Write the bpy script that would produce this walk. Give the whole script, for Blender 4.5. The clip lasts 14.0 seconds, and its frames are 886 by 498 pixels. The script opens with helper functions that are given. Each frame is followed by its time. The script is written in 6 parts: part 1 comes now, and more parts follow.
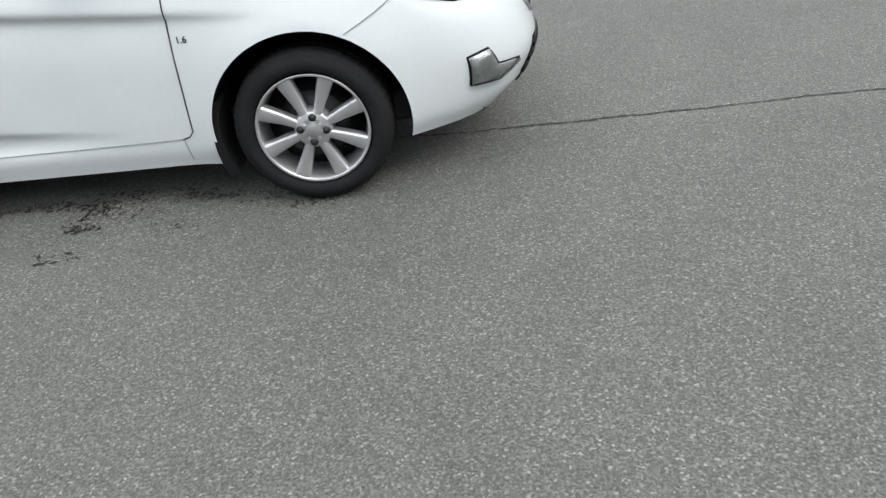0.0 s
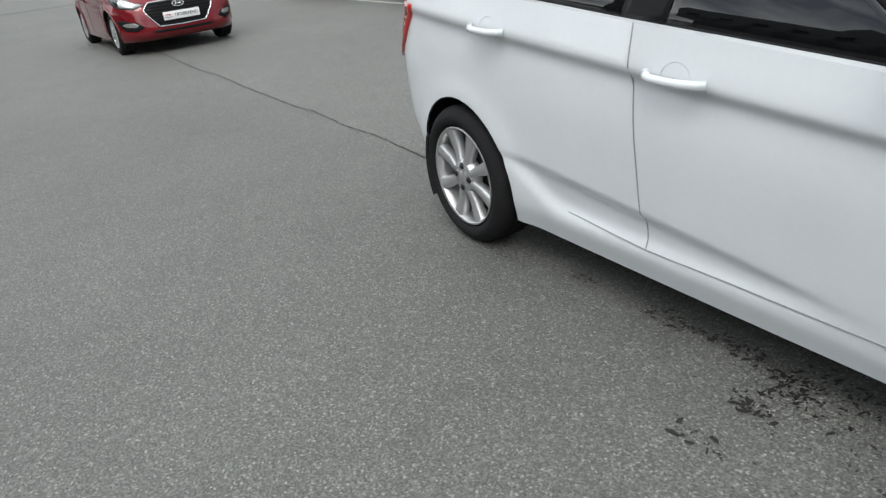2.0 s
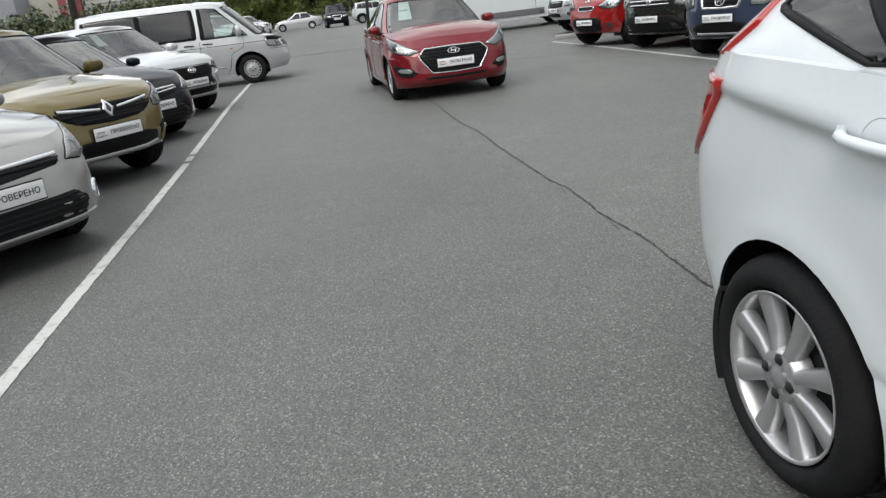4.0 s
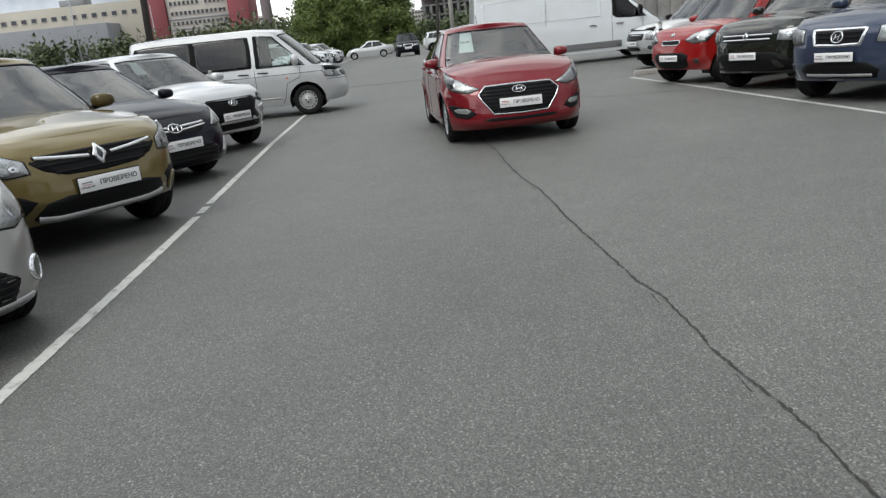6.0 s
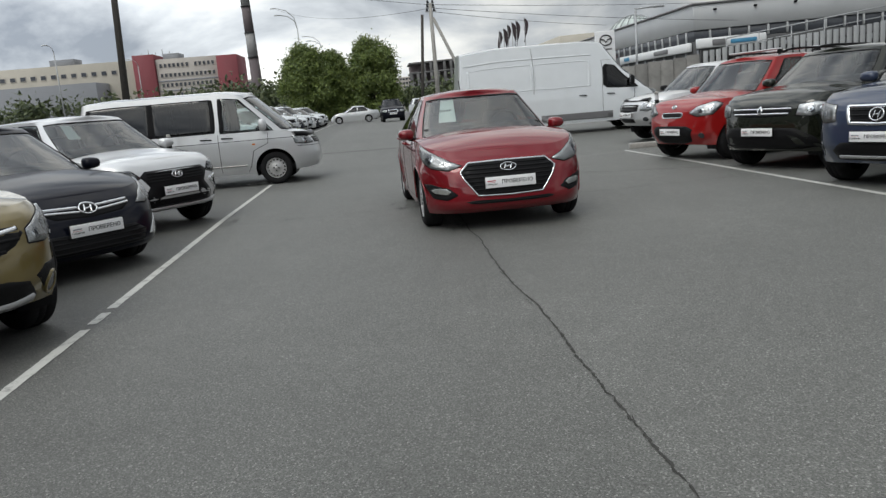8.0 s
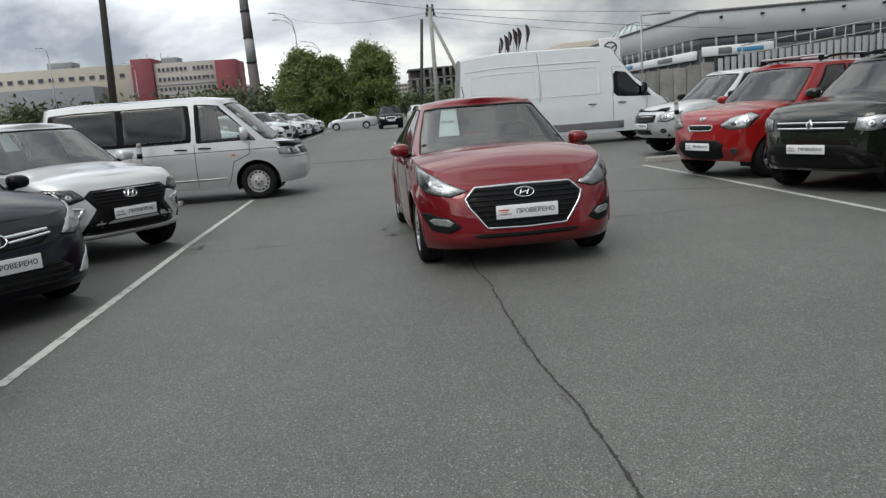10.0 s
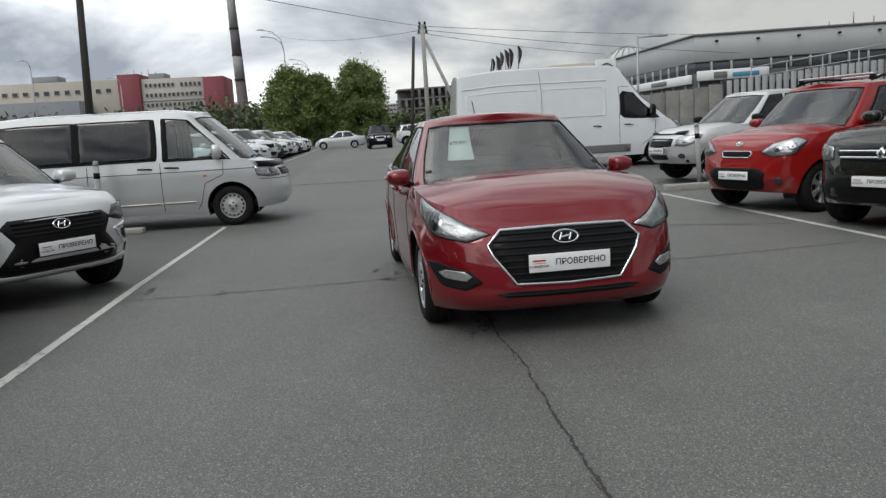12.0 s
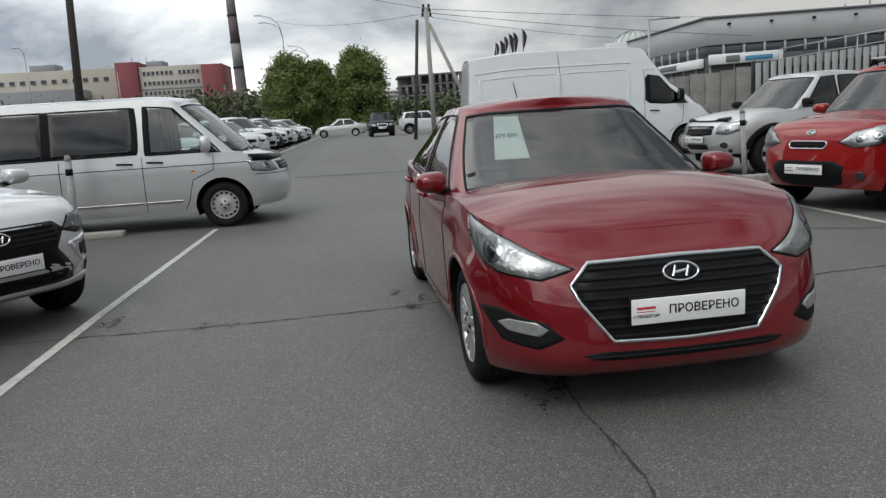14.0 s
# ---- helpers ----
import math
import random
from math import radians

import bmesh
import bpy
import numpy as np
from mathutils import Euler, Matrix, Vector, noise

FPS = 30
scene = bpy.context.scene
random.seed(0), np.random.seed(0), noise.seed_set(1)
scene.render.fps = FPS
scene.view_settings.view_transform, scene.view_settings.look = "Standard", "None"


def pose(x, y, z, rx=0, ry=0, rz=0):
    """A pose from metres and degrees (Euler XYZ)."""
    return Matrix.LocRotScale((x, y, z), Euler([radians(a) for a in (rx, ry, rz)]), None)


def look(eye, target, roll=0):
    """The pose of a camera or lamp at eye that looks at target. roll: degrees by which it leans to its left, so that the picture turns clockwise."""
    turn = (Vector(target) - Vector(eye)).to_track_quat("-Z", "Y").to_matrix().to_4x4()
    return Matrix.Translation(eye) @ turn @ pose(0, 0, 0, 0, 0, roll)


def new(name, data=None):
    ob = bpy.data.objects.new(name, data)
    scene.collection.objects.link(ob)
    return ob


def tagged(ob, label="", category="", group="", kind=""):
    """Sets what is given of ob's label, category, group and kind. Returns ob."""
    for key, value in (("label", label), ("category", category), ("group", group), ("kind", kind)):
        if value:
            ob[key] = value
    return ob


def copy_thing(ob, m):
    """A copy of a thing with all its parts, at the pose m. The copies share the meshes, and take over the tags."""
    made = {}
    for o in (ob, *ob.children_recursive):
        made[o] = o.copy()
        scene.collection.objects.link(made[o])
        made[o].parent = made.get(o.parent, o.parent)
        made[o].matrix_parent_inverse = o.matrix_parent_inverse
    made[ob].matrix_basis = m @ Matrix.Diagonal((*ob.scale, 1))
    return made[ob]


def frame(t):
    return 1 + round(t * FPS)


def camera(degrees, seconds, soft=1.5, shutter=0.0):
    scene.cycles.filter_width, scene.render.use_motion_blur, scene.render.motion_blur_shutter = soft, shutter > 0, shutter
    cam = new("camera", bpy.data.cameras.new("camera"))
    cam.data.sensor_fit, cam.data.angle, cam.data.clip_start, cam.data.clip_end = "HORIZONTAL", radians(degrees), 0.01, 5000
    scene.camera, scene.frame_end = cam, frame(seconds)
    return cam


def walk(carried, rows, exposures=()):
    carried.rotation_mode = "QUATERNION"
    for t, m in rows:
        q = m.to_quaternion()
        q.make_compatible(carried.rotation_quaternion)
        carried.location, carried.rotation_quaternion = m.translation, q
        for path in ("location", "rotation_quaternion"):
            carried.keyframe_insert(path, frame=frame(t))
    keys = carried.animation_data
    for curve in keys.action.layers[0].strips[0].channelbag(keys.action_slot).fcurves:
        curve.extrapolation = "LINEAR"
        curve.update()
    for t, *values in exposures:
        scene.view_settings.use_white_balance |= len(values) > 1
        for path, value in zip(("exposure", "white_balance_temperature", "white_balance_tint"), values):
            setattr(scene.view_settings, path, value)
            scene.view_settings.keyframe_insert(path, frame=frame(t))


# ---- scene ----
cam = camera(62.0, 14.0, soft=1.4)
PATH = [
    (0, (-0.384, 0.963, 1.422), (-0.462, 2.64, 0.335), -6.4),
    (0.5, (-0.456, 1.261, 1.364), (-1.11, 2.859, 0.356), -5.7),
    (1, (-0.554, 1.58, 1.368), (-1.65, 2.918, 0.364), -10.1),
    (1.5, (-0.621, 1.851, 1.417), (-2.066, 2.877, 0.49), -8.5),
    (2, (-0.863, 2.031, 1.367), (-2.471, 2.89, 0.544), -7.2),
    (2.5, (-1.131, 2.205, 1.363), (-2.843, 2.936, 0.632), -6.7),
    (3, (-1.331, 2.392, 1.366), (-3.142, 2.899, 0.686), -5.5),
    (3.5, (-1.647, 2.508, 1.331), (-3.501, 2.819, 0.65), -6.4),
    (5.8, (-3.272, 2.885, 1.285), (-5.194, 3.003, 0.745), -7.0),
    (6, (-3.413, 2.926, 1.308), (-5.336, 3.005, 0.762), -6.1),
    (6.5, (-3.78, 2.952, 1.282), (-5.707, 3.015, 0.751), -4.6),
    (7, (-4.18, 3.035, 1.302), (-6.122, 3.125, 0.833), -5.8),
    (7.5, (-4.59, 3.159, 1.312), (-6.546, 3.28, 0.914), -4.5),
    (8, (-4.985, 3.149, 1.311), (-6.943, 3.289, 0.926), -4.8),
    (8.2, (-5.128, 3.136, 1.318), (-7.087, 3.262, 0.936), -5.0),
    (10.3, (-6.697, 3.291, 1.346), (-8.658, 3.45, 0.987), -3.9),
    (10.5, (-6.884, 3.307, 1.33), (-8.847, 3.48, 0.984), -3.6),
    (11, (-7.273, 3.248, 1.331), (-9.235, 3.453, 1.001), -3.6),
    (11.5, (-7.577, 3.216, 1.331), (-9.541, 3.422, 1.012), -3.3),
    (12, (-7.97, 3.214, 1.333), (-9.935, 3.403, 1.016), -3.3),
    (12.5, (-8.327, 3.14, 1.349), (-10.293, 3.334, 1.042), -3.6),
    (13, (-8.689, 3.149, 1.33), (-10.654, 3.351, 1.017), -2.9),
    (13.5, (-9.05, 3.141, 1.336), (-11.015, 3.322, 1.01), -3.0),
    (14, (-9.391, 3.091, 1.364), (-11.352, 3.276, 1.013), -3.6),
]
EXPOSURES = [(0, 0.68, 6730, 7.2), (0.5, 0.49, 6730, 7.2), (1.0, 0.36, 6730, 7.2), (2.0, 0.44, 6730, 7.2), (3.5, 0.37, 6730, 7.2), (5.8, 0.18, 6730, 7.2), (6.0, 0.18, 6730, 7.2), (6.5, 0.36, 6730, 7.2), (7.0, 0.42, 6730, 7.2), (7.5, 0.04, 6730, 7.2), (8.0, -0.08, 6730, 7.2), (10.5, -0.11, 6730, 7.2), (12.0, -0.16, 6730, 7.2), (14.0, -0.16, 6730, 7.2)]
walk(cam, [(t, look(eye, target, roll)) for t, eye, target, roll in PATH], EXPOSURES)

# ---- world and light: bright overcast ----
world = bpy.data.worlds.new("overcast")
scene.world = world
world.use_nodes = True
wt = world.node_tree
wt.nodes.clear()
SUN_EL, SUN_AZ = radians(48), radians(250)


def wnode(kind, **values):
    n = wt.nodes.new(kind)
    for k, v in values.items():
        n.inputs[k].default_value = v
    return n


w_out = wnode("ShaderNodeOutputWorld")
w_bg = wnode("ShaderNodeBackground", Strength=1.0)
w_sky = wnode("ShaderNodeTexSky")
w_sky.sky_type, w_sky.sun_disc, w_sky.sun_elevation, w_sky.sun_rotation = "NISHITA", False, SUN_EL, SUN_AZ
w_co = wnode("ShaderNodeTexCoord")
w_map = wnode("ShaderNodeMapping", Scale=(1.0, -1.0, 2.3), Location=(0.35, 0.1, 0.0))
w_n1 = wnode("ShaderNodeTexNoise", Scale=3.0, Detail=9.0, Roughness=0.55, Distortion=0.3)
w_ramp = wnode("ShaderNodeValToRGB")
w_ramp.color_ramp.elements[0].position, w_ramp.color_ramp.elements[0].color = 0.35, (0.25, 0.285, 0.35, 1)
w_ramp.color_ramp.elements[1].position, w_ramp.color_ramp.elements[1].color = 0.62, (1.06, 1.08, 1.10, 1)
e = w_ramp.color_ramp.elements.new(0.49)
e.color = (0.63, 0.675, 0.745, 1)
w_mix = wnode("ShaderNodeMix", Factor=0.97)
w_mix.data_type = "RGBA"
w_dim = wnode("ShaderNodeMix", Factor=1.0)
w_dim.data_type, w_dim.blend_type = "RGBA", "MULTIPLY"
w_dim.inputs[7].default_value = (0.1, 0.1, 0.1, 1)
wt.links.new(w_co.outputs["Generated"], w_map.inputs["Vector"])
wt.links.new(w_map.outputs["Vector"], w_n1.inputs["Vector"])
wt.links.new(w_n1.outputs["Fac"], w_ramp.inputs["Fac"])
wt.links.new(w_sky.outputs["Color"], w_dim.inputs[6])
wt.links.new(w_dim.outputs[2], w_mix.inputs[6])
wt.links.new(w_ramp.outputs["Color"], w_mix.inputs[7])
# an overcast sky is brighter overhead than at the horizon
w_sep = wnode("ShaderNodeSeparateXYZ")
w_up = wnode("ShaderNodeMapRange")
w_up.inputs[1].default_value, w_up.inputs[2].default_value = 0.15, 0.9
w_up.inputs[3].default_value, w_up.inputs[4].default_value = 1.0, 1.6
w_lift = wnode("ShaderNodeVectorMath")
w_lift.operation = "SCALE"
wt.links.new(w_co.outputs["Generated"], w_sep.inputs[0])
wt.links.new(w_sep.outputs[2], w_up.inputs[0])
wt.links.new(w_mix.outputs[2], w_lift.inputs[0])
wt.links.new(w_up.outputs[0], w_lift.inputs["Scale"])
# the cloud thickens towards +y
w_side = wnode("ShaderNodeMapRange")
w_side.interpolation_type = "SMOOTHSTEP"
w_side.inputs[1].default_value, w_side.inputs[2].default_value = -0.45, 0.5
w_side.inputs[3].default_value, w_side.inputs[4].default_value = 1.5, 0.62
w_thick = wnode("ShaderNodeVectorMath")
w_thick.operation = "SCALE"
wt.links.new(w_sep.outputs[1], w_side.inputs[0])
wt.links.new(w_lift.outputs[0], w_thick.inputs[0])
wt.links.new(w_side.outputs[0], w_thick.inputs["Scale"])
wt.links.new(w_thick.outputs[0], w_bg.inputs["Color"])
wt.links.new(w_bg.outputs["Background"], w_out.inputs["Surface"])
sun_data = bpy.data.lights.new("sun", "SUN")
sun_data.energy, sun_data.angle, sun_data.color = 0.9, radians(25), (1.0, 0.97, 0.93)
sun = new("sun", sun_data)
sun.matrix_world = look((20, -14, 30), (0, 0, 0))

# ---- materials ----


def mat(name):
    m = bpy.data.materials.new(name)
    m.use_nodes = True
    return m, m.node_tree, m.node_tree.nodes["Principled BSDF"]


def add(nt, kind, **values):
    n = nt.nodes.new(kind)
    for k, v in values.items():
        n.inputs[k].default_value = v
    return n


def surface(name, color, rough=0.5, metal=0.0, coat=0.0, vary=0.12, scale=6.0, bump=0.0, bump_scale=200.0, ior=1.5, per_object=0.0):
    """A general surface: base colour with soft stains and fine grain, roughness wear, optional relief."""
    m, nt, b = mat(name)
    co = add(nt, "ShaderNodeTexCoord")
    n1 = add(nt, "ShaderNodeTexNoise", Scale=scale, Detail=5.0, Roughness=0.6)
    n2 = add(nt, "ShaderNodeTexNoise", Scale=scale * 22, Detail=3.0)
    nt.links.new(co.outputs["Object"], n1.inputs["Vector"])
    nt.links.new(co.outputs["Object"], n2.inputs["Vector"])
    mixn = add(nt, "ShaderNodeMath")
    mixn.operation = "MULTIPLY_ADD"
    mixn.inputs[1].default_value = 0.35
    nt.links.new(n2.outputs["Fac"], mixn.inputs[0])
    nt.links.new(n1.outputs["Fac"], mixn.inputs[2])
    ramp = add(nt, "ShaderNodeValToRGB")
    ramp.color_ramp.elements[0].position, ramp.color_ramp.elements[1].position = 0.35, 1.0
    ramp.color_ramp.elements[0].color = (*[c * (1 - vary) for c in color], 1)
    ramp.color_ramp.elements[1].color = (*[min(1, c * (1 + vary)) for c in color], 1)
    nt.links.new(mixn.outputs[0], ramp.inputs["Fac"])
    last = ramp.outputs["Color"]
    if per_object:
        oi = add(nt, "ShaderNodeObjectInfo")
        hs = add(nt, "ShaderNodeHueSaturation")
        mr = add(nt, "ShaderNodeMapRange")
        mr.inputs[3].default_value, mr.inputs[4].default_value = 1 - per_object, 1 + per_object
        nt.links.new(oi.outputs["Random"], mr.inputs[0])
        nt.links.new(mr.outputs[0], hs.inputs["Value"])
        nt.links.new(last, hs.inputs["Color"])
        last = hs.outputs["Color"]
    nt.links.new(last, b.inputs["Base Color"])
    rr = add(nt, "ShaderNodeMapRange")
    rr.inputs[3].default_value, rr.inputs[4].default_value = rough * 0.8, min(1, rough * 1.25)
    nt.links.new(n1.outputs["Fac"], rr.inputs[0])
    nt.links.new(rr.outputs[0], b.inputs["Roughness"])
    b.inputs["Metallic"].default_value = metal
    b.inputs["IOR"].default_value = ior
    b.inputs["Coat Weight"].default_value = coat
    b.inputs["Coat Roughness"].default_value = 0.025
    b.inputs["Coat IOR"].default_value = 1.6
    if bump:
        n3 = add(nt, "ShaderNodeTexNoise", Scale=bump_scale, Detail=4.0)
        nt.links.new(co.outputs["Object"], n3.inputs["Vector"])
        bp = add(nt, "ShaderNodeBump", Strength=bump, Distance=0.01)
        nt.links.new(n3.outputs["Fac"], bp.inputs["Height"])
        nt.links.new(bp.outputs["Normal"], b.inputs["Normal"])
    return m


def paint(name, color, metal=0.0, rough=0.32):
    m = surface(name, color, rough, metal, coat=1.0, vary=0.05, scale=2.5)
    m.node_tree.nodes["Principled BSDF"].inputs["Specular IOR Level"].default_value = 0.05
    return m


def glass(name, tint, rough=0.0, ior=1.8):
    """Window glass: tinted see-through with Fresnel gloss."""
    m, nt, b = mat(name)
    nt.nodes.remove(b)
    tr = add(nt, "ShaderNodeBsdfTransparent", Color=(*tint, 1))
    gl = add(nt, "ShaderNodeBsdfGlossy", Color=(1, 1, 1, 1), Roughness=rough)
    fr = add(nt, "ShaderNodeFresnel", IOR=ior)
    mx = add(nt, "ShaderNodeMixShader")
    nt.links.new(fr.outputs[0], mx.inputs[0])
    nt.links.new(tr.outputs[0], mx.inputs[1])
    nt.links.new(gl.outputs[0], mx.inputs[2])
    nt.links.new(mx.outputs[0], nt.nodes["Material Output"].inputs["Surface"])
    return m


def asphalt():
    m, nt, b = mat("asphalt")
    co = add(nt, "ShaderNodeTexCoord")
    big = add(nt, "ShaderNodeTexNoise", Scale=0.35, Detail=6.0, Roughness=0.65)
    mid = add(nt, "ShaderNodeTexNoise", Scale=3.0, Detail=5.0, Roughness=0.7)
    fine = add(nt, "ShaderNodeTexNoise", Scale=120.0, Detail=3.0, Roughness=0.75)
    vor = add(nt, "ShaderNodeTexVoronoi", Scale=150.0)
    for n in (big, mid, fine, vor):
        nt.links.new(co.outputs["Object"], n.inputs["Vector"])
    # each chip of stone has its own shade; a few are pale
    sep = add(nt, "ShaderNodeSeparateColor")
    nt.links.new(vor.outputs["Color"], sep.inputs[0])
    ramp = add(nt, "ShaderNodeValToRGB")
    cr = ramp.color_ramp
    cr.elements[0].position, cr.elements[0].color = 0.0, (0.075, 0.0755, 0.070, 1)
    cr.elements[1].position, cr.elements[1].color = 1.0, (0.28, 0.282, 0.262, 1)
    for pos, v in ((0.35, 0.104), (0.7, 0.134), (0.92, 0.172)):
        el = cr.elements.new(pos)
        el.color = (v * 0.99, v, v * 0.935, 1)
    nt.links.new(sep.outputs[0], ramp.inputs["Fac"])
    tar = add(nt, "ShaderNodeMapRange")
    tar.inputs[1].default_value, tar.inputs[2].default_value = 0.32, 0.62
    tar.inputs[3].default_value, tar.inputs[4].default_value = 0.50, 1.27
    nt.links.new(fine.outputs["Fac"], tar.inputs[0])
    mr = add(nt, "ShaderNodeMapRange")
    mr.inputs[1].default_value, mr.inputs[2].default_value = 0.3, 0.72
    mr.inputs[3].default_value, mr.inputs[4].default_value = 0.88, 1.12
    nt.links.new(big.outputs["Fac"], mr.inputs[0])
    mr2 = add(nt, "ShaderNodeMapRange")
    mr2.inputs[1].default_value, mr2.inputs[2].default_value = 0.3, 0.7
    mr2.inputs[3].default_value, mr2.inputs[4].default_value = 0.92, 1.07
    nt.links.new(mid.outputs["Fac"], mr2.inputs[0])
    # the lane beyond the long joint was laid later and is a little paler
    sxyz = add(nt, "ShaderNodeSeparateXYZ")
    nt.links.new(co.outputs["Object"], sxyz.inputs[0])
    lane = add(nt, "ShaderNodeMapRange")
    lane.inputs[1].default_value, lane.inputs[2].default_value = 4.02, 4.10
    lane.inputs[3].default_value, lane.inputs[4].default_value = 0.97, 1.06
    nt.links.new(sxyz.outputs[1], lane.inputs[0])
    # bays beside the lane: older, darker layer, with parked cars' shade painted in
    bay = add(nt, "ShaderNodeMapRange")
    bay.inputs[1].default_value, bay.inputs[2].default_value = 0.90, 1.02
    bay.inputs[3].default_value, bay.inputs[4].default_value = 0.82, 1.0
    nt.links.new(sxyz.outputs[1], bay.inputs[0])
    tone = add(nt, "ShaderNodeMath")
    tone.operation = "MULTIPLY"
    nt.links.new(lane.outputs[0], tone.inputs[0])
    nt.links.new(bay.outputs[0], tone.inputs[1])
    mul0 = add(nt, "ShaderNodeMath")
    mul0.operation = "MULTIPLY"
    nt.links.new(mr.outputs[0], mul0.inputs[0])
    nt.links.new(tone.outputs[0], mul0.inputs[1])
    mul = add(nt, "ShaderNodeMath")
    mul.operation = "MULTIPLY"
    nt.links.new(mul0.outputs[0], mul.inputs[0])
    nt.links.new(mr2.outputs[0], mul.inputs[1])
    mul2 = add(nt, "ShaderNodeMath")
    mul2.operation = "MULTIPLY"
    nt.links.new(mul.outputs[0], mul2.inputs[0])
    nt.links.new(tar.outputs[0], mul2.inputs[1])
    hs = add(nt, "ShaderNodeHueSaturation")
    nt.links.new(ramp.outputs["Color"], hs.inputs["Color"])
    nt.links.new(mul2.outputs[0], hs.inputs["Value"])
    nt.links.new(hs.outputs["Color"], b.inputs["Base Color"])
    b.inputs["Roughness"].default_value = 0.62
    b.inputs["Specular IOR Level"].default_value = 0.5
    bp = add(nt, "ShaderNodeBump", Strength=0.45, Distance=0.006)
    nt.links.new(fine.outputs["Fac"], bp.inputs["Height"])
    nt.links.new(bp.outputs["Normal"], b.inputs["Normal"])
    return m


def line_paint():
    """White road paint, worn through to the asphalt."""
    m, nt, b = mat("road_paint")
    co = add(nt, "ShaderNodeTexCoord")
    n1 = add(nt, "ShaderNodeTexNoise", Scale=9.0, Detail=8.0, Roughness=0.75)
    nt.links.new(co.outputs["Object"], n1.inputs["Vector"])
    r = add(nt, "ShaderNodeValToRGB")
    r.color_ramp.elements[0].position, r.color_ramp.elements[0].color = 0.33, (0.2, 0.2, 0.19, 1)
    r.color_ramp.elements[1].position, r.color_ramp.elements[1].color = 0.48, (0.52, 0.52, 0.49, 1)
    nt.links.new(n1.outputs["Fac"], r.inputs["Fac"])
    nt.links.new(r.outputs["Color"], b.inputs["Base Color"])
    b.inputs["Roughness"].default_value = 0.75
    return m


M_ASPHALT = asphalt()
M_LINE = line_paint()
M_CRACK = surface("crack_filler", (0.040, 0.039, 0.036), 0.9, bump=0.5)
M_STAIN = surface("oil_stain", (0.02, 0.019, 0.018), 0.6, vary=0.4, scale=30)
M_PATCH = surface("worn_seam", (0.10, 0.099, 0.093), 0.85, vary=0.25, scale=20, bump=0.5)
M_KERB = surface("kerb_concrete", (0.33, 0.32, 0.30), 0.9, vary=0.25, scale=8, bump=0.4)
M_WHITE = paint("white_paint", (0.68, 0.71, 0.735))
M_RED = paint("red_metallic", (0.175, 0.005, 0.010), 0.25, 0.32)
M_SOUL = paint("bright_red_paint", (0.27, 0.010, 0.010))
M_GOLD = paint("olive_gold_metallic", (0.165, 0.125, 0.042), 0.3, 0.35)
M_NAVY = paint("black_navy_metallic", (0.005, 0.006, 0.012), 0.0, 0.3)
M_NAVY.node_tree.nodes["Principled BSDF"].inputs["Coat Weight"].default_value = 0.5
M_NAVY.node_tree.nodes["Principled BSDF"].inputs["Coat IOR"].default_value = 1.42
M_SILVER = paint("silver_metallic", (0.60, 0.61, 0.62), 0.55, 0.36)
M_GREY = paint("grey_beige_metallic", (0.33, 0.325, 0.31), 0.5, 0.36)
M_GREEN = paint("dark_green_metallic", (0.012, 0.014, 0.009), 0.1, 0.35)
M_BLUE = paint("slate_blue_metallic", (0.035, 0.048, 0.085), 0.2, 0.35)
M_PLASTIC = surface("black_plastic", (0.011, 0.011, 0.012), 0.55, ior=1.22, bump=0.15, bump_scale=500)
M_GREYPL = surface("grey_plastic", (0.16, 0.16, 0.165), 0.6)
M_GRILLE = surface("grille_gloss_black", (0.009, 0.009, 0.010), 0.3, ior=1.22)
M_RUBBER = surface("tyre_rubber", (0.016, 0.016, 0.017), 0.85, ior=1.22, vary=0.3, scale=9, bump=0.3, bump_scale=90)
M_GAP = surface("panel_gap", (0.27, 0.28, 0.29), 0.6)
M_SEAL = surface("rubber_seal", (0.008, 0.008, 0.009), 0.45, ior=1.22)
M_CHROME = surface("chrome", (0.74, 0.75, 0.77), 0.12, 1.0, vary=0.04)
M_ALLOY = surface("alloy_silver", (0.52, 0.52, 0.53), 0.34, 0.75, vary=0.08)
M_STEEL = surface("painted_steel_wheel", (0.42, 0.42, 0.42), 0.45, 0.3, vary=0.15)
M_DARKMETAL = surface("dark_metal", (0.035, 0.035, 0.037), 0.5, 0.6, vary=0.3)
M_LAMP = surface("lamp_reflector", (0.70, 0.71, 0.71), 0.2, 0.6, vary=0.35, scale=22, bump=0.8, bump_scale=45)
M_FOG = surface("fog_lamp_glass", (0.34, 0.35, 0.34), 0.2, 0.4, vary=0.3, scale=25)
M_LAMPDARK = surface("lamp_housing_dark", (0.06, 0.065, 0.07), 0.2, 0.4)
M_REDLENS = surface("red_lamp_lens", (0.45, 0.02, 0.015), 0.1, coat=1.0, vary=0.1)
M_AMBER = surface("amber_lens", (0.7, 0.2, 0.02), 0.15, coat=1.0)
M_GLASS = glass("car_glass", (0.66, 0.74, 0.72))
M_TINT = glass("tinted_glass", (0.055, 0.06, 0.065), ior=1.6)
M_LENS = glass("lamp_lens", (0.93, 0.94, 0.95))
M_SEAT = surface("seat_fabric", (0.055, 0.056, 0.06), 0.9, bump=0.3)
M_PLATE = surface("plate_white", (0.84, 0.84, 0.85), 0.4, vary=0.03)
M_INK = surface("black_ink", (0.015, 0.015, 0.017), 0.6)
M_REDINK = surface("red_ink", (0.5, 0.03, 0.04), 0.6)
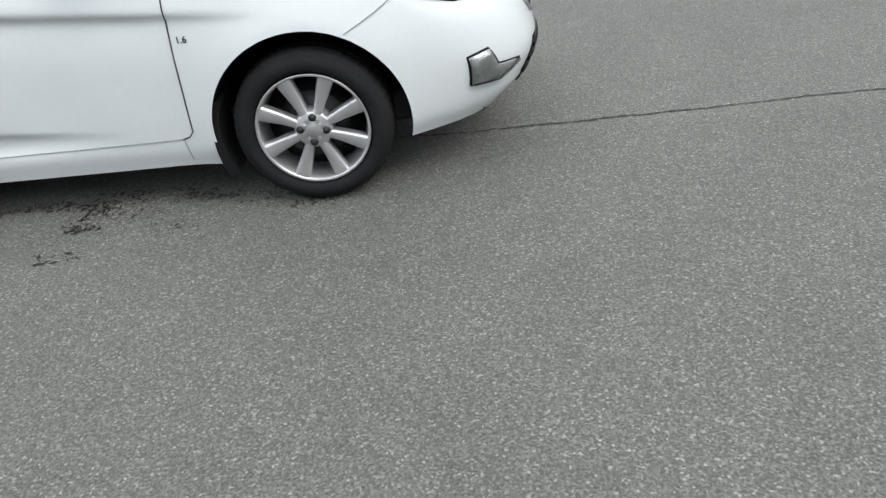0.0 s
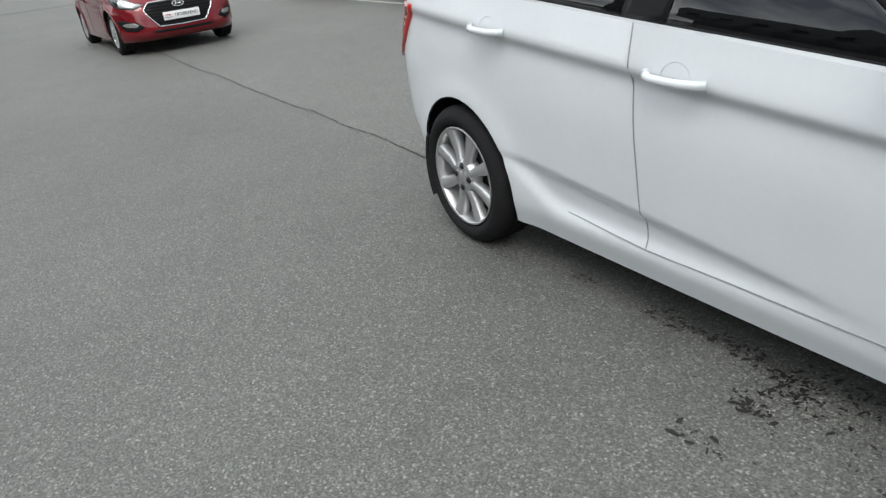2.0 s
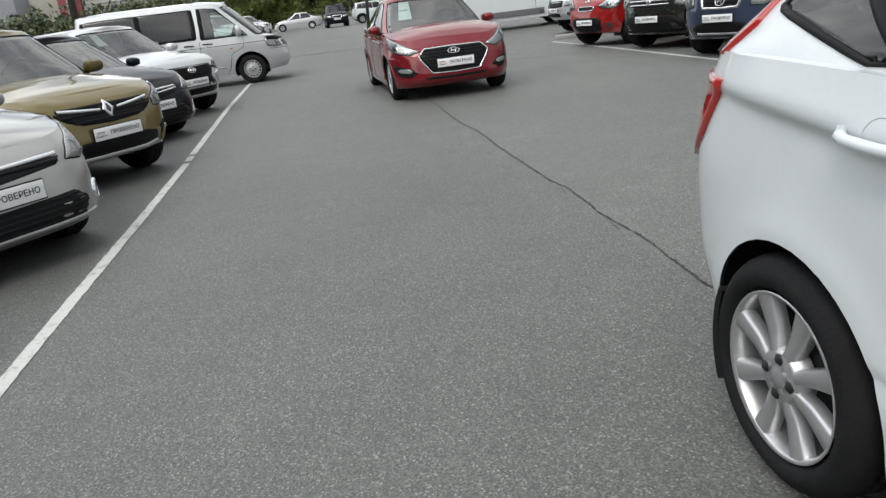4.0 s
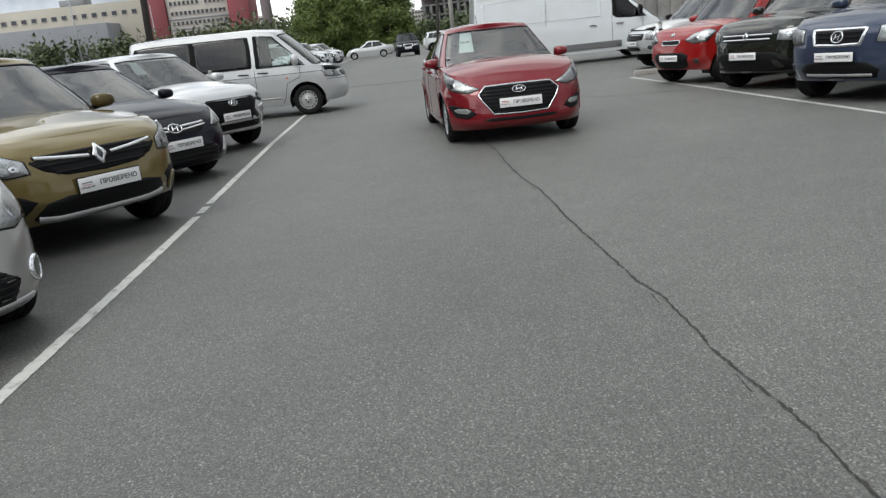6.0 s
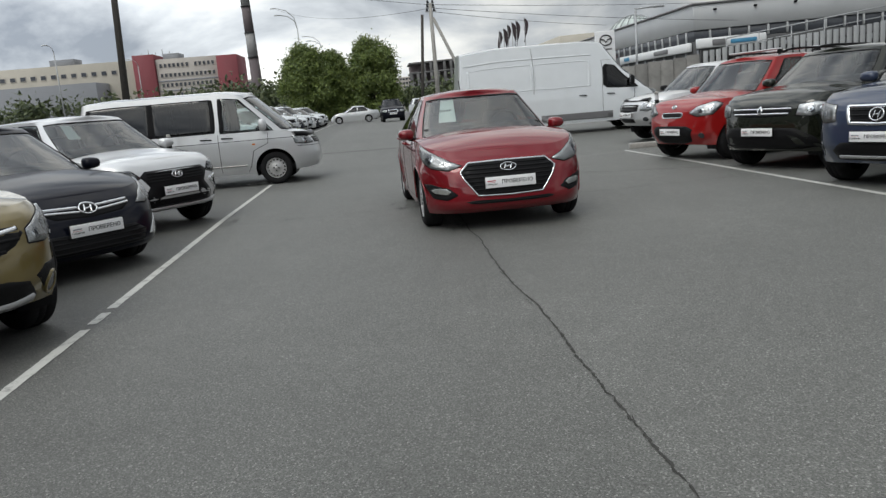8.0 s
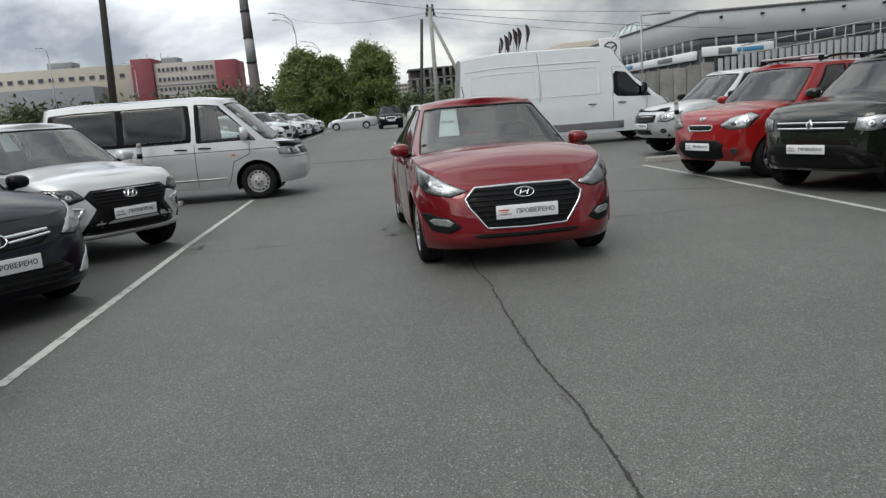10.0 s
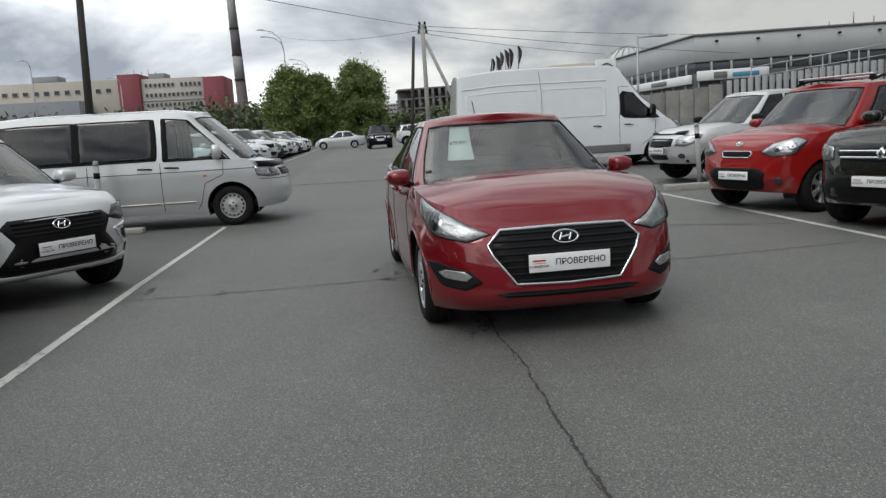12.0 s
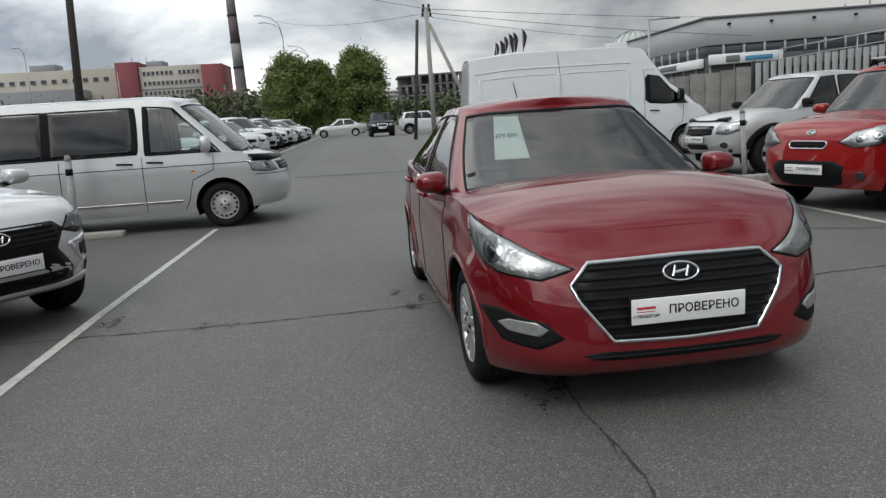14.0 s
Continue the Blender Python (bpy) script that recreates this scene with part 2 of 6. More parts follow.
M_PAPER = surface("paper", (0.80, 0.83, 0.83), 0.7, vary=0.03)
M_GREYINK = surface("grey_ink", (0.25, 0.26, 0.28), 0.6)

# ---- mesh helpers ----


def mesh_of(name, verts, faces, material, smooth=True):
    me = bpy.data.meshes.new(name)
    me.from_pydata([tuple(v) for v in verts], [], faces)
    me.materials.append(material)
    if smooth:
        me.polygons.foreach_set("use_smooth", [True] * len(me.polygons))
    me.update()
    return me


def part(name, data, material=None, parent=None, label="", matrix=None):
    """Links a bmesh or a mesh as one object under a thing or a part."""
    if isinstance(data, bmesh.types.BMesh):
        me = bpy.data.meshes.new(name)
        data.to_mesh(me)
        data.free()
        me.materials.append(material)
    else:
        me = data
    ob = new(name, me)
    if parent:
        ob.parent = parent
    if matrix is not None:
        ob.matrix_basis = matrix
    if label:
        ob["label"] = label
    return ob


def thing(name, label, category, m=None, group=""):
    ob = new(name)
    ob.empty_display_size = 0.2
    tagged(ob, label, category, group)
    if m is not None:
        ob.matrix_world = m
    return ob


def box(size, bevel=0.01, at=(0, 0, 0), taper=1.0, segments=2):
    """A bevelled block whose top can be narrower than its foot."""
    bm = bmesh.new()
    bmesh.ops.create_cube(bm, size=1)
    for v in bm.verts:
        k = taper if v.co.z > 0 else 1.0
        v.co = Vector((v.co.x * size[0] * k, v.co.y * size[1] * k, v.co.z * size[2]))
    if bevel:
        bmesh.ops.bevel(bm, geom=bm.edges[:], offset=bevel, segments=segments, profile=0.5, affect="EDGES")
        for f in bm.faces:
            f.smooth = True
    bmesh.ops.translate(bm, verts=bm.verts, vec=at)
    return bm


def tube(points, radius, sides=8, radius_end=None):
    """A round bar along points, as a bmesh."""
    bm = bmesh.new()
    pts = [Vector(p) for p in points]
    r1 = radius if radius_end is None else radius_end
    rings = []
    for i, p in enumerate(pts):
        d = (pts[min(i + 1, len(pts) - 1)] - pts[max(i - 1, 0)]).normalized()
        a = d.orthogonal().normalized()
        b = d.cross(a)
        r = radius + (r1 - radius) * i / (len(pts) - 1)
        rings.append([bm.verts.new(p + r * (math.cos(k * math.tau / sides) * a + math.sin(k * math.tau / sides) * b)) for k in range(sides)])
    for i in range(1, len(rings)):
        # keep the rings' corners facing each other
        best = min(range(sides), key=lambda s: (rings[i][s].co - pts[i] - rings[i - 1][0].co + pts[i - 1]).length)
        rings[i] = rings[i][best:] + rings[i][:best]
        for k in range(sides):
            f = bm.faces.new((rings[i - 1][k], rings[i - 1][(k + 1) % sides], rings[i][(k + 1) % sides], rings[i][k]))
            f.smooth = True
    bm.faces.new(rings[0][::-1])
    bm.faces.new(rings[-1])
    bmesh.ops.recalc_face_normals(bm, faces=bm.faces)
    return bm


def text_mesh(body, height, material, name):
    """Flat raised letters in the built-in font, centred, facing +z."""
    cu = bpy.data.curves.new(name, "FONT")
    cu.body, cu.size, cu.align_x, cu.align_y, cu.extrude = body, height, "CENTER", "CENTER", 0.0008
    cu.resolution_u = 2
    cu.offset = height * 0.012
    ob = bpy.data.objects.new(name, cu)
    scene.collection.objects.link(ob)
    me = bpy.data.meshes.new_from_object(ob.evaluated_get(bpy.context.evaluated_depsgraph_get()))
    bpy.data.objects.remove(ob)
    me.materials.clear()
    me.materials.append(material)
    return me


def smooth_curve(pts):
    """A smooth function through (x, y) points that does not overshoot."""
    xs = [float(p[0]) for p in pts]
    ys = [float(p[1]) for p in pts]
    n = len(xs)
    d = [(ys[i + 1] - ys[i]) / (xs[i + 1] - xs[i]) for i in range(n - 1)]
    m = [d[0]] + [0 if d[i - 1] * d[i] <= 0 else 2 * d[i - 1] * d[i] / (d[i - 1] + d[i]) for i in range(1, n - 1)] + [d[-1]]
    known = {}

    def f(x):
        x = round(float(x), 4)
        if x in known:
            return known[x]
        v = x if xs[0] < x < xs[-1] else (xs[0] if x <= xs[0] else xs[-1])
        i = 0
        while i < n - 2 and v > xs[i + 1]:
            i += 1
        h = xs[i + 1] - xs[i]
        u = (v - xs[i]) / h
        r = ys[i] * (1 + 2 * u) * (1 - u) ** 2 + m[i] * h * u * (1 - u) ** 2 + ys[i + 1] * u * u * (3 - 2 * u) + m[i + 1] * h * u * u * (u - 1)
        known[x] = r
        return r
    return f


def inside(poly, x, y):
    hit, j = False, len(poly) - 1
    for i in range(len(poly)):
        (xi, yi), (xj, yj) = poly[i], poly[j]
        if (yi > y) != (yj > y) and x < (xj - xi) * (y - yi) / (yj - yi) + xi:
            hit = not hit
        j = i
    return hit


# ---- cars ----
# Local axes of a car: x to the nose, y to its left, z up; origin on the ground midway between the axles.


class Car:
    def __init__(self, name, label, category, m, paint_mat, W, wb, nose, tail, belt, bot, nose_in, tail_in, side, cabin, R=0.31,
                 arch=0.36, arch_rear=None, hood_crown=0.06, n_nose=2.6, n_tail=3.0, glass_mat=None, sculpt=None, group="", deck_crown=0.03, seats=True):
        self.ob = thing(name, label, category, m, group)
        self.paint, self.W, self.wb, self.nose, self.tail, self.R, self.arch = paint_mat, W, wb, nose, tail, R, arch
        self.arch_rear = arch_rear or arch
        self.belt, self.bot = smooth_curve(belt), smooth_curve(bot)
        self.nose_in, self.tail_in, self.side = smooth_curve(nose_in), smooth_curve(tail_in), smooth_curve(side)
        self.n_nose, self.n_tail, self.sculpt = n_nose, n_tail, sculpt
        self.x0f, self.x0r = wb / 2 - 0.15, -wb / 2 + 0.15
        self.hood_crown, self.deck_crown = hood_crown, deck_crown
        self.cab = cabin
        self.glass = glass_mat or M_GLASS
        # half outline parameters: nose centre 0 .. flank .. tail centre
        ease = [u ** 1.9 / (u ** 1.9 + (1 - u) ** 1.9) for u in np.linspace(0, 1, 33)]
        self.ts = [("n", float(a)) for a in ease] + [("s", float(a)) for a in np.linspace(0, 1, 74)[1:-1]] + [("t", float(a)) for a in ease[::-1]]
        self.M = len(self.ts)
        q, pts = [0.0], [self.ring(0.5, i) for i in range(self.M)]
        for i in range(1, self.M):
            q.append(q[-1] + math.hypot(pts[i][0] - pts[i - 1][0], pts[i][1] - pts[i - 1][1]))
        self.q = np.array(q)
        self.qx = np.array([p[0] for p in pts])
        self.holes = []
        self.cabin_shape()

    def plan(self, f, t):
        """x and half-width at height fraction f and outline index t (may be fractional)."""
        i = int(min(max(math.floor(t), 0), self.M - 2))
        k, a = self.ts[i]
        k2, a2 = self.ts[i + 1]
        u = t - i
        if k != k2:
            if k == "n":
                k, a, a2 = "s", 0.0, a2
            else:
                k2, a2 = "s", 1.0
        a = a + (a2 - a) * u
        w = self.W * self.side(f)
        xf, xr = self.nose - self.nose_in(f), self.tail + self.tail_in(f)
        if k == "n":
            th = a * math.pi / 2
            e = 2 / self.n_nose
            x = self.x0f + (xf - self.x0f) * max(math.cos(th), 0) ** e
            y = w * max(math.sin(th), 0) ** e
        elif k == "t":
            th = a * math.pi / 2
            e = 2 / self.n_tail
            x = self.x0r + (xr - self.x0r) * max(math.cos(th), 0) ** e
            y = w * max(math.sin(th), 0) ** e
        else:
            x, y = self.x0f + (self.x0r - self.x0f) * a, w
        mid = (x - (self.x0f + self.x0r) / 2) / (self.x0f - self.x0r) * 2
        return x, y * (1 + 0.012 * (1 - min(mid * mid, 1.5)))

    def ring(self, f, t):
        x, y = self.plan(f, t)
        zb, zt = self.bot(x), self.belt(x)
        z = zb + (zt - zb) * f
        if self.sculpt and y > 0.5 * self.W:
            y += self.sculpt(x, z)
        return x, y, z

    def at(self, q, z, off=0.0):
        """A point on the outer skin: q metres round from the nose centre (left +), z height."""
        s = 1 if q >= 0 else -1
        t = float(np.interp(abs(q), self.q, np.arange(self.M)))

        def p(t, z):
            f = 0.5
            for _ in range(3):
                x, y = self.plan(f, t)
                zb, zt = self.bot(x), self.belt(x)
                f = min(max((z - zb) / (zt - zb), -0.15), 1.0)
            x, y, zz = self.ring(f, t)
            return Vector((x, y, zz if f in (-0.15, 1.0) else z))
        a = p(t, z)
        if off:
            n = (p(min(t + 0.5, self.M - 1.001), z) - p(max(t - 0.5, 0), z)).cross(p(t, z + 0.02) - p(t, z - 0.02))
            if n.length > 1e-9:
                n.normalize()
                if n.dot(Vector((a.x, a.y * 1.5, 0))) < 0:
                    n = -n
                if abs(q) < 0.02:
                    n.y = 0
                a = a + n * float(off)
        return Vector((a.x, s * a.y, a.z))

    def qs(self, x):
        """q of the flank at length x."""
        return float(np.interp(-x, -self.qx, self.q))

    def panel(self, name, outline, material, off=0.004, rings=(1.0, 0.985, 0.8, 0.55, 0.28), parent=None, label="", seg=0.05, fn=None, lip=-0.006, lens=1.0):
        """A panel that lies on the skin, bounded by (q, z) points; its rim sinks into the skin."""
        fn = fn or self.at
        dense = []
        for i, a in enumerate(outline):
            b = outline[(i + 1) % len(outline)]
            k = max(1, int(math.hypot((b[0] - a[0]) * lens, b[1] - a[1]) / seg))
            dense += [(a[0] + (b[0] - a[0]) * j / k, a[1] + (b[1] - a[1]) * j / k) for j in range(k)]
        cx, cz = sum(p[0] for p in dense) / len(dense), sum(p[1] for p in dense) / len(dense)
        verts, faces, n = [], [], len(dense)
        for r in rings:
            o = lip if r == 1.0 else off
            verts += [fn(cx + (p[0] - cx) * r, cz + (p[1] - cz) * r, o) for p in dense]
        verts.append(fn(cx, cz, off))
        area = sum(dense[i][0] * dense[(i + 1) % n][1] - dense[(i + 1) % n][0] * dense[i][1] for i in range(n))
        flip = (area < 0)
        for k in range(len(rings) - 1):
            for i in range(n):
                f = (k * n + i, k * n + (i + 1) % n, (k + 1) * n + (i + 1) % n, (k + 1) * n + i)
                faces.append(f[::-1] if flip else f)
        for i in range(n):
            f = ((len(rings) - 1) * n + i, (len(rings) - 1) * n + (i + 1) % n, len(rings) * n)
            faces.append(f[::-1] if flip else f)
        return part(name, mesh_of(name, verts, faces, material), parent=parent or self.ob, label=label)

    def strip(self, name, line, width, material, off=0.003, parent=None, label="", seg=0.06, fn=None, thick=0.0):
        """A band of the given width along a (q, z) line on the skin."""
        fn = fn or self.at
        dense = []
        for a, b in zip(line[:-1], line[1:]):
            k = max(1, int(math.hypot(b[0] - a[0], b[1] - a[1]) / seg))
            dense += [(a[0] + (b[0] - a[0]) * j / k, a[1] + (b[1] - a[1]) * j / k) for j in range(k)]
        dense.append(line[-1])
        verts, faces = [], []
        for i, p in enumerate(dense):
            a, b = dense[max(i - 1, 0)], dense[min(i + 1, len(dense) - 1)]
            d = math.hypot(b[0] - a[0], b[1] - a[1]) or 1
            nq, nz = -(b[1] - a[1]) / d * width / 2, (b[0] - a[0]) / d * width / 2
            verts += [fn(p[0] - nq, p[1] - nz, -0.004), fn(p[0] - nq * 0.8, p[1] - nz * 0.8, off), fn(p[0] + nq * 0.8, p[1] + nz * 0.8, off), fn(p[0] + nq, p[1] + nz, -0.004)]
        for i in range(len(dense) - 1):
            for k in range(3):
                faces.append((4 * i + k, 4 * i + k + 1, 4 * i + k + 5, 4 * i + k + 4))
        return part(name, mesh_of(name, verts, faces, material), parent=parent or self.ob, label=label)

    def arch_at(self, w):
        """Radius of the wheel arch over the axle at length w."""
        return self.arch if w > 0 else self.arch_rear

    # -- body --
    def body(self, K=30, arches=True):
        M = self.M
        full = [(i, 1) for i in range(M)] + [(i, -1) for i in range(M - 2, 0, -1)]
        N = len(full)
        verts = []
        for k in range(K + 1):
            row = [self.ring(k / K, i) for i in range(M)]
            verts += [[row[i][0], s * row[i][1], row[i][2]] for i, s in full]
        keep, gone = [], set()
        wheels = (self.wb / 2, -self.wb / 2)
        for k in range(K):
            for i in range(N):
                f = (k * N + i, k * N + (i + 1) % N, (k + 1) * N + (i + 1) % N, (k + 1) * N + i)
                cx = sum(verts[v][0] for v in f) / 4
                cz = sum(verts[v][2] for v in f) / 4
                cy = abs(sum(verts[v][1] for v in f) / 4)
                if arches and cy > 0.55 * self.W and any((cx - w) ** 2 + (cz - self.R) ** 2 < self.arch_at(w) ** 2 for w in wheels):
                    gone.update(f)
                else:
                    keep.append(f)
        rim = gone & {v for f in keep for v in f}
        for v in rim:
            x, y, z = verts[v]
            w = min(wheels, key=lambda c: abs(c - x))
            d = math.hypot(x - w, z - self.R)
            if z < self.R:
                verts[v] = [w + math.copysign(math.sqrt(max(self.arch_at(w) ** 2 - (z - self.R) ** 2, 0.01)), x - w), y, z]
            elif d > 0.05:
                kf = self.arch_at(w) / d
                verts[v] = [w + (x - w) * kf, y, max(self.R + (z - self.R) * kf, 0.1)]
            x, y, z = verts[v]
            if z < self.belt(x) - 0.02:
                verts[v][1] = math.copysign(self.at(self.qs(x), max(z, self.bot(x))).y, y)
        # hood, cabin floor and deck across the top edge
        C, base = 13, len(verts)
        cols = [self.ring(1.0, i) for i in range(M)]
        hood, floor_faces = [], []
        xc, xg = self.cab["base_front"] - 0.12, self.cab["base_rear"] + 0.10
        for i in range(M):
            x, y, z = cols[i]
            cr = self.hood_crown if x > 0 else self.deck_crown
            if xg < x < xc:
                cr *= 0.4
            if x > self.x0f:
                cr *= max(0.0, 1 - min(1.0, (x - self.x0f) / (self.nose - self.nose_in(1.0) - self.x0f)) ** 2.2) ** 0.55
            for j in range(C):
                v = 1 - 2 * j / (C - 1)
                verts.append([x, y * v, z + cr * (1 - abs(v) ** 2.4)])
        for i in range(M - 1):
            xm = (cols[i][0] + cols[i + 1][0]) / 2
            for j in range(C - 1):
                f = (base + i * C + j, base + i * C + j + 1, base + (i + 1) * C + j + 1, base + (i + 1) * C + j)
                (floor_faces if xg < xm < xc and 0 < j < C - 2 else hood).append(f)
        used = part("body", mesh_of("body", verts, keep + [f[::-1] for f in hood], self.paint), parent=self.ob)
        part("cabin_floor", mesh_of("cabin_floor", verts, [f[::-1] for f in floor_faces], M_SEAT), parent=self.ob, label="dark cabin trim")
        under = box((self.nose - self.tail - 0.5, self.W * 2 - 0.5, 0.14), 0.04, ((self.nose + self.tail) / 2, 0, self.bot(0) + 0.09))
        part("underbody", under, M_DARKMETAL, self.ob)
        # extra black pan between the wheels, added to deepen the shade underneath
        pan = box((self.wb - self.arch - self.arch_rear - 0.08, self.W * 2 - 0.24, 0.05), 0.015, ((self.arch_rear - self.arch) / 2, 0, self.bot(0) + 0.035))
        part("floor_pan", pan, M_SEAL, self.ob, "black pan added to deepen shade under the car")
        for w in wheels:
            for s in (1, -1):
                self.liner(w, s)
        return used

    def liner(self, w, s):
        verts, faces, n = [], [], 18
        for i in range(n + 1):
            a = math.radians(-20 + 220 * i / n)
            x, z = w + (self.arch_at(w) + 0.004) * math.cos(a), self.R + (self.arch_at(w) + 0.004) * math.sin(a)
            y1 = self.at(self.qs(x), max(z, self.bot(x) + 0.01)).y - 0.012
            verts += [(x, s * y1, max(z, 0.12)), (x, s * (self.W - 0.34), max(z, 0.12))]
        for i in range(n):
            faces.append((2 * i, 2 * i + 1, 2 * i + 3, 2 * i + 2))
        verts.append((w, s * (self.W - 0.34), self.R))
        for i in range(n):
            faces.append((2 * i + 1, len(verts) - 1, 2 * i + 3))
        part("arch_liner", mesh_of("arch_liner", verts, faces, M_SEAL), parent=self.ob, label="black wheel arch liner")

    # -- cabin --
    def cabin_shape(self):
        c = self.cab
        self.roof = smooth_curve(c["roof"])
        self.ct = [("n", a) for a in np.linspace(0, 1, 31)] + [("s", a) for a in np.linspace(0, 1, 92)[1:-1]] + [("t", a) for a in np.linspace(1, 0, 15)]
        self.CM = len(self.ct)

    def cab_at(self, t, f, off=0.0):
        """A point on the cabin skin: t from windscreen centre (0) by the flank (1..2) to the rear centre (3), f from belt (0) to roof edge (1)."""
        s = 1 if t >= 0 else -1
        t0 = abs(t)

        def p(t, f):
            c = self.cab
            f = min(max(f, 0.0), 1.0)
            k = f
            xa = c["base_front"] + (c["roof_front"] - c["base_front"]) * k
            xb = c["base_rear"] + (c["roof_rear"] - c["base_rear"]) * (k ** c.get("rear_pow", 1.0))
            w = c["base_w"] + (c["roof_w"] - c["base_w"]) * (k ** 1.25)
            fl, rl = c.get("front_len", 0.42) * (1 - 0.35 * k), c.get("rear_len", 0.4) * (1 - 0.25 * k)
            if t < 1:
                th, e = t * math.pi / 2, 2 / c.get("n_front", 2.7)
                x = xa - fl + fl * max(math.cos(th), 0) ** e
                y = w * max(math.sin(th), 0) ** e
            elif t <= 2:
                x, y = xa - fl + (xb + rl - xa + fl) * (t - 1), w
            else:
                th, e = (3 - t) * math.pi / 2, 2 / c.get("n_rear", 2.7)
                x = xb + rl - rl * max(math.cos(th), 0) ** e
                y = w * max(math.sin(th), 0) ** e
            cent = (x - (xa + xb) / 2) / (xa - xb) * 2
            y *= 1 - c.get("plan_taper", 0.03) * cent * cent
            zr = self.roof(x) - c.get("edge_drop", 0.05)
            zb = self.belt(x) - 0.012
            return Vector((x, y, zb + (zr - zb) * f))
        a = p(t0, f)
        if off:
            n = (p(min(t0 + 0.02, 3), f) - p(max(t0 - 0.02, 0), f)).cross(p(t0, min(f + 0.03, 1)) - p(t0, max(f - 0.03, 0)))
            if n.length > 1e-9:
                n.normalize()
                if n.dot(Vector((a.x - (self.cab["roof_front"] + self.cab["roof_rear"]) / 2, a.y * 1.6, 0.3))) < 0:
                    n = -n
                if t0 < 0.02:
                    n.y = 0
                a = a + n * float(off)
        return Vector((a.x, s * a.y, a.z))

    def tx(self, x, f=0.0):
        """t on the flank at length x and height fraction f."""
        a, b = self.cab_at(1.0, f).x, self.cab_at(2.0, f).x
        return 1 + (x - a) / (b - a)

    def windows(self, screen=None, sides=(), rear=None, solid=False, shelf=None):
        """Panes given by outlines in (t, f); then the cabin shell with matching openings."""
        panes = []
        if screen:
            panes.append(("windscreen", screen + [(-t, f) for t, f in screen[::-1] if abs(t) > 1e-6], self.glass if shelf is None else shelf))
        for poly, g in sides:
            panes.append(("side_window", poly, g))
            panes.append(("side_window", [(-t, f) for t, f in poly[::-1]], g))
        rg = []
        if rear:
            rg = rear
            panes.append(("rear_window", [(t, f) for t, f in rg], M_TINT))
            panes.append(("rear_window", [(-t, f) for t, f in rg[::-1]], M_TINT))
        for name, poly, g in panes:
            lens = 0.9
            pane = self.panel(name, poly, g, off=0.002, rings=(1.0, 0.97, 0.8, 0.55, 0.3), fn=self.cab_at, seg=0.06, lip=-0.002, lens=lens)
            loop = poly + [poly[0]]
            self.strip("window_seal", loop, 0.03, M_SEAL, 0.005, parent=pane, fn=self.cab_at, seg=0.05)
        # shell
        FK, ts = 30, []
        for k, a in self.ct:
            ts.append(a if k == "n" else (1 + a if k == "s" else 3 - a))
        full = ts + [-t for t in ts[-2:0:-1]]
        N = len(full)
        verts, faces = [], []
        for k in range(FK + 1):
            verts += [self.cab_at(t, k / FK) for t in full]
        boxes = [(min(p[0] for p in poly), max(p[0] for p in poly)) for _, poly, _ in panes]
        owner = []
        for k in range(FK + 1):
            for t in full:
                got = -1
                for j, (_, poly, _) in enumerate(panes):
                    if boxes[j][0] <= t <= boxes[j][1] and inside(poly, t, k / FK):
                        got = j
                owner.append(got)
        for k in range(FK):
            for i in range(N):
                f = (k * N + i, k * N + (i + 1) % N, (k + 1) * N + (i + 1) % N, (k + 1) * N + i)
                o = owner[f[0]]
                if o < 0 or any(owner[v] != o for v in f):
                    faces.append(f)
        base, C = len(verts), 11
        top = [self.cab_at(t, 1.0) for t in ts]
        drop = self.cab.get("edge_drop", 0.05)
        for p in top:
            for j in range(C):
                v = 1 - 2 * j / (C - 1)
                verts.append(Vector((p.x, p.y * v, p.z + drop * (1 - abs(v) ** 2.6))))
        for i in range(len(ts) - 1):
            for j in range(C - 1):
                faces.append((base + i * C + j, base + (i + 1) * C + j, base + (i + 1) * C + j + 1, base + i * C + j + 1))
        return part("roof", mesh_of("roof", verts, faces, self.cab.get("paint", self.paint)), parent=self.ob)

    # -- wheels --
    def wheels(self, proto_maker, inset=0.045):
        first = None
        for w in (self.wb / 2, -self.wb / 2):
            for s in (1, -1):
                proto_maker(self.ob, pose(w, s * (self.W - inset), self.R, 0, 0, 0 if s > 0 else 180))

    def seats(self, dash=True):
        c = self.cab
        z = self.belt(0) - 0.05
        top = self.roof(0) - 0.28
        for x in (0.05, -0.85):
            for y in (0.36, -0.36):
                if c["roof_rear"] > x - 0.3:
                    continue
                seat = part("seat", box((0.16, 0.46, top - z), 0.05, (x - 0.15, y, (top + z) / 2), 0.8, 3), M_SEAT, self.ob)
                part("headrest", box((0.1, 0.26, 0.18), 0.045, (x - 0.2, y, top + 0.09), 0.9, 3), M_SEAT, seat)
        if dash:
            part("dashboard", box((0.45, self.W * 1.62, 0.16), 0.06, (c["base_front"] - 0.52, 0, self.belt(c["base_front"] - 0.5) + 0.04)), M_PLASTIC, self.ob)
            pts = [(c["base_front"] - 0.82 + 0.07 * math.sin(a), 0.36 + 0.18 * math.cos(a), self.belt(0.3) + 0.08 + 0.17 * math.sin(a)) for a in np.linspace(0, math.tau, 20)]
            part("steering_wheel", tube(pts, 0.014, 6), M_PLASTIC, self.ob)

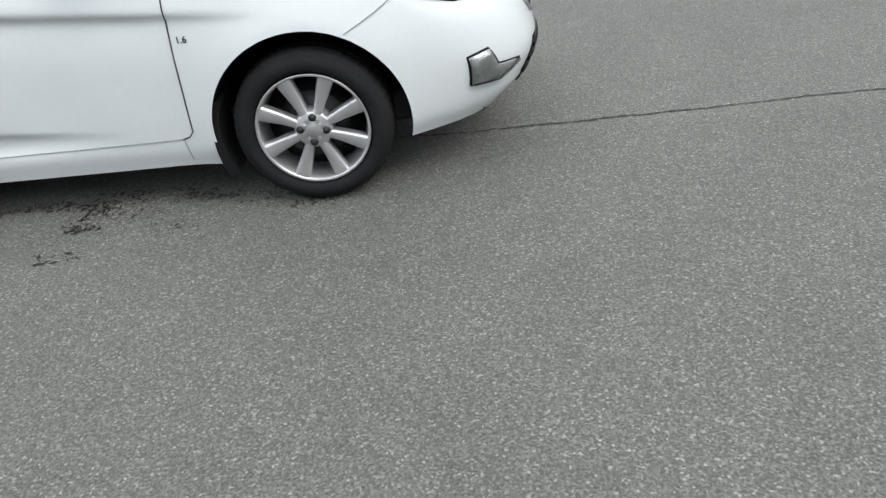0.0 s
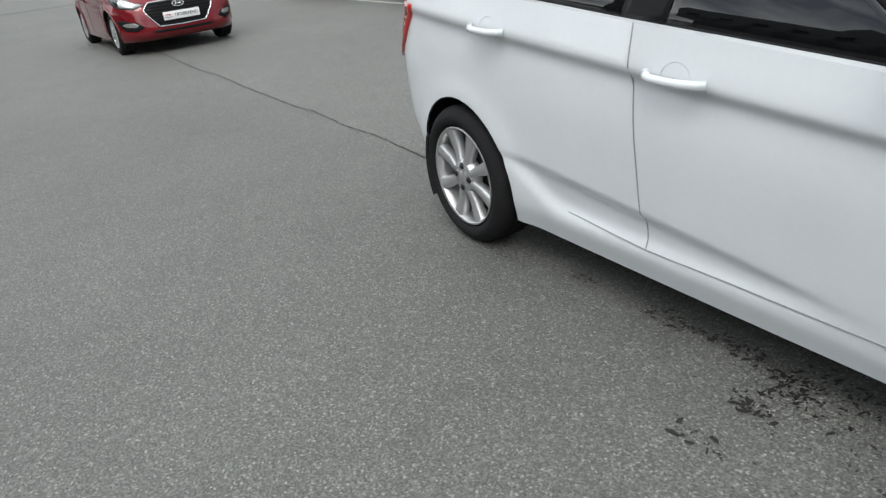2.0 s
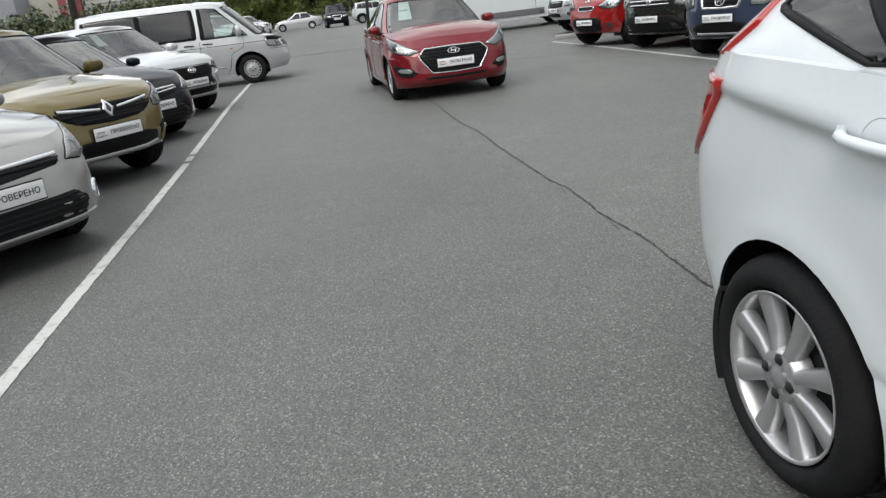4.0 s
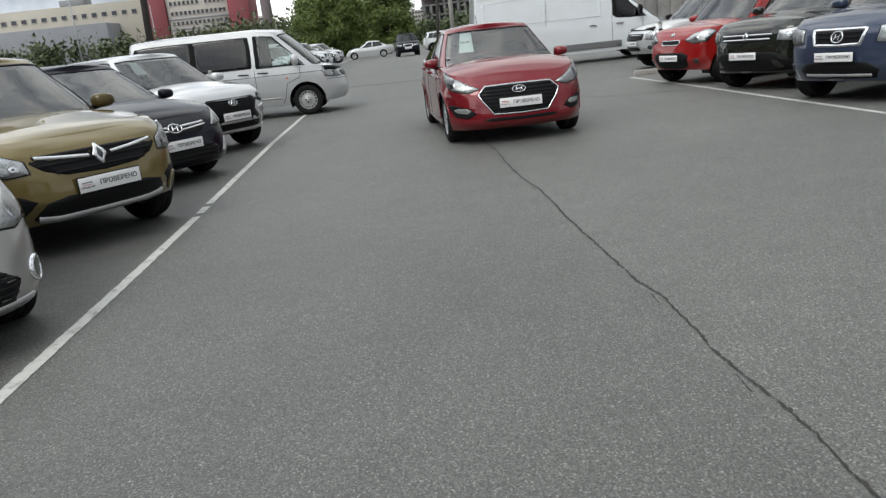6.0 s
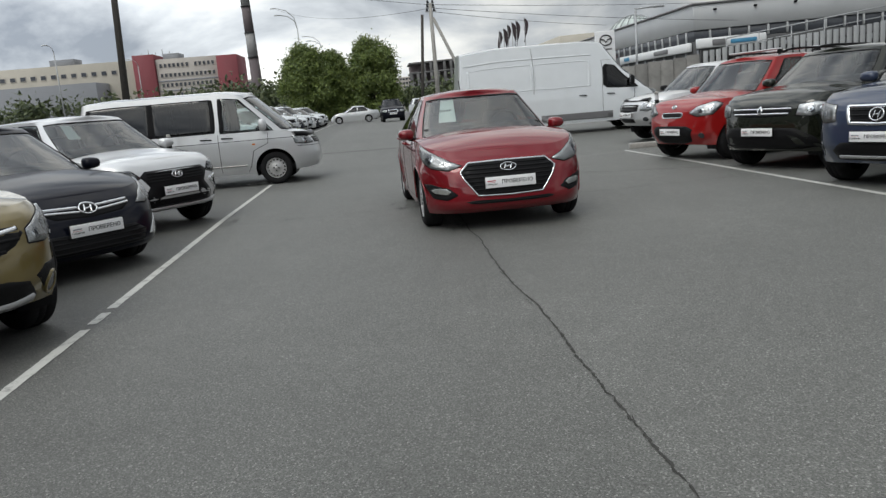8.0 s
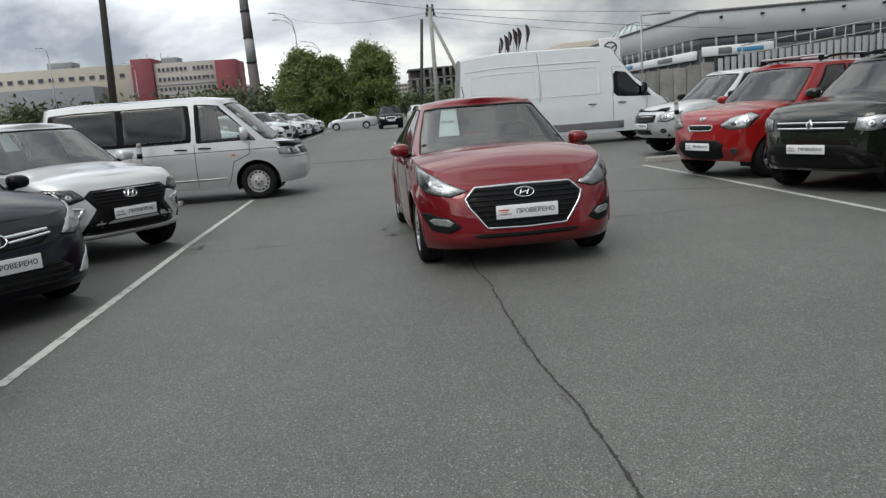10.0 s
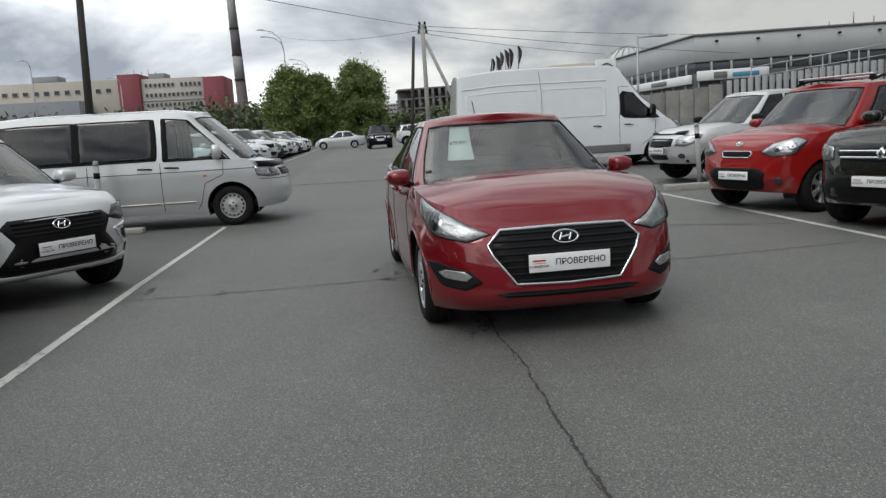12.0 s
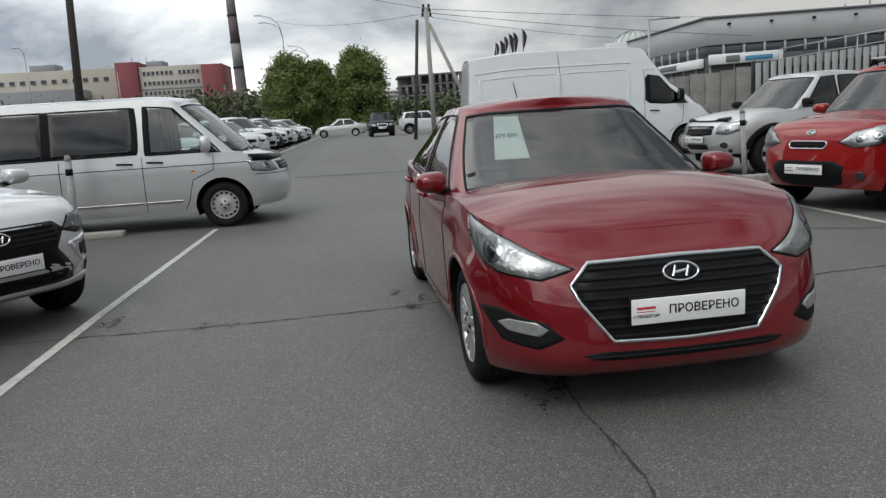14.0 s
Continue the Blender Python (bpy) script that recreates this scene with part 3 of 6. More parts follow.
    def mirror(self, x, z, material, out=0.16, size=(0.1, 0.19, 0.13)):
        for s in (1, -1):
            y = self.W * 0.93
            bm = bmesh.new()
            bmesh.ops.create_uvsphere(bm, u_segments=16, v_segments=10, radius=1)
            for v in bm.verts:
                px, py, pz = v.co
                if px < -0.2:
                    px = -0.2
                sq = lambda a: math.copysign(abs(a) ** 0.7, a)
                v.co = Vector((sq(px) * size[0], sq(py) * size[1] / 2 * 1.1, sq(pz) * size[2] / 2 * (1 - 0.15 * py * s)))
            for f in bm.faces:
                f.smooth = True
            bmesh.ops.translate(bm, verts=bm.verts, vec=(x, s * (y + out - 0.05), z))
            mr = part("wing_mirror", bm, material, self.ob)
            part("mirror_glass", box((0.006, size[1] * 0.85, size[2] * 0.8), 0.002, (x - size[0] * 0.38, s * (y + out - 0.05), z)), M_CHROME, mr)
            part("mirror_stalk", tube([(x, s * (y - 0.06), z - 0.07), (x, s * (y + 0.06), z - 0.05)], 0.022, 8), M_PLASTIC, mr)

    def handle(self, x, z, material, parent=None, back=True, length=0.22):
        """A pull handle over a scooped cup on both flanks."""
        for s in (1, -1):
            q = self.qs(x)
            cup = [(s * (q + 0.055 * math.cos(a)), z + 0.045 * math.sin(a)) for a in np.linspace(0, math.tau, 16)[:-1]]
            self.panel("handle_cup", cup, M_GREYPL if material is M_PLASTIC else material, off=-0.002, lip=0.002, rings=(1.0, 0.9, 0.5), label="shallow handle cup")
            pts = []
            for u in np.linspace(-1, 1, 9):
                pts.append(self.at(s * (q + u * length / 2), z + 0.006 * u, 0.034 * (1 - u ** 4) + 0.002))
            bm = tube(pts, 0.0135, 8)
            part("door_handle", bm, material, self.ob, "body-coloured pull handle")

    def plate(self, q, z, tilt=0, off=0.02, word=True, mtx=None, small=False):
        """The dealer's show plate: white board with a printed word."""
        p = self.at(q, z, off)
        m = Matrix.Translation(p) @ pose(0, 0, 0, 90 - tilt, 0, 90)
        holder = part("plate_holder", box((0.535, 0.13, 0.012), 0.004), M_PLASTIC, self.ob, "black plate frame", m)
        pl = part("number_plate", box((0.52, 0.112, 0.008), 0.003, (0, 0, 0.008)), M_PLATE, holder, "white show plate with a black printed word")
        me = PLATE_WORD
        part("plate_word", me, parent=holder, matrix=pose(0.068, 0, 0.0135))
        part("plate_mark", box((0.085, 0.010, 0.002), 0, (-0.195, 0.016, 0.0125)), M_REDINK if not small else M_GREYINK, holder)
        part("plate_rule", box((0.085, 0.003, 0.002), 0, (-0.195, 0.0, 0.0125)), M_REDINK, holder)
        part("plate_small_word", PLATE_SMALL, parent=holder, matrix=pose(-0.195, -0.02, 0.0135))

    def seams(self, lines, width=0.006, material=None):
        for ln in lines:
            for s in (1, -1):
                self.strip("door_seam", [(s * self.qs(x), z) for x, z in ln], width, material or M_SEAL, 0.0026, seg=0.03)


PLATE_WORD = text_mesh("ПРОВЕРЕНО", 0.053, M_INK, "plate_word")
PLATE_SMALL = text_mesh("С ПРОБЕГОМ", 0.018, M_INK, "plate_small_word")


def lathe(profile, sides, material, name, lugs=0.0, deep=9.0):
    """Turned about the y axis: profile of (radius, y)."""
    verts, faces, n = [], [], len(profile)
    for k in range(sides):
        a = k * math.tau / sides
        verts += [((r - (lugs if r > deep and k % 2 else 0)) * math.cos(a), y, (r - (lugs if r > deep and k % 2 else 0)) * math.sin(a)) for r, y in profile]
    for k in range(sides):
        for i in range(n - 1):
            a, b = k * n + i, ((k + 1) % sides) * n + i
            faces.append((a, a + 1, b + 1, b))
    return mesh_of(name, verts, faces, material)


def wheel_maker(R, rim_r, width=0.19, spokes=8, style="fan", material=None, cap=None):
    """Meshes of a wheel once; returns a function that puts one on a car. The outer face looks to +y."""
    material = material or M_ALLOY
    h = width / 2
    tyre = lathe([(rim_r * 0.97, -0.02), (rim_r * 0.99, -0.012), (rim_r + 0.012, 0.012), (rim_r + (R - rim_r) * 0.45, 0.02), (R - 0.035, 0.012), (R - 0.014, -0.004), (R - 0.003, -0.022),
                  (R, -0.05), (R, -width * 0.36), (R - 0.008, -width * 0.365), (R - 0.008, -width * 0.385), (R, -width * 0.39), (R, -width * 0.6), (R - 0.008, -width * 0.61), (R - 0.008, -width * 0.63), (R, -width * 0.635),
                  (R - 0.003, -width + 0.02), (R - 0.02, -width + 0.004), (rim_r, -width)], 104, M_RUBBER, "tyre", 0.007, R - 0.012)
    barrel = lathe([(rim_r * 1.0, 0.006), (rim_r * 0.985, 0.010), (rim_r * 0.945, 0.0), (rim_r * 0.93, -0.03), (rim_r * 0.90, -0.06), (rim_r * 0.86, -width * 0.8)], 48, material, "rim")
    disc = lathe([(0.0, -0.06), (rim_r * 0.60, -0.06), (rim_r * 0.60, -0.072), (rim_r * 0.62, -0.10), (rim_r * 0.88, -0.115), (0.0, -0.13)], 32, M_DARKMETAL, "brake_disc")
    verts, faces = [], []
    if style == "steel":
        bm = bmesh.new()
        prof = [(0.03, -0.005), (0.075, -0.005), (0.095, -0.028), (rim_r * 0.70, -0.020), (rim_r * 0.74, -0.022), (rim_r * 0.90, -0.012), (rim_r * 0.95, -0.03)]
        n, sides = len(prof), 60
        vs = [(r * math.cos(k * math.tau / sides), y, r * math.sin(k * math.tau / sides)) for k in range(sides) for r, y in prof]
        for k in range(sides):
            for i in range(n - 1):
                if i == 4 and k % 4 in (0, 1):
                    continue
                a, b = k * n + i, ((k + 1) % sides) * n + i
                faces.append((a, a + 1, b + 1, b))
        verts = vs
        bm.free()
    else:
        for k in range(spokes):
            a0 = k * math.tau / spokes + math.pi / spokes
            rows = []
            for u in np.linspace(0, 1, 7):
                r = 0.03 + (rim_r * 0.955 - 0.03) * u
                if style == "fan":
                    wdt = 0.016 + 0.0165 * u ** 1.2
                elif style == "twin":
                    wdt = 0.012 + 0.010 * u
                else:
                    wdt = 0.030 - 0.008 * u
                y = 0.004 - 0.026 * (1 - abs(2 * u - 1)) * 0.35 - 0.006 * u
                rows.append((r, wdt, y))
            tw = [0.0] if style != "twin" else [-0.11, 0.11]
            for t in tw:
                base = len(verts)
                for r, wdt, y in rows:
                    a = a0 + t * (1.0 if style == "twin" else 0) * (0.5 + r / rim_r * 0.6)
                    c, s_ = math.cos(a), math.sin(a)
                    for off, dy in ((-wdt, -0.035), (-wdt, -0.006), (-wdt * 0.7, 0.004), (wdt * 0.7, 0.004), (wdt, -0.006), (wdt, -0.035)):
                        verts.append((r * c - off * s_, y + dy, r * s_ + off * c))
                for i in range(len(rows) - 1):
                    for j in range(5):
                        faces.append((base + i * 6 + j, base + (i + 1) * 6 + j, base + (i + 1) * 6 + j + 1, base + i * 6 + j + 1))
    spoke_me = mesh_of("spokes", verts, faces, material)
    hub = lathe([(0.0, 0.012), (0.024, 0.011), (0.028, 0.007), (0.064, 0.005), (0.074, -0.004), (0.080, -0.05)], 28, material, "hub")
    nut = lathe([(0.0, 0.006), (0.007, 0.006), (0.010, 0.0), (0.016, -0.001), (0.017, -0.012)], 10, M_DARKMETAL, "nut")

    def put(car, m):
        w = part("wheel", disc, parent=car, matrix=m, label="silver alloy wheel with a black tyre" if style != "steel" else "steel wheel with a black tyre")
        part("tyre", tyre, parent=w)
        part("rim", barrel, parent=w)
        part("spokes", spoke_me, parent=w)
        part("hub_cap", hub, parent=w)
        for k in range(4):
            a = k * math.tau / 4 + 0.1
            part("wheel_nut", nut, parent=w, matrix=pose(0.050 * math.cos(a), 0.008, 0.050 * math.sin(a)))
    return put


def ellipse(q, z, a, b, n=20):
    return [(q + a * math.cos(t), z + b * math.sin(t)) for t in np.linspace(0, math.tau, n + 1)[:-1]]


def mirror_q(poly):
    return [(-q, z) for q, z in poly[::-1]]

# ---- ground ----


def ground_z(x, y):
    """The lot drops a little past its far edge, and climbs slowly from there on."""
    climb = 0.30 * min(max((-21 - x) / 19, 0.0), 1.0)
    if x > -20.05 or y > 7.5:
        return climb
    d = -20.05 - x
    return climb - 0.03 * min(d / 0.5, 1.0) * max(0.0, 1 - max(d - 1.5, 0) / 22)


xs = sorted({-2500, -900, -400, -200, -120, -86, -70, -60, *np.arange(-46, -21, 2).tolist(), -20.55, -20.38, -20.2, -20.05, -19, -10, 0, 10, 40, 200, 900, 2500})
ys = [-2500, -900, -300, -80, -30, -10, 0, 4, 7.49, 7.51, 12, 30, 80, 300, 900, 2500]
ground = part("ground", mesh_of("ground", [(x, y, ground_z(x, y)) for x in xs for y in ys],
                               [(i * len(ys) + j, (i + 1) * len(ys) + j, (i + 1) * len(ys) + j + 1, i * len(ys) + j + 1) for i in range(len(xs) - 1) for j in range(len(ys) - 1)], M_ASPHALT))
tagged(ground, "weathered grey asphalt of a car park", "ground", kind="structure")


def ribbon(name, pts, width, material, z=0.004, label="", jitter=0.0, width_jitter=0.0, step=0.05, seed=1, kind="structure"):
    """A thin flat strip on the ground along a line, with wandering edges."""
    rnd = random.Random(seed)
    dense = []
    for a, b in zip(pts[:-1], pts[1:]):
        k = max(1, int(math.dist(a, b) / step))
        dense += [(a[0] + (b[0] - a[0]) * j / k, a[1] + (b[1] - a[1]) * j / k) for j in range(k)]
    dense.append(pts[-1])
    verts, faces, drift = [], [], 0.0
    for i, p in enumerate(dense):
        a, b = dense[max(i - 1, 0)], dense[min(i + 1, len(dense) - 1)]
        d = math.dist(a, b) or 1
        nx, ny = -(b[1] - a[1]) / d, (b[0] - a[0]) / d
        drift = drift * 0.93 + rnd.uniform(-jitter, jitter)
        w1 = width / 2 * (1 + rnd.uniform(-width_jitter, width_jitter))
        w2 = width / 2 * (1 + rnd.uniform(-width_jitter, width_jitter))
        for s, w in ((-1, w1), (1, w2)):
            x, y = p[0] + nx * (drift + s * w), p[1] + ny * (drift + s * w)
            verts.append((x, y, ground_z(x, y) + z))
    for i in range(len(dense) - 1):
        faces.append((2 * i, 2 * i + 2, 2 * i + 3, 2 * i + 1))
    ob = part(name, mesh_of(name, verts, faces, material, False))
    return tagged(ob, label, "road marking" if material is M_LINE else "crack", kind=kind)


ribbon("trim_bay_line", [(-3.0, 1.08), (-4.84, 1.06), (-6.3, 1.05), (-8.0, 1.045), (-10.02, 1.025)], 0.075, M_LINE, label="worn white painted bay line on asphalt", width_jitter=0.10, seed=3)
ribbon("trim_bay_line", [(-10.16, 1.02), (-10.46, 1.01)], 0.075, M_LINE, label="short worn white dash of bay line", width_jitter=0.10, seed=4)
ribbon("trim_bay_line", [(-10.59, 1.005), (-12.1, 0.97), (-15.3, 0.905), (-20.05, 0.885)], 0.075, M_LINE, label="worn white painted bay line on asphalt", width_jitter=0.10, seed=5)
ribbon("trim_bay_line", [(-8.0, 8.36), (-11.6, 8.36), (-14.0, 8.38), (-17.0, 8.42), (-20.65, 8.40)], 0.085, M_LINE, label="worn white painted bay line on asphalt", width_jitter=0.12, seed=6)
ribbon("trim_bay_line", [(-30.0, -0.55), (-46.0, -0.64), (-93.0, -1.23)], 0.10, M_LINE, label="distant white bay line on asphalt", width_jitter=0.12, seed=7, step=0.4)
ribbon("trim_crack", [(8, 4.2), (1.56, 4.18), (0.77, 4.165), (0.1, 4.13), (-0.6, 4.14), (-3.0, 4.10), (-4.95, 4.09), (-5.4, 4.11), (-6.1, 4.075), (-6.7, 4.09), (-7.0, 4.06), (-7.6, 4.04), (-8.3, 4.03), (-9.5, 4.035), (-10.1, 4.0), (-11.0, 3.995), (-11.65, 4.02), (-12.1, 4.0), (-13.1, 3.99), (-17, 3.98), (-20, 4.0)],
       0.011, M_CRACK, label="long dark crack between two lanes of asphalt", jitter=0.0045, width_jitter=0.98, seed=8, step=0.022)
ribbon("trim_crack", [(-14.65, -1.5), (-14.61, 0.46), (-14.61, 1.06), (-14.59, 1.95), (-14.65, 2.7), (-14.72, 3.5), (-14.75, 4.6), (-14.6, 6.2), (-14.8, 8.0)], 0.014, M_CRACK,
       label="thin cross crack in the asphalt", jitter=0.007, width_jitter=0.9, seed=9, step=0.04)
rc = random.Random(77)
for k in range(9):
    x0 = -4.6 - 0.95 * k + rc.uniform(-0.2, 0.2)
    y0 = 4.07 - 0.012 * k + rc.uniform(-0.02, 0.02)
    ln, dy = rc.uniform(0.08, 0.2), rc.uniform(-0.025, 0.025)
    ribbon("trim_crack", [(x0, y0), (x0 - ln * 0.5, y0 + dy * 0.3), (x0 - ln, y0 + dy)], 0.005, M_CRACK, label="fine side crack in the asphalt", jitter=0.004, width_jitter=0.95, seed=100 + k, step=0.02, z=0.0035)
ribbon("trim_seam", [(-28.4, -3.0), (-28.3, 1.0), (-28.0, 4.0), (-27.8, 7.4)], 0.16, M_CRACK, label="dark joint across the lane", jitter=0.01, width_jitter=0.5, seed=10, step=0.2)
ribbon("trim_seam", [(-18.4, 5.5), (-17.0, 6.6), (-16.3, 8.2)], 0.05, M_PATCH, label="faint patched seam", jitter=0.02, width_jitter=0.8, seed=12, step=0.1)


def splatter(name, cx, cy, sx, sy, n, label, seed, size=(0.008, 0.05), bias=0.0):
    """Small flat oil spots of uneven shape."""
    rnd = random.Random(seed)
    verts, faces = [], []
    drops = [(cx + rnd.gauss(0, sx), cy + abs(rnd.gauss(0, sy)) * (1 if rnd.random() > bias else -1)) for _ in range(max(4, n // 22))]
    for _ in range(int(n * 0.75)):
        x, y = rnd.choice(drops)
        x, y = x + rnd.gauss(0, 0.055), y + rnd.gauss(0, 0.022)
        r = rnd.uniform(*size) * rnd.random() + size[0]
        base, k, st, an = len(verts), 7, rnd.uniform(1, 3.2), rnd.uniform(0, 3.1)
        for i in range(k):
            a, rr = i * math.tau / k, r * rnd.uniform(0.4, 1.2)
            u, v = rr * math.cos(a) * st, rr * math.sin(a)
            verts.append((x + u * math.cos(an) - v * math.sin(an), y + u * math.sin(an) + v * math.cos(an), 0.0035 + 0.0004 * (base % 5)))
        faces.append(tuple(range(base, base + k)))
    return tagged(part(name, mesh_of(name, verts, faces, M_STAIN, False)), label, "stain", kind="stuff")


splatter("oil_stains", -2.0, 3.74, 0.55, 0.05, 520, "black oil spatter on asphalt beside a white car's sill", 21, (0.002, 0.009), 0.5)
splatter("oil_stains", -1.97, 3.54, 0.03, 0.09, 90, "black oil spatter on asphalt", 22, (0.002, 0.010), 0.5)
splatter("oil_stains", -1.72, 3.60, 0.16, 0.05, 70, "black oil spatter on asphalt", 27, (0.002, 0.006), 0.5)
splatter("oil_stains", -1.35, 3.70, 0.16, 0.05, 190, "black oil spatter on asphalt near a front wheel", 23, (0.002, 0.008), 0.5)
splatter("oil_stains", -1.02, 3.60, 0.12, 0.02, 90, "black oil spatter on asphalt under a front tyre", 28, (0.002, 0.007), 0.5)
splatter("oil_stains", -15.1, 3.42, 0.28, 0.10, 90, "dark drips on asphalt beside a red car", 24, (0.004, 0.022), 0.6)
splatter("oil_stains", -12.96, 3.86, 0.13, 0.06, 130, "dark drips on asphalt under a red bumper", 25, (0.004, 0.022), 0.5)
splatter("oil_stains", -14.62, 2.0, 0.03, 0.15, 30, "dark spatter along a cross crack", 29, (0.004, 0.014), 0.5)
splatter("oil_stains", -14.95, 1.10, 0.12, 0.06, 70, "dark spatter on asphalt by a bay line", 26, (0.004, 0.014), 0.5)

# ---- wheels ----
WH_WHITE = wheel_maker(0.312, 0.222, 0.2, 8, "fan")
WH_RED = wheel_maker(0.31, 0.205, 0.19, 10, "twin", M_ALLOY)
WH_TWIN = wheel_maker(0.33, 0.215, 0.2, 6, "twin")
WH_DARK = wheel_maker(0.345, 0.21, 0.22, 6, "plain", M_DARKMETAL)
WH_SUV = wheel_maker(0.35, 0.22, 0.22, 6, "twin")
WH_STEEL = wheel_maker(0.33, 0.205, 0.2, 12, "steel", M_STEEL)


def lamp(car, poly, bulb=None, off=0.006, both=True, label="clear headlamp", dark=False):
    """A headlamp: bright reflector, round projector bowl and a clear lens over it, left and right."""
    for s in (1, -1) if both else (1,):
        p = poly if s > 0 else mirror_q(poly)
        h = car.panel("headlamp", p, M_LAMPDARK if dark else M_LAMP, off=off, rings=(1.0, 0.95, 0.6, 0.3), seg=0.03, label=label)
        if bulb:
            for q, z, r in bulb:
                car.panel("reflector", ellipse(s * q, z, r, r * 0.85), M_CHROME, off=off + 0.004, rings=(1.0, 0.8, 0.4), parent=h, lip=off)
                car.panel("bulb", ellipse(s * q, z, r * 0.35, r * 0.3, 10), M_LAMPDARK, off=off + 0.008, rings=(1.0, 0.6), parent=h, lip=off)
        car.panel("lens", p, M_LENS, off=off + 0.014, rings=(1.0, 0.93, 0.6, 0.3), seg=0.03, parent=h)
        loop = p + [p[0]]
        car.strip("lamp_edge", loop, 0.010, M_SEAL, off=0.004, parent=h, seg=0.03)


def sym(poly):
    """Right half outline given from top centre to bottom centre becomes the whole."""
    return poly + [(-q, z) for q, z in poly[::-1] if q > 1e-6]


def grille(car, poly, bars=5, material=None, frame=None, frame_w=0.02, off=0.003, label="black slatted grille", bar_mat=None, lean=0.0):
    """A dark grille plate with raised slats that end inside its outline, and an optional frame."""
    g = car.panel("grille", poly, material or M_GRILLE, off=off, seg=0.04, label=label)
    zs = [p[1] for p in poly]
    z0, z1 = min(zs), max(zs)
    for i in range(bars):
        z = z0 + (z1 - z0) * (i + 0.7) / (bars + 0.4)
        cuts = []
        for k in range(len(poly)):
            (qa, za), (qb, zb) = poly[k], poly[(k + 1) % len(poly)]
            if (za > z) != (zb > z):
                cuts.append(qa + (qb - qa) * (z - za) / (zb - za))
        if len(cuts) >= 2:
            a, b = min(cuts) + 0.015, max(cuts) - 0.015
            car.strip("grille_slat", [(a, z), (b, z)], (z1 - z0) / (bars + 1) * 0.45, bar_mat or M_PLASTIC, off=off + 0.008, parent=g)
    if frame:
        car.strip("grille_frame", poly + [poly[0]], frame_w, frame, off=off + 0.010, parent=g, seg=0.04, label="bright chrome surround")
    return g


def emblem(car, q, z, a, b, material=None, kind="ellipse"):
    pts = ellipse(q, z, a, b) if kind == "ellipse" else [(q - a, z), (q, z + b), (q + a, z), (q, z - b)]
    ob = car.panel("emblem", pts, M_CHROME if kind != "ellipse" else M_GRILLE, off=0.016, rings=(1.0, 0.9, 0.5), seg=0.02, lip=0.0)
    if kind == "ellipse":
        car.strip("emblem_ring", pts + [pts[0]], b * 0.24, material or M_CHROME, off=0.022, parent=ob, seg=0.02)
        for p, r in (((-0.48, -0.5), (-0.22, 0.62)), ((0.22, -0.62), (0.48, 0.5)), ((-0.35, -0.12), (0.35, 0.12))):
            car.strip("emblem_bar", [(q + a * p[0], z + b * p[1]), (q + a * r[0], z + b * r[1])], a * 0.15, M_CHROME, off=0.022, parent=ob, seg=0.02)
    else:
        car.panel("emblem_core", [(q - a * 0.45, z), (q, z + b * 0.55), (q + a * 0.45, z), (q, z - b * 0.55)], M_LAMPDARK, off=0.020, rings=(1.0, 0.8), seg=0.02, parent=ob, lip=0.012)
    return ob


def wipers(car):
    c = car.cab
    for y0, y1 in ((0.42, -0.15), (-0.12, -0.62)):
        pts = []
        for u in np.linspace(0, 1, 7):
            y = y0 + (y1 - y0) * u
            t = 0.5 * y / c["base_w"]
            p = car.cab_at(t, 0.035 + 0.05 * math.sin(u * 3), 0.022)
            pts.append(p)
        part("wiper", tube(pts, 0.009, 6), M_PLASTIC, car.ob, "black wiper arm")


def side_glass(car, polys, g=None, rear_g=None):
    """Panes from (x, f) corner points."""
    out = []
    for i, poly in enumerate(polys):
        out.append(([(car.tx(x, f), f) for x, f in poly], (rear_g if i and rear_g else g) or car.glass))
    return out


SIDE = [(0, 0.93), (0.12, 0.965), (0.4, 0.99), (0.62, 1.0), (0.82, 0.985), (1, 0.945)]
SCREEN = [(0, 0.05), (0.45, 0.05), (0.70, 0.06), (0.745, 0.5), (0.77, 0.9), (0.45, 0.94), (0, 0.95)]


def cladding(car, width=0.075, material=None):
    """Black arch cladding and sill strip of a crossover."""
    for w in (car.wb / 2, -car.wb / 2):
        for s in (1, -1):
            pts = []
            for a in np.linspace(math.radians(-8), math.radians(188), 22):
                x, z = w + (car.arch_at(w) + width * 0.45) * math.cos(a), car.R + (car.arch_at(w) + width * 0.45) * math.sin(a)
                pts.append((s * car.qs(x), max(z, car.bot(x) + 0.01)))
            car.strip("arch_trim", pts, width, material or M_PLASTIC, off=0.012, seg=0.05, label="black plastic arch trim")


def arch_lip(car, width=0.022):
    """The rolled painted edge of each wheel arch."""
    for w in (car.wb / 2, -car.wb / 2):
        for s in (1, -1):
            pts = []
            for a in np.linspace(math.radians(-4), math.radians(184), 40):
                x, z = w + (car.arch_at(w) + width * 0.30) * math.cos(a), car.R + (car.arch_at(w) + width * 0.30) * math.sin(a)
                if z > car.bot(x) + 0.012:
                    pts.append((s * car.qs(x), z))
            car.strip("arch_lip", pts, width, car.paint, off=0.005, seg=0.05)


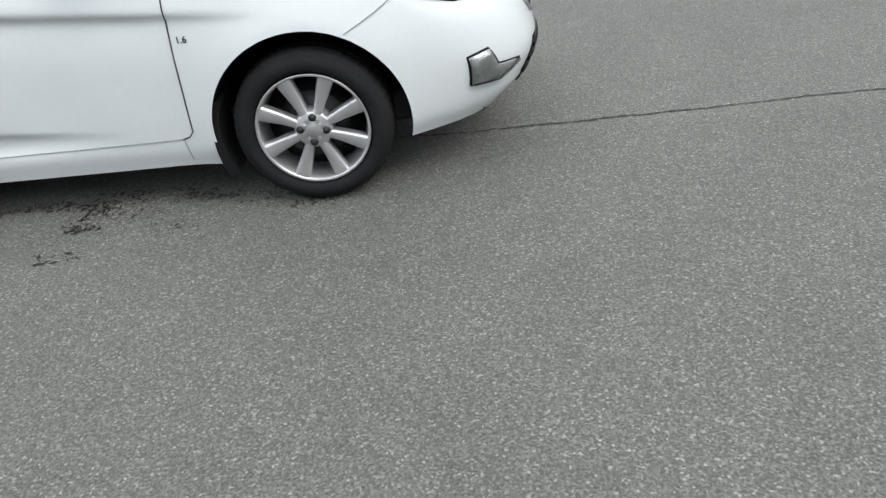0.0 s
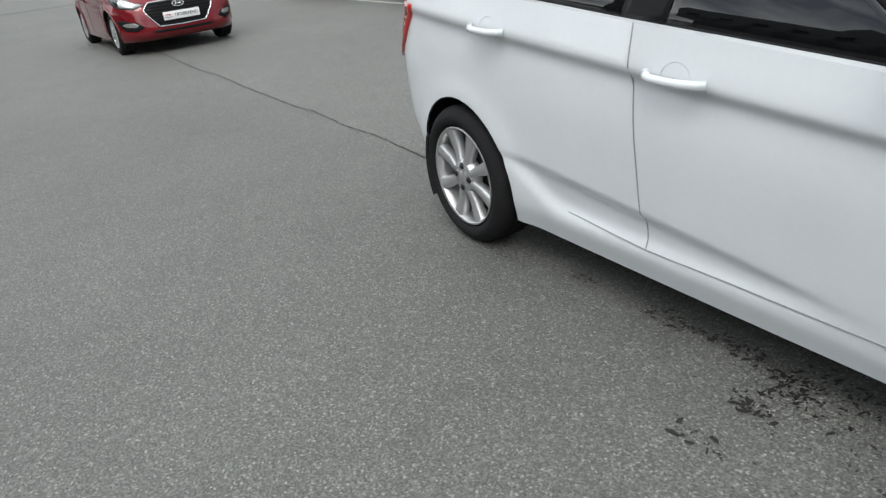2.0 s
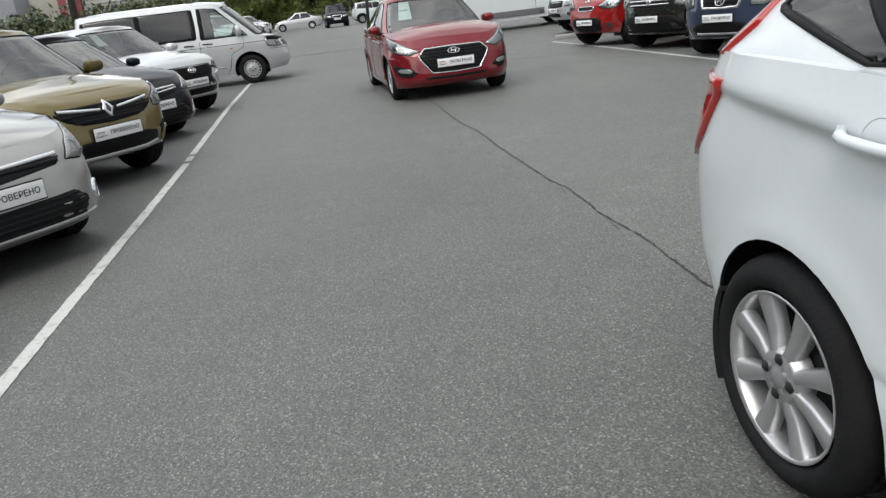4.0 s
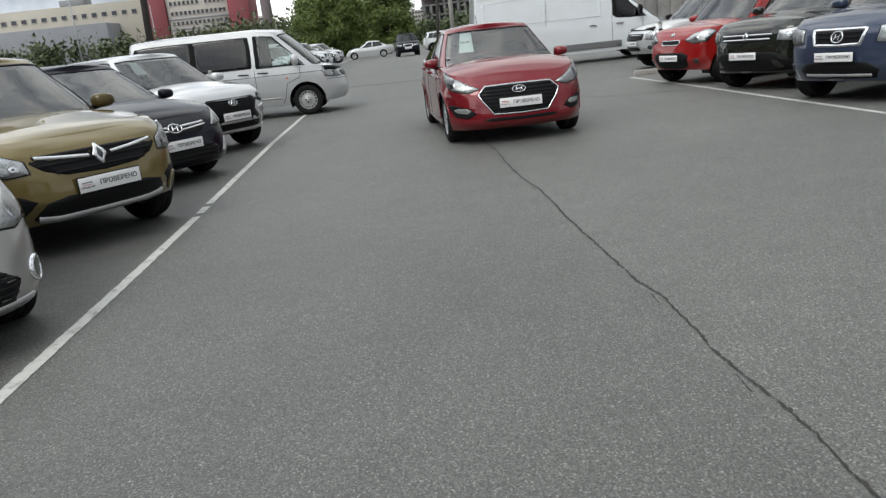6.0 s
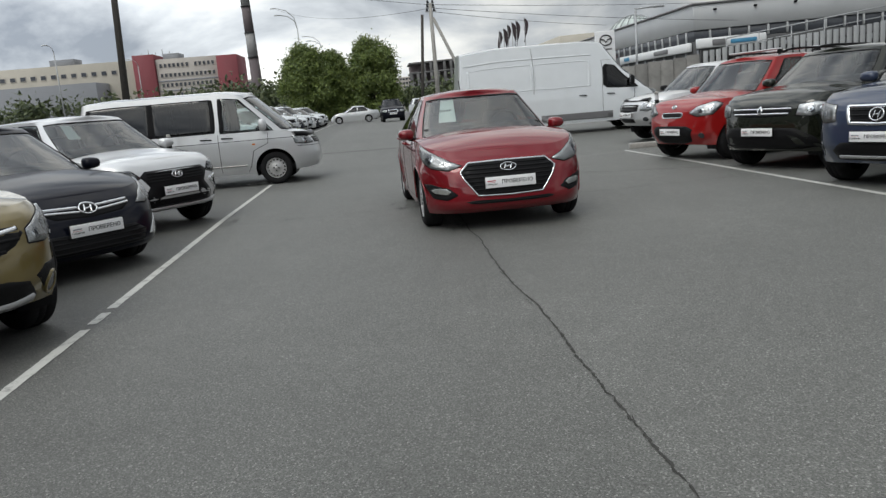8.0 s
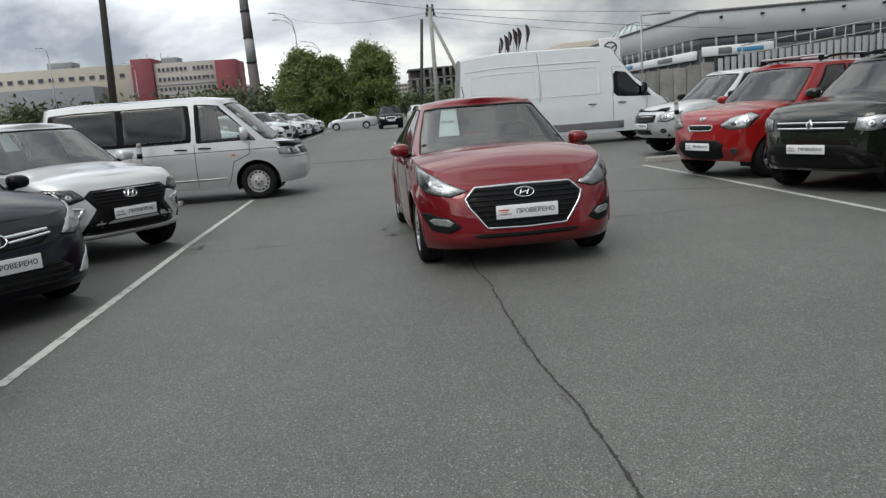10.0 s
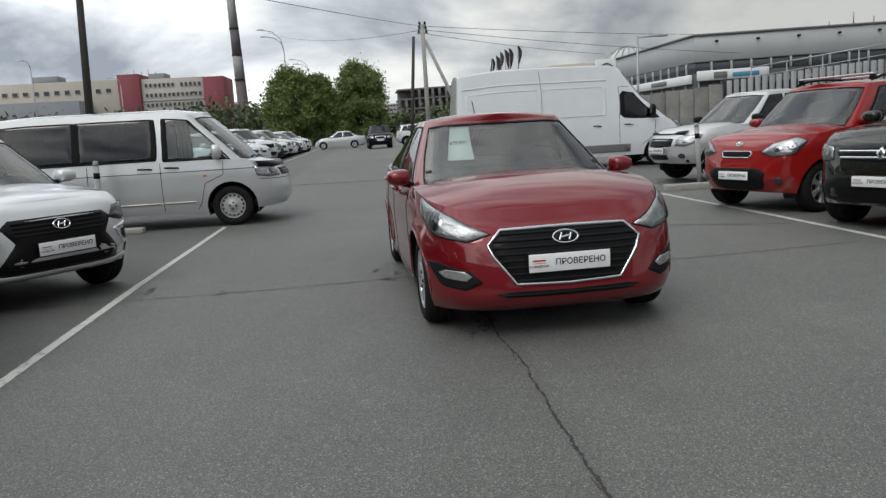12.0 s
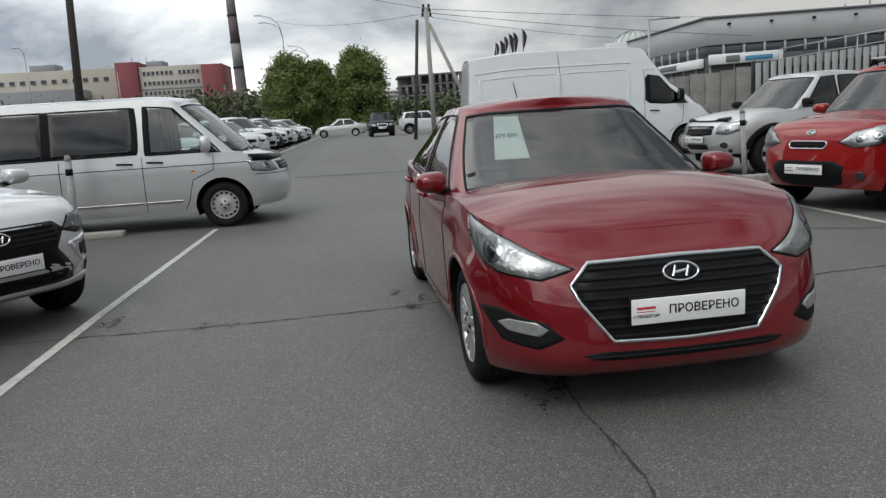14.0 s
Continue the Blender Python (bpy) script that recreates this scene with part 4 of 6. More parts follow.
def roof_rails(car, material=None, h=0.06):
    c = car.cab
    for s in (1, -1):
        y = s * c["roof_w"] * 0.9
        xs_ = np.linspace(c["roof_front"] - 0.25, c["roof_rear"] + 0.1, 9)
        pts = [(x, y, car.roof(x) - 0.01 + h * min(1, 6 * i / 8, 6 * (8 - i) / 8)) for i, x in enumerate(xs_)]
        part("roof_rail", tube(pts, 0.018, 8), material or M_PLASTIC, car.ob, "roof rail")


def mud_flap(car, w, s, dx, r, thick):
    """A curved rubber flap that follows the rear edge of a wheel arch."""
    bm, rows = bmesh.new(), []
    for a in np.linspace(math.radians(158), math.radians(207), 9):
        k = (a - math.radians(158)) / math.radians(49)
        row = []
        for rr in (r, r + thick * (0.5 + 0.5 * k)):
            for y in (car.W - 0.016, car.W - 0.20):
                row.append(bm.verts.new((w + dx + rr * math.cos(a), s * y, car.R + rr * math.sin(a))))
        rows.append(row)
    for a, b in zip(rows[:-1], rows[1:]):
        for i, j in ((0, 1), (1, 3), (3, 2), (2, 0)):
            bm.faces.new((a[i], a[j], b[j], b[i]))
    for r_ in (rows[0], rows[-1]):
        bm.faces.new((r_[0], r_[1], r_[3], r_[2]))
    bmesh.ops.recalc_face_normals(bm, faces=bm.faces)
    part("mud_flap", bm, M_PLASTIC, car.ob, "black mud flap")


def tail_lamps(car, poly):
    for s in (1, -1):
        car.panel("tail_lamp", poly if s > 0 else mirror_q(poly), M_REDLENS, off=0.012, seg=0.04, label="red tail lamp")


# ---- the white hatchback ----


def bump_line(v, w):
    return math.exp(-(v / w) ** 2)


def edge(v, w):
    """A soft step from 0 to 1."""
    return 1 / (1 + math.exp(-max(min(v / w, 40), -40)))


def fade(x, a, b, w):
    """1 between a and b, easing to 0 over w outside."""
    return max(0.0, min(1.0, (x - a) / w + 1, (b - x) / w + 1))


def white_sculpt(x, z):
    # shoulder line running down from the tail lamp to the front wing
    line = 0.888 - 0.085 * (x + 0.4)
    y = 0.030 * (edge(z - line, 0.007) - 0.5) * fade(x, -1.5, 0.7, 0.5)
    # scooped lower doors under a crease
    crease = 0.470 - 0.083 * (x + 0.90)
    floor_ = 0.315 + 0.16 * max(0.0, min(1.0, (-0.62 - x) / 0.28)) ** 2
    if z > floor_ - 0.05:
        y -= 0.034 * edge(crease - z, 0.006) * edge(z - floor_, 0.012) * fade(x, -0.80, 0.15, 0.42) * (0.35 + 0.65 * max(0, min(1, (0.55 - x) / 1.1)))
    for w in (1.285, -1.285):
        d = math.hypot(x - w, z - 0.312)
        y += 0.016 * bump_line(d - (0.39 if w > 0 else 0.36), 0.07)
    return y


hatch = Car("hatchback_car", "white five-door hatchback with silver alloy wheels and tinted windows", "car", pose(-2.235, 4.435, 0, 0, 0, 0), M_WHITE,
            W=0.85, wb=2.57, nose=2.22, tail=-2.05, R=0.312, arch=0.382, arch_rear=0.352, n_nose=3.1, n_tail=4.4,
            belt=[(-2.0, 1.07), (-1.6, 1.09), (-0.95, 1.075), (-0.3, 1.025), (0.5, 0.955), (1.0, 0.905), (1.5, 0.845), (1.9, 0.775), (2.18, 0.70)],
            bot=[(-2.0, 0.33), (-1.65, 0.25), (-0.9, 0.185), (0.9, 0.185), (1.65, 0.215), (2.12, 0.23)],
            nose_in=[(0, 0.13), (0.2, 0.04), (0.45, 0), (0.7, 0.035), (0.9, 0.11), (1, 0.20)], tail_in=[(0, 0.10), (0.3, 0.0), (0.55, 0.01), (0.8, 0.05), (1, 0.12)], side=SIDE,
            cabin=dict(base_front=1.02, base_rear=-1.92, roof_front=0.22, roof_rear=-1.55, base_w=0.80, roof_w=0.58, roof=[(-1.75, 1.40), (-1.0, 1.475), (-0.2, 1.485), (0.4, 1.45)], rear_len=0.35),
            sculpt=white_sculpt)
hatch.body(K=64)
hatch.wheels(WH_WHITE, 0.012)
hatch.windows(SCREEN, side_glass(hatch, [[(0.62, 0.03), (-0.18, 0.03), (-0.21, 0.5), (-0.23, 0.90), (0.0, 0.90), (0.28, 0.5)], [(-0.31, 0.03), (-0.93, 0.04), (-1.14, 0.5), (-1.10, 0.88), (-0.34, 0.90)],
                                   [(-1.00, 0.08), (-1.10, 0.06), (-1.52, 0.40), (-1.44, 0.70), (-1.19, 0.86), (-1.21, 0.5)]], M_TINT), rear=[(2.3, 0.1), (2.98, 0.1), (2.98, 0.9), (2.35, 0.9)])
for s in (1, -1):
    hatch.panel("b_pillar_trim", [(s * hatch.tx(x, f), f) for x, f in ([(-0.165, 0.0), (-0.325, 0.0), (-0.355, 0.92), (-0.215, 0.92)] if s > 0 else [(-0.215, 0.92), (-0.355, 0.92), (-0.325, 0.0), (-0.165, 0.0)])],
                M_GRILLE, off=0.006, fn=hatch.cab_at, seg=0.06, label="gloss black door pillar trim")
hatch.seats()
hatch.seams([[(0.85, 0.90), (0.845, 0.80), (0.83, 0.52), (0.82, 0.345), (0.80, 0.322), (0.77, 0.312)]], 0.005, M_DARKMETAL)
hatch.seams([[(0.77, 0.312), (-0.22, 0.300), (-0.62, 0.318)], [(0.775, 0.305), (0.78, 0.215)], [(-0.25, 1.02), (-0.245, 0.90), (-0.23, 0.6), (-0.22, 0.302)]], 0.0035, M_GAP)
hatch.handle(-0.065, 0.885, M_WHITE)
hatch.handle(-0.985, 0.962, M_WHITE)
hatch.mirror(0.66, 1.085, M_WHITE)
HEAD_W = [(0.46, 0.72), (0.62, 0.70), (0.82, 0.71), (1.00, 0.755), (1.26, 0.875), (1.00, 0.85), (0.64, 0.785)]
lamp(hatch, HEAD_W, [(0.80, 0.765, 0.045)])
lamp(hatch, [(0.86, 0.50), (0.76, 0.515), (0.72, 0.44), (0.58, 0.425), (0.70, 0.375), (0.84, 0.385)], label="clear fog lamp in the bumper")
grille(hatch, sym([(0.0, 0.62), (0.36, 0.61), (0.30, 0.54), (0.0, 0.52)]), 2, frame=M_CHROME)
grille(hatch, sym([(0.0, 0.46), (0.42, 0.46), (0.50, 0.34), (0.40, 0.25), (0.0, 0.25)]), 4)
for s in (1, -1):
    hatch.strip("bumper_seam", [(s * (hatch.qs(1.47)), 0.665), (s * (hatch.qs(1.68)), 0.755)], 0.0035, M_GAP, 0.004)
    mud_flap(hatch, 1.285, s, -0.02, 0.34, 0.045)
    mud_flap(hatch, -1.285, s, 0.02, 0.33, 0.04)
    part("badge", text_mesh("1.6", 0.034, M_DARKMETAL, "badge"), parent=hatch.ob, label="small engine size badge",
         matrix=Matrix.Translation(hatch.at(s * hatch.qs(0.88), 0.70, 0.003)) @ pose(0, 0, 0, 90, 0, 180 if s > 0 else 0))
tail_lamps(hatch, [(hatch.qs(-1.76), 0.86), (hatch.qs(-1.70), 0.95), (hatch.qs(-1.66), 1.025), (hatch.qs(-1.92) + 0.15, 1.025), (hatch.qs(-1.92) + 0.15, 0.78), (hatch.qs(-1.86), 0.77)])
for s in (1, -1):
    hatch.panel("upper_tail_lamp", [(s * t, f) for t, f in ([(2.13, 0.0), (2.42, 0.0), (2.34, 0.45), (2.16, 0.5), (2.08, 0.25)] if s > 0 else [(2.08, 0.25), (2.16, 0.5), (2.34, 0.45), (2.42, 0.0), (2.13, 0.0)])],
                M_REDLENS, off=0.012, fn=hatch.cab_at, seg=0.05, label="red tail lamp")
wipers(hatch)

# ---- the red sedan ----


def red_sculpt(x, z):
    line = 0.80 - 0.07 * (x + 0.2)
    y = 0.012 * (1 / (1 + math.exp(-(z - line) / 0.014)) - 0.5) * max(0, min(1, (1.4 - x) / 0.6))
    for w in (1.3, -1.3):
        y += 0.016 * bump_line(math.hypot(x - w, z - 0.31) - 0.37, 0.06)
    return y


def sedan(name, label, m, p, sculpt=None, height=1.46, g=None, W=0.875, seats=True, K=30, up=0.0):
    h = height - 1.46
    car = Car(name, label, "car", m, p, W=W, wb=2.60, nose=2.04, tail=-2.30, R=0.31, arch=0.352,
              belt=[(-2.3, 0.96), (-1.9, 1.0), (-1.0, 0.97 + h * .3), (0.5, 0.92 + h * .3), (1.0, 0.905 + h * .3 + up * 0.6), (1.45, 0.84 + up), (1.80, 0.76 + up), (2.04, 0.69 + up)],
              bot=[(-2.3, 0.33), (-1.7, 0.24), (-0.9, 0.18), (0.9, 0.18), (1.65, 0.19), (2.1, 0.19)],
              nose_in=[(0, 0.10), (0.08, 0.03), (0.2, 0), (0.45, 0.02), (0.7, 0.06), (0.88, 0.13), (1, 0.24)], tail_in=[(0, 0.10), (0.3, 0.0), (0.55, 0.01), (0.8, 0.05), (1, 0.12)], side=[(0, 0.955), (0.12, 0.975), (0.4, 0.99), (0.62, 1.0), (0.82, 0.985), (1, 0.945)], n_nose=3.5,
              cabin=dict(base_front=1.02, base_rear=-1.92, roof_front=0.18, roof_rear=-0.98, base_w=0.81, roof_w=0.585, roof=[(-1.4, 1.36 + h), (-0.8, 1.45 + h), (-0.2, 1.47 + h), (0.3, 1.44 + h)], rear_len=0.5),
              hood_crown=0.075, sculpt=sculpt, glass_mat=g)
    car.body(K=K)
    car.windows(SCREEN, side_glass(car, [[(0.62, 0.04), (-0.28, 0.04), (-0.31, 0.5), (-0.33, 0.9), (-0.02, 0.9), (0.26, 0.5)], [(-0.36, 0.04), (-1.22, 0.06), (-1.20, 0.5), (-1.0, 0.88), (-0.40, 0.9)]], g, M_TINT),
                rear=[(2.3, 0.1), (2.98, 0.1), (2.98, 0.9), (2.35, 0.9)])
    if seats:
        car.seats()
    car.mirror(0.62, 0.99 + h * .3, p, out=0.14, size=(0.1, 0.17, 0.125))
    return car


red = sedan("sedan_car", "dark red metallic sedan with a black hexagonal grille", pose(-14.40, 4.325, 0, 0, 0, 2.6), M_RED, red_sculpt, K=36, up=0.05)
red.wheels(WH_RED, 0.04)
red.seams([[(0.80, 0.90), (0.80, 0.60), (0.76, 0.30), (0.70, 0.265), (-0.30, 0.26)], [(-0.32, 0.94), (-0.31, 0.6), (-0.32, 0.26)], [(-0.32, 0.26), (-0.85, 0.27), (-1.0, 0.5), (-0.98, 0.72), (-1.2, 0.95)]])
red.handle(-0.10, 0.86, M_RED)
red.handle(-0.98, 0.89, M_RED)
grille(red, sym([(0.0, 0.70), (0.41, 0.695), (0.495, 0.61), (0.46, 0.54), (0.335, 0.37), (0.0, 0.36)]), 8, frame=M_CHROME, frame_w=0.015)
lamp(red, [(0.47, 0.675), (0.58, 0.715), (0.76, 0.79), (0.95, 0.85), (1.17, 0.895), (1.13, 0.82), (1.0, 0.725), (0.84, 0.665), (0.62, 0.635)], [(0.88, 0.755, 0.07)])
for s in (1, -1):
    pl = [(0.54, 0.385), (0.66, 0.335), (0.86, 0.36), (1.0, 0.50), (0.86, 0.505), (0.62, 0.455)]
    fr = red.panel("fog_recess", pl if s > 0 else mirror_q(pl), M_PLASTIC, off=0.003, seg=0.04, label="black fog lamp recess")
    pl = [(0.61, 0.425), (0.65, 0.395), (0.81, 0.41), (0.87, 0.442), (0.80, 0.462), (0.66, 0.455)]
    red.panel("fog_lamp", pl if s > 0 else mirror_q(pl), M_FOG, off=0.010, lip=0.0, seg=0.03, parent=fr, label="clear fog lamp")
    red.strip("hood_seam", [(s * 0.0, 0.775), (s * 0.40, 0.765), (s * 0.60, 0.745)], 0.005, M_SEAL, 0.002, seg=0.03)
grille(red, sym([(0.0, 0.318), (0.40, 0.325), (0.48, 0.312), (0.40, 0.288), (0.0, 0.282)]), 1, label="lower intake slot")
emblem(red, 0.0, 0.632, 0.08, 0.036)
red.plate(0.0, 0.487, off=0.03)
arch_lip(red)
wipers(red)
price = red.panel("price_sheet", [(-0.20, 0.42), (-0.43, 0.42), (-0.42, 0.95), (-0.21, 0.95)], M_PAPER, off=-0.02, lip=-0.02, fn=red.cab_at, seg=0.08, label="white price sheet behind the windscreen")
pm = red.cab_at(-0.325, 0.68, -0.012)
part("price_figures", text_mesh("679 000", 0.042, M_INK, "price_figures"), parent=price, matrix=Matrix.Translation(pm) @ pose(0, 0, 0, 62, 0, 90) @ pose(0, 0, 0.0, 0, 0, 0))
red.panel("price_sheet", [(0.42, 0.35), (0.26, 0.35), (0.28, 0.85), (0.42, 0.85)], M_PAPER, off=-0.35, lip=-0.35, fn=red.cab_at, seg=0.08, label="white sheet on the seat")
part("antenna", tube([(-0.75, 0.0, 1.455), (-0.88, 0, 1.60)], 0.005, 6), M_PLASTIC, red.ob, "short roof antenna")

# ---- the row by the bay line: cars nosed out at an angle ----


def nosed(px, py, h, nose=2.1):
    """The pose of a car whose front centre is at (px, py) and which heads h degrees."""
    cx, cy = px - nose * math.cos(radians(h)), py - nose * math.sin(radians(h))
    return pose(cx, cy, ground_z(cx, cy) if cx < -22 else 0, 0, 0, h)


HL = 52.0


def crossover(name, label, m, p, W=0.87, wb=2.59, nose=2.0, tail=-2.08, roof=1.56, hood=0.98, lead=0.80, R=0.33, arch=0.385, g=None, boxy=0.0, n_nose=3.3, K=30, clad=True, fl=1.02, seats=True, roofpaint=None):
    car = Car(name, label, "car", m, p, W=W, wb=wb, nose=nose, tail=tail, R=R, arch=arch,
              belt=[(tail, hood + 0.06), (tail + 0.5, hood + 0.07), (0.0, hood + 0.01), (1.0, hood - 0.02), (1.4, hood - 0.07), (nose - 0.2, lead + 0.05), (nose, lead - 0.03)],
              bot=[(tail, 0.42), (tail + 0.5, 0.32), (-0.8, 0.24), (0.8, 0.24), (nose - 0.4, 0.26), (nose, 0.29)],
              nose_in=[(0, 0.13), (0.15, 0.05), (0.3, 0.0), (0.55, 0.01), (0.8, 0.05), (0.92, 0.11), (1, 0.22)], tail_in=[(0, 0.08), (0.3, 0.0), (0.6, 0.02), (0.8, 0.05), (1, 0.1)], side=SIDE, n_nose=n_nose,
              cabin=dict(base_front=fl, base_rear=tail + 0.06, roof_front=fl - 0.75 + 0.15 * boxy, roof_rear=tail + 0.35, base_w=W - 0.05, roof_w=0.62 + 0.05 * boxy,
                         roof=[(tail, roof - 0.10), (tail + 0.7, roof - 0.02), (-0.2, roof), (fl - 0.6, roof - 0.03)], rear_len=0.35, front_len=0.42 - 0.1 * boxy, paint=roofpaint or p),
              hood_crown=0.07, glass_mat=g,
              sculpt=lambda x, z: 0.02 * bump_line(math.hypot(abs(x) - wb / 2, z - R) - arch - 0.01, 0.06) + 0.012 * (1 / (1 + math.exp(-(z - 0.8) / 0.016)) - 0.5))
    car.body(K=K)
    a = fl - 0.42
    car.windows(SCREEN, side_glass(car, [[(a + 0.02, 0.05), (-0.28, 0.05), (-0.30, 0.5), (-0.32, 0.9), (a - 0.48, 0.9), (a - 0.28, 0.5)], [(-0.37, 0.05), (-1.2, 0.05), (-1.22, 0.5), (-1.14, 0.9), (-0.41, 0.9)],
                                  [(-1.3, 0.08), (tail + 0.42, 0.1), (tail + 0.48, 0.5), (tail + 0.6, 0.88), (-1.24, 0.9)]], g, M_TINT), rear=[(2.3, 0.1), (2.98, 0.1), (2.98, 0.9), (2.35, 0.9)])
    if seats:
        car.seats()
    car.mirror(fl - 0.38, hood + 0.08, p)
    if clad:
        cladding(car)
    car.seams([[(fl - 0.18, hood - 0.02), (fl - 0.2, 0.36), (-0.3, 0.33)], [(-0.32, hood), (-0.32, 0.33)], [(-0.32, 0.33), (-0.9, 0.36), (-1.0, 0.65), (-1.22, hood)]])
    car.handle(-0.1, hood - 0.13, p)
    car.handle(-1.0, hood - 0.11, p)
    wipers(car)
    return car


gold = crossover("hatchback_car", "olive gold crossover hatchback with dark bumper and silver skid trim", nosed(-9.28, 0.626, HL, 2.0), M_GOLD, roof=1.58, hood=1.0, lead=0.84)
gold.wheels(WH_TWIN)
grille(gold, sym([(0.0, 0.815), (0.07, 0.80), (0.12, 0.765), (0.50, 0.80), (0.54, 0.74), (0.45, 0.67), (0.30, 0.62), (0.0, 0.605)]), 3)
for s in (1, -1):
    gold.strip("chrome_bar", [(s * 0.09, 0.728), (s * 0.28, 0.745), (s * 0.49, 0.770)], 0.022, M_CHROME, 0.018)
    p = [(0.55, 0.46), (0.66, 0.36), (0.92, 0.42), (0.92, 0.52), (0.66, 0.52)]
    gold.panel("bumper_insert", p if s > 0 else mirror_q(p), M_PLASTIC, off=0.004, seg=0.05, label="black bumper insert")
    fl_ = gold.panel("fog_lamp", ellipse(s * 0.74, 0.385, 0.065, 0.06), M_LAMPDARK, off=0.012, seg=0.02, label="round fog lamp")
    e = ellipse(s * 0.74, 0.385, 0.075, 0.07)
    gold.strip("fog_ring", e + [e[0]], 0.022, M_GOLD, 0.018, parent=fl_, seg=0.02)
gold.panel("lower_bumper", sym([(0.0, 0.47), (0.34, 0.47), (0.50, 0.44), (0.60, 0.33), (0.56, 0.30), (0.0, 0.30)]), M_PLASTIC, off=0.005, seg=0.05, label="black lower bumper")
gold.strip("skid_trim", [(-0.56, 0.325), (-0.40, 0.300), (0.40, 0.300), (0.56, 0.325)], 0.05, M_ALLOY, 0.02, label="silver skid trim")
lamp(gold, [(0.54, 0.67), (0.70, 0.66), (0.88, 0.70), (1.02, 0.84), (0.92, 0.88), (0.70, 0.82), (0.56, 0.76)], [(0.78, 0.76, 0.065), (0.64, 0.72, 0.04)])
emblem(gold, 0.0, 0.728, 0.062, 0.085, kind="diamond")
gold.plate(0.0, 0.52, off=0.02, small=True)
gold.mirror(0.64, 1.08, M_GOLD)

navy = sedan("sedan_car", "blue-black sedan with chrome grille bars", nosed(-11.925, 0.49, HL, 2.04), M_NAVY, red_sculpt, height=1.47)
navy.wheels(WH_RED)
grille(navy, sym([(0.0, 0.70), (0.42, 0.68), (0.47, 0.655), (0.34, 0.58), (0.0, 0.56)]), 0)
for s in (1, -1):
    for k in range(2):
        navy.strip("chrome_bar", [(s * 0.09, 0.615 + 0.04 * k), (s * 0.43, 0.64 + 0.03 * k)], 0.016, M_CHROME, 0.016)
    p = [(0.60, 0.30), (0.74, 0.29), (0.92, 0.40), (0.90, 0.47), (0.70, 0.40)]
    navy.panel("fog_lamp", p if s > 0 else mirror_q(p), M_LAMP, off=0.006, seg=0.04, label="clear fog lamp")
grille(navy, sym([(0.0, 0.43), (0.42, 0.44), (0.56, 0.36), (0.50, 0.25), (0.0, 0.25)]), 4)
lamp(navy, [(0.52, 0.62), (0.66, 0.60), (0.84, 0.64), (0.98, 0.74), (1.10, 0.84), (0.92, 0.80), (0.66, 0.71)], [(0.78, 0.68, 0.06)])
emblem(navy, 0.0, 0.635, 0.085, 0.045)
navy.plate(0.0, 0.455, off=0.03, small=True)
wipers(navy)

xray = crossover("crossover_car", "silver crossover with a black front mask and chrome boomerang trims", nosed(-14.685, 0.545, 53.1, 2.0), M_SILVER, roof=1.57, hood=1.01, lead=0.87)
xray.wheels(WH_TWIN)
xray.panel("front_mask", sym([(0.0, 0.795), (0.44, 0.795), (0.52, 0.735), (0.42, 0.595), (0.56, 0.435), (0.62, 0.33), (0.0, 0.30)]), M_GRILLE, off=0.003, seg=0.05, label="black front mask")
for k in range(4):
    xray.strip("grille_slat", [(-0.42, 0.655 + 0.035 * k), (0.42, 0.655 + 0.035 * k)], 0.018, M_PLASTIC, 0.012)
for k in range(3):
    xray.strip("grille_slat", [(-0.5, 0.36 + 0.03 * k), (0.5, 0.36 + 0.03 * k)], 0.014, M_PLASTIC, 0.012)
for s in (1, -1):
    xray.strip("chrome_boomerang", [(s * 0.96, 0.645), (s * 0.74, 0.635), (s * 0.54, 0.610), (s * 0.60, 0.535), (s * 0.68, 0.465), (s * 0.92, 0.455)], 0.035, M_CHROME, 0.012, label="chrome boomerang trim", seg=0.02)
    p = [(0.66, 0.505), (0.92, 0.495), (0.94, 0.605), (0.66, 0.585)]
    xray.panel("fog_recess", p if s > 0 else mirror_q(p), M_PLASTIC, off=0.006, seg=0.05)
xray.strip("skid_trim", [(-0.9, 0.33), (-0.5, 0.30), (0.5, 0.30), (0.9, 0.33)], 0.05, M_ALLOY, 0.02, label="silver skid trim")
lamp(xray, [(0.50, 0.715), (0.66, 0.675), (0.90, 0.705), (1.02, 0.815), (0.88, 0.835), (0.60, 0.815)], [(0.80, 0.760, 0.05), (0.66, 0.745, 0.04)], dark=True)
emblem(xray, 0.0, 0.715, 0.075, 0.04)
xray.plate(0.0, 0.525, off=0.025, small=True)
xray.panel("price_sheet", [(-0.24, 0.55), (-0.42, 0.55), (-0.41, 0.92), (-0.25, 0.92)], M_PAPER, off=-0.02, lip=-0.02, fn=xray.cab_at, seg=0.08, label="white price sheet behind the windscreen")

grey = sedan("sedan_car", "grey-beige metallic sedan with dark lower grille", nosed(-6.62, 0.62, HL, 2.04), M_GREY, red_sculpt, height=1.48)
grey.wheels(WH_TWIN)
grille(grey, sym([(0.0, 0.69), (0.10, 0.67), (0.52, 0.65), (0.46, 0.605), (0.0, 0.57)]), 1)
grille(grey, sym([(0.0, 0.42), (0.50, 0.43), (0.62, 0.36), (0.54, 0.25), (0.0, 0.25)]), 5)
lamp(grey, [(0.54, 0.62), (0.70, 0.60), (0.88, 0.64), (1.02, 0.76), (1.10, 0.84), (0.90, 0.80), (0.66, 0.71)], [(0.78, 0.68, 0.06)])
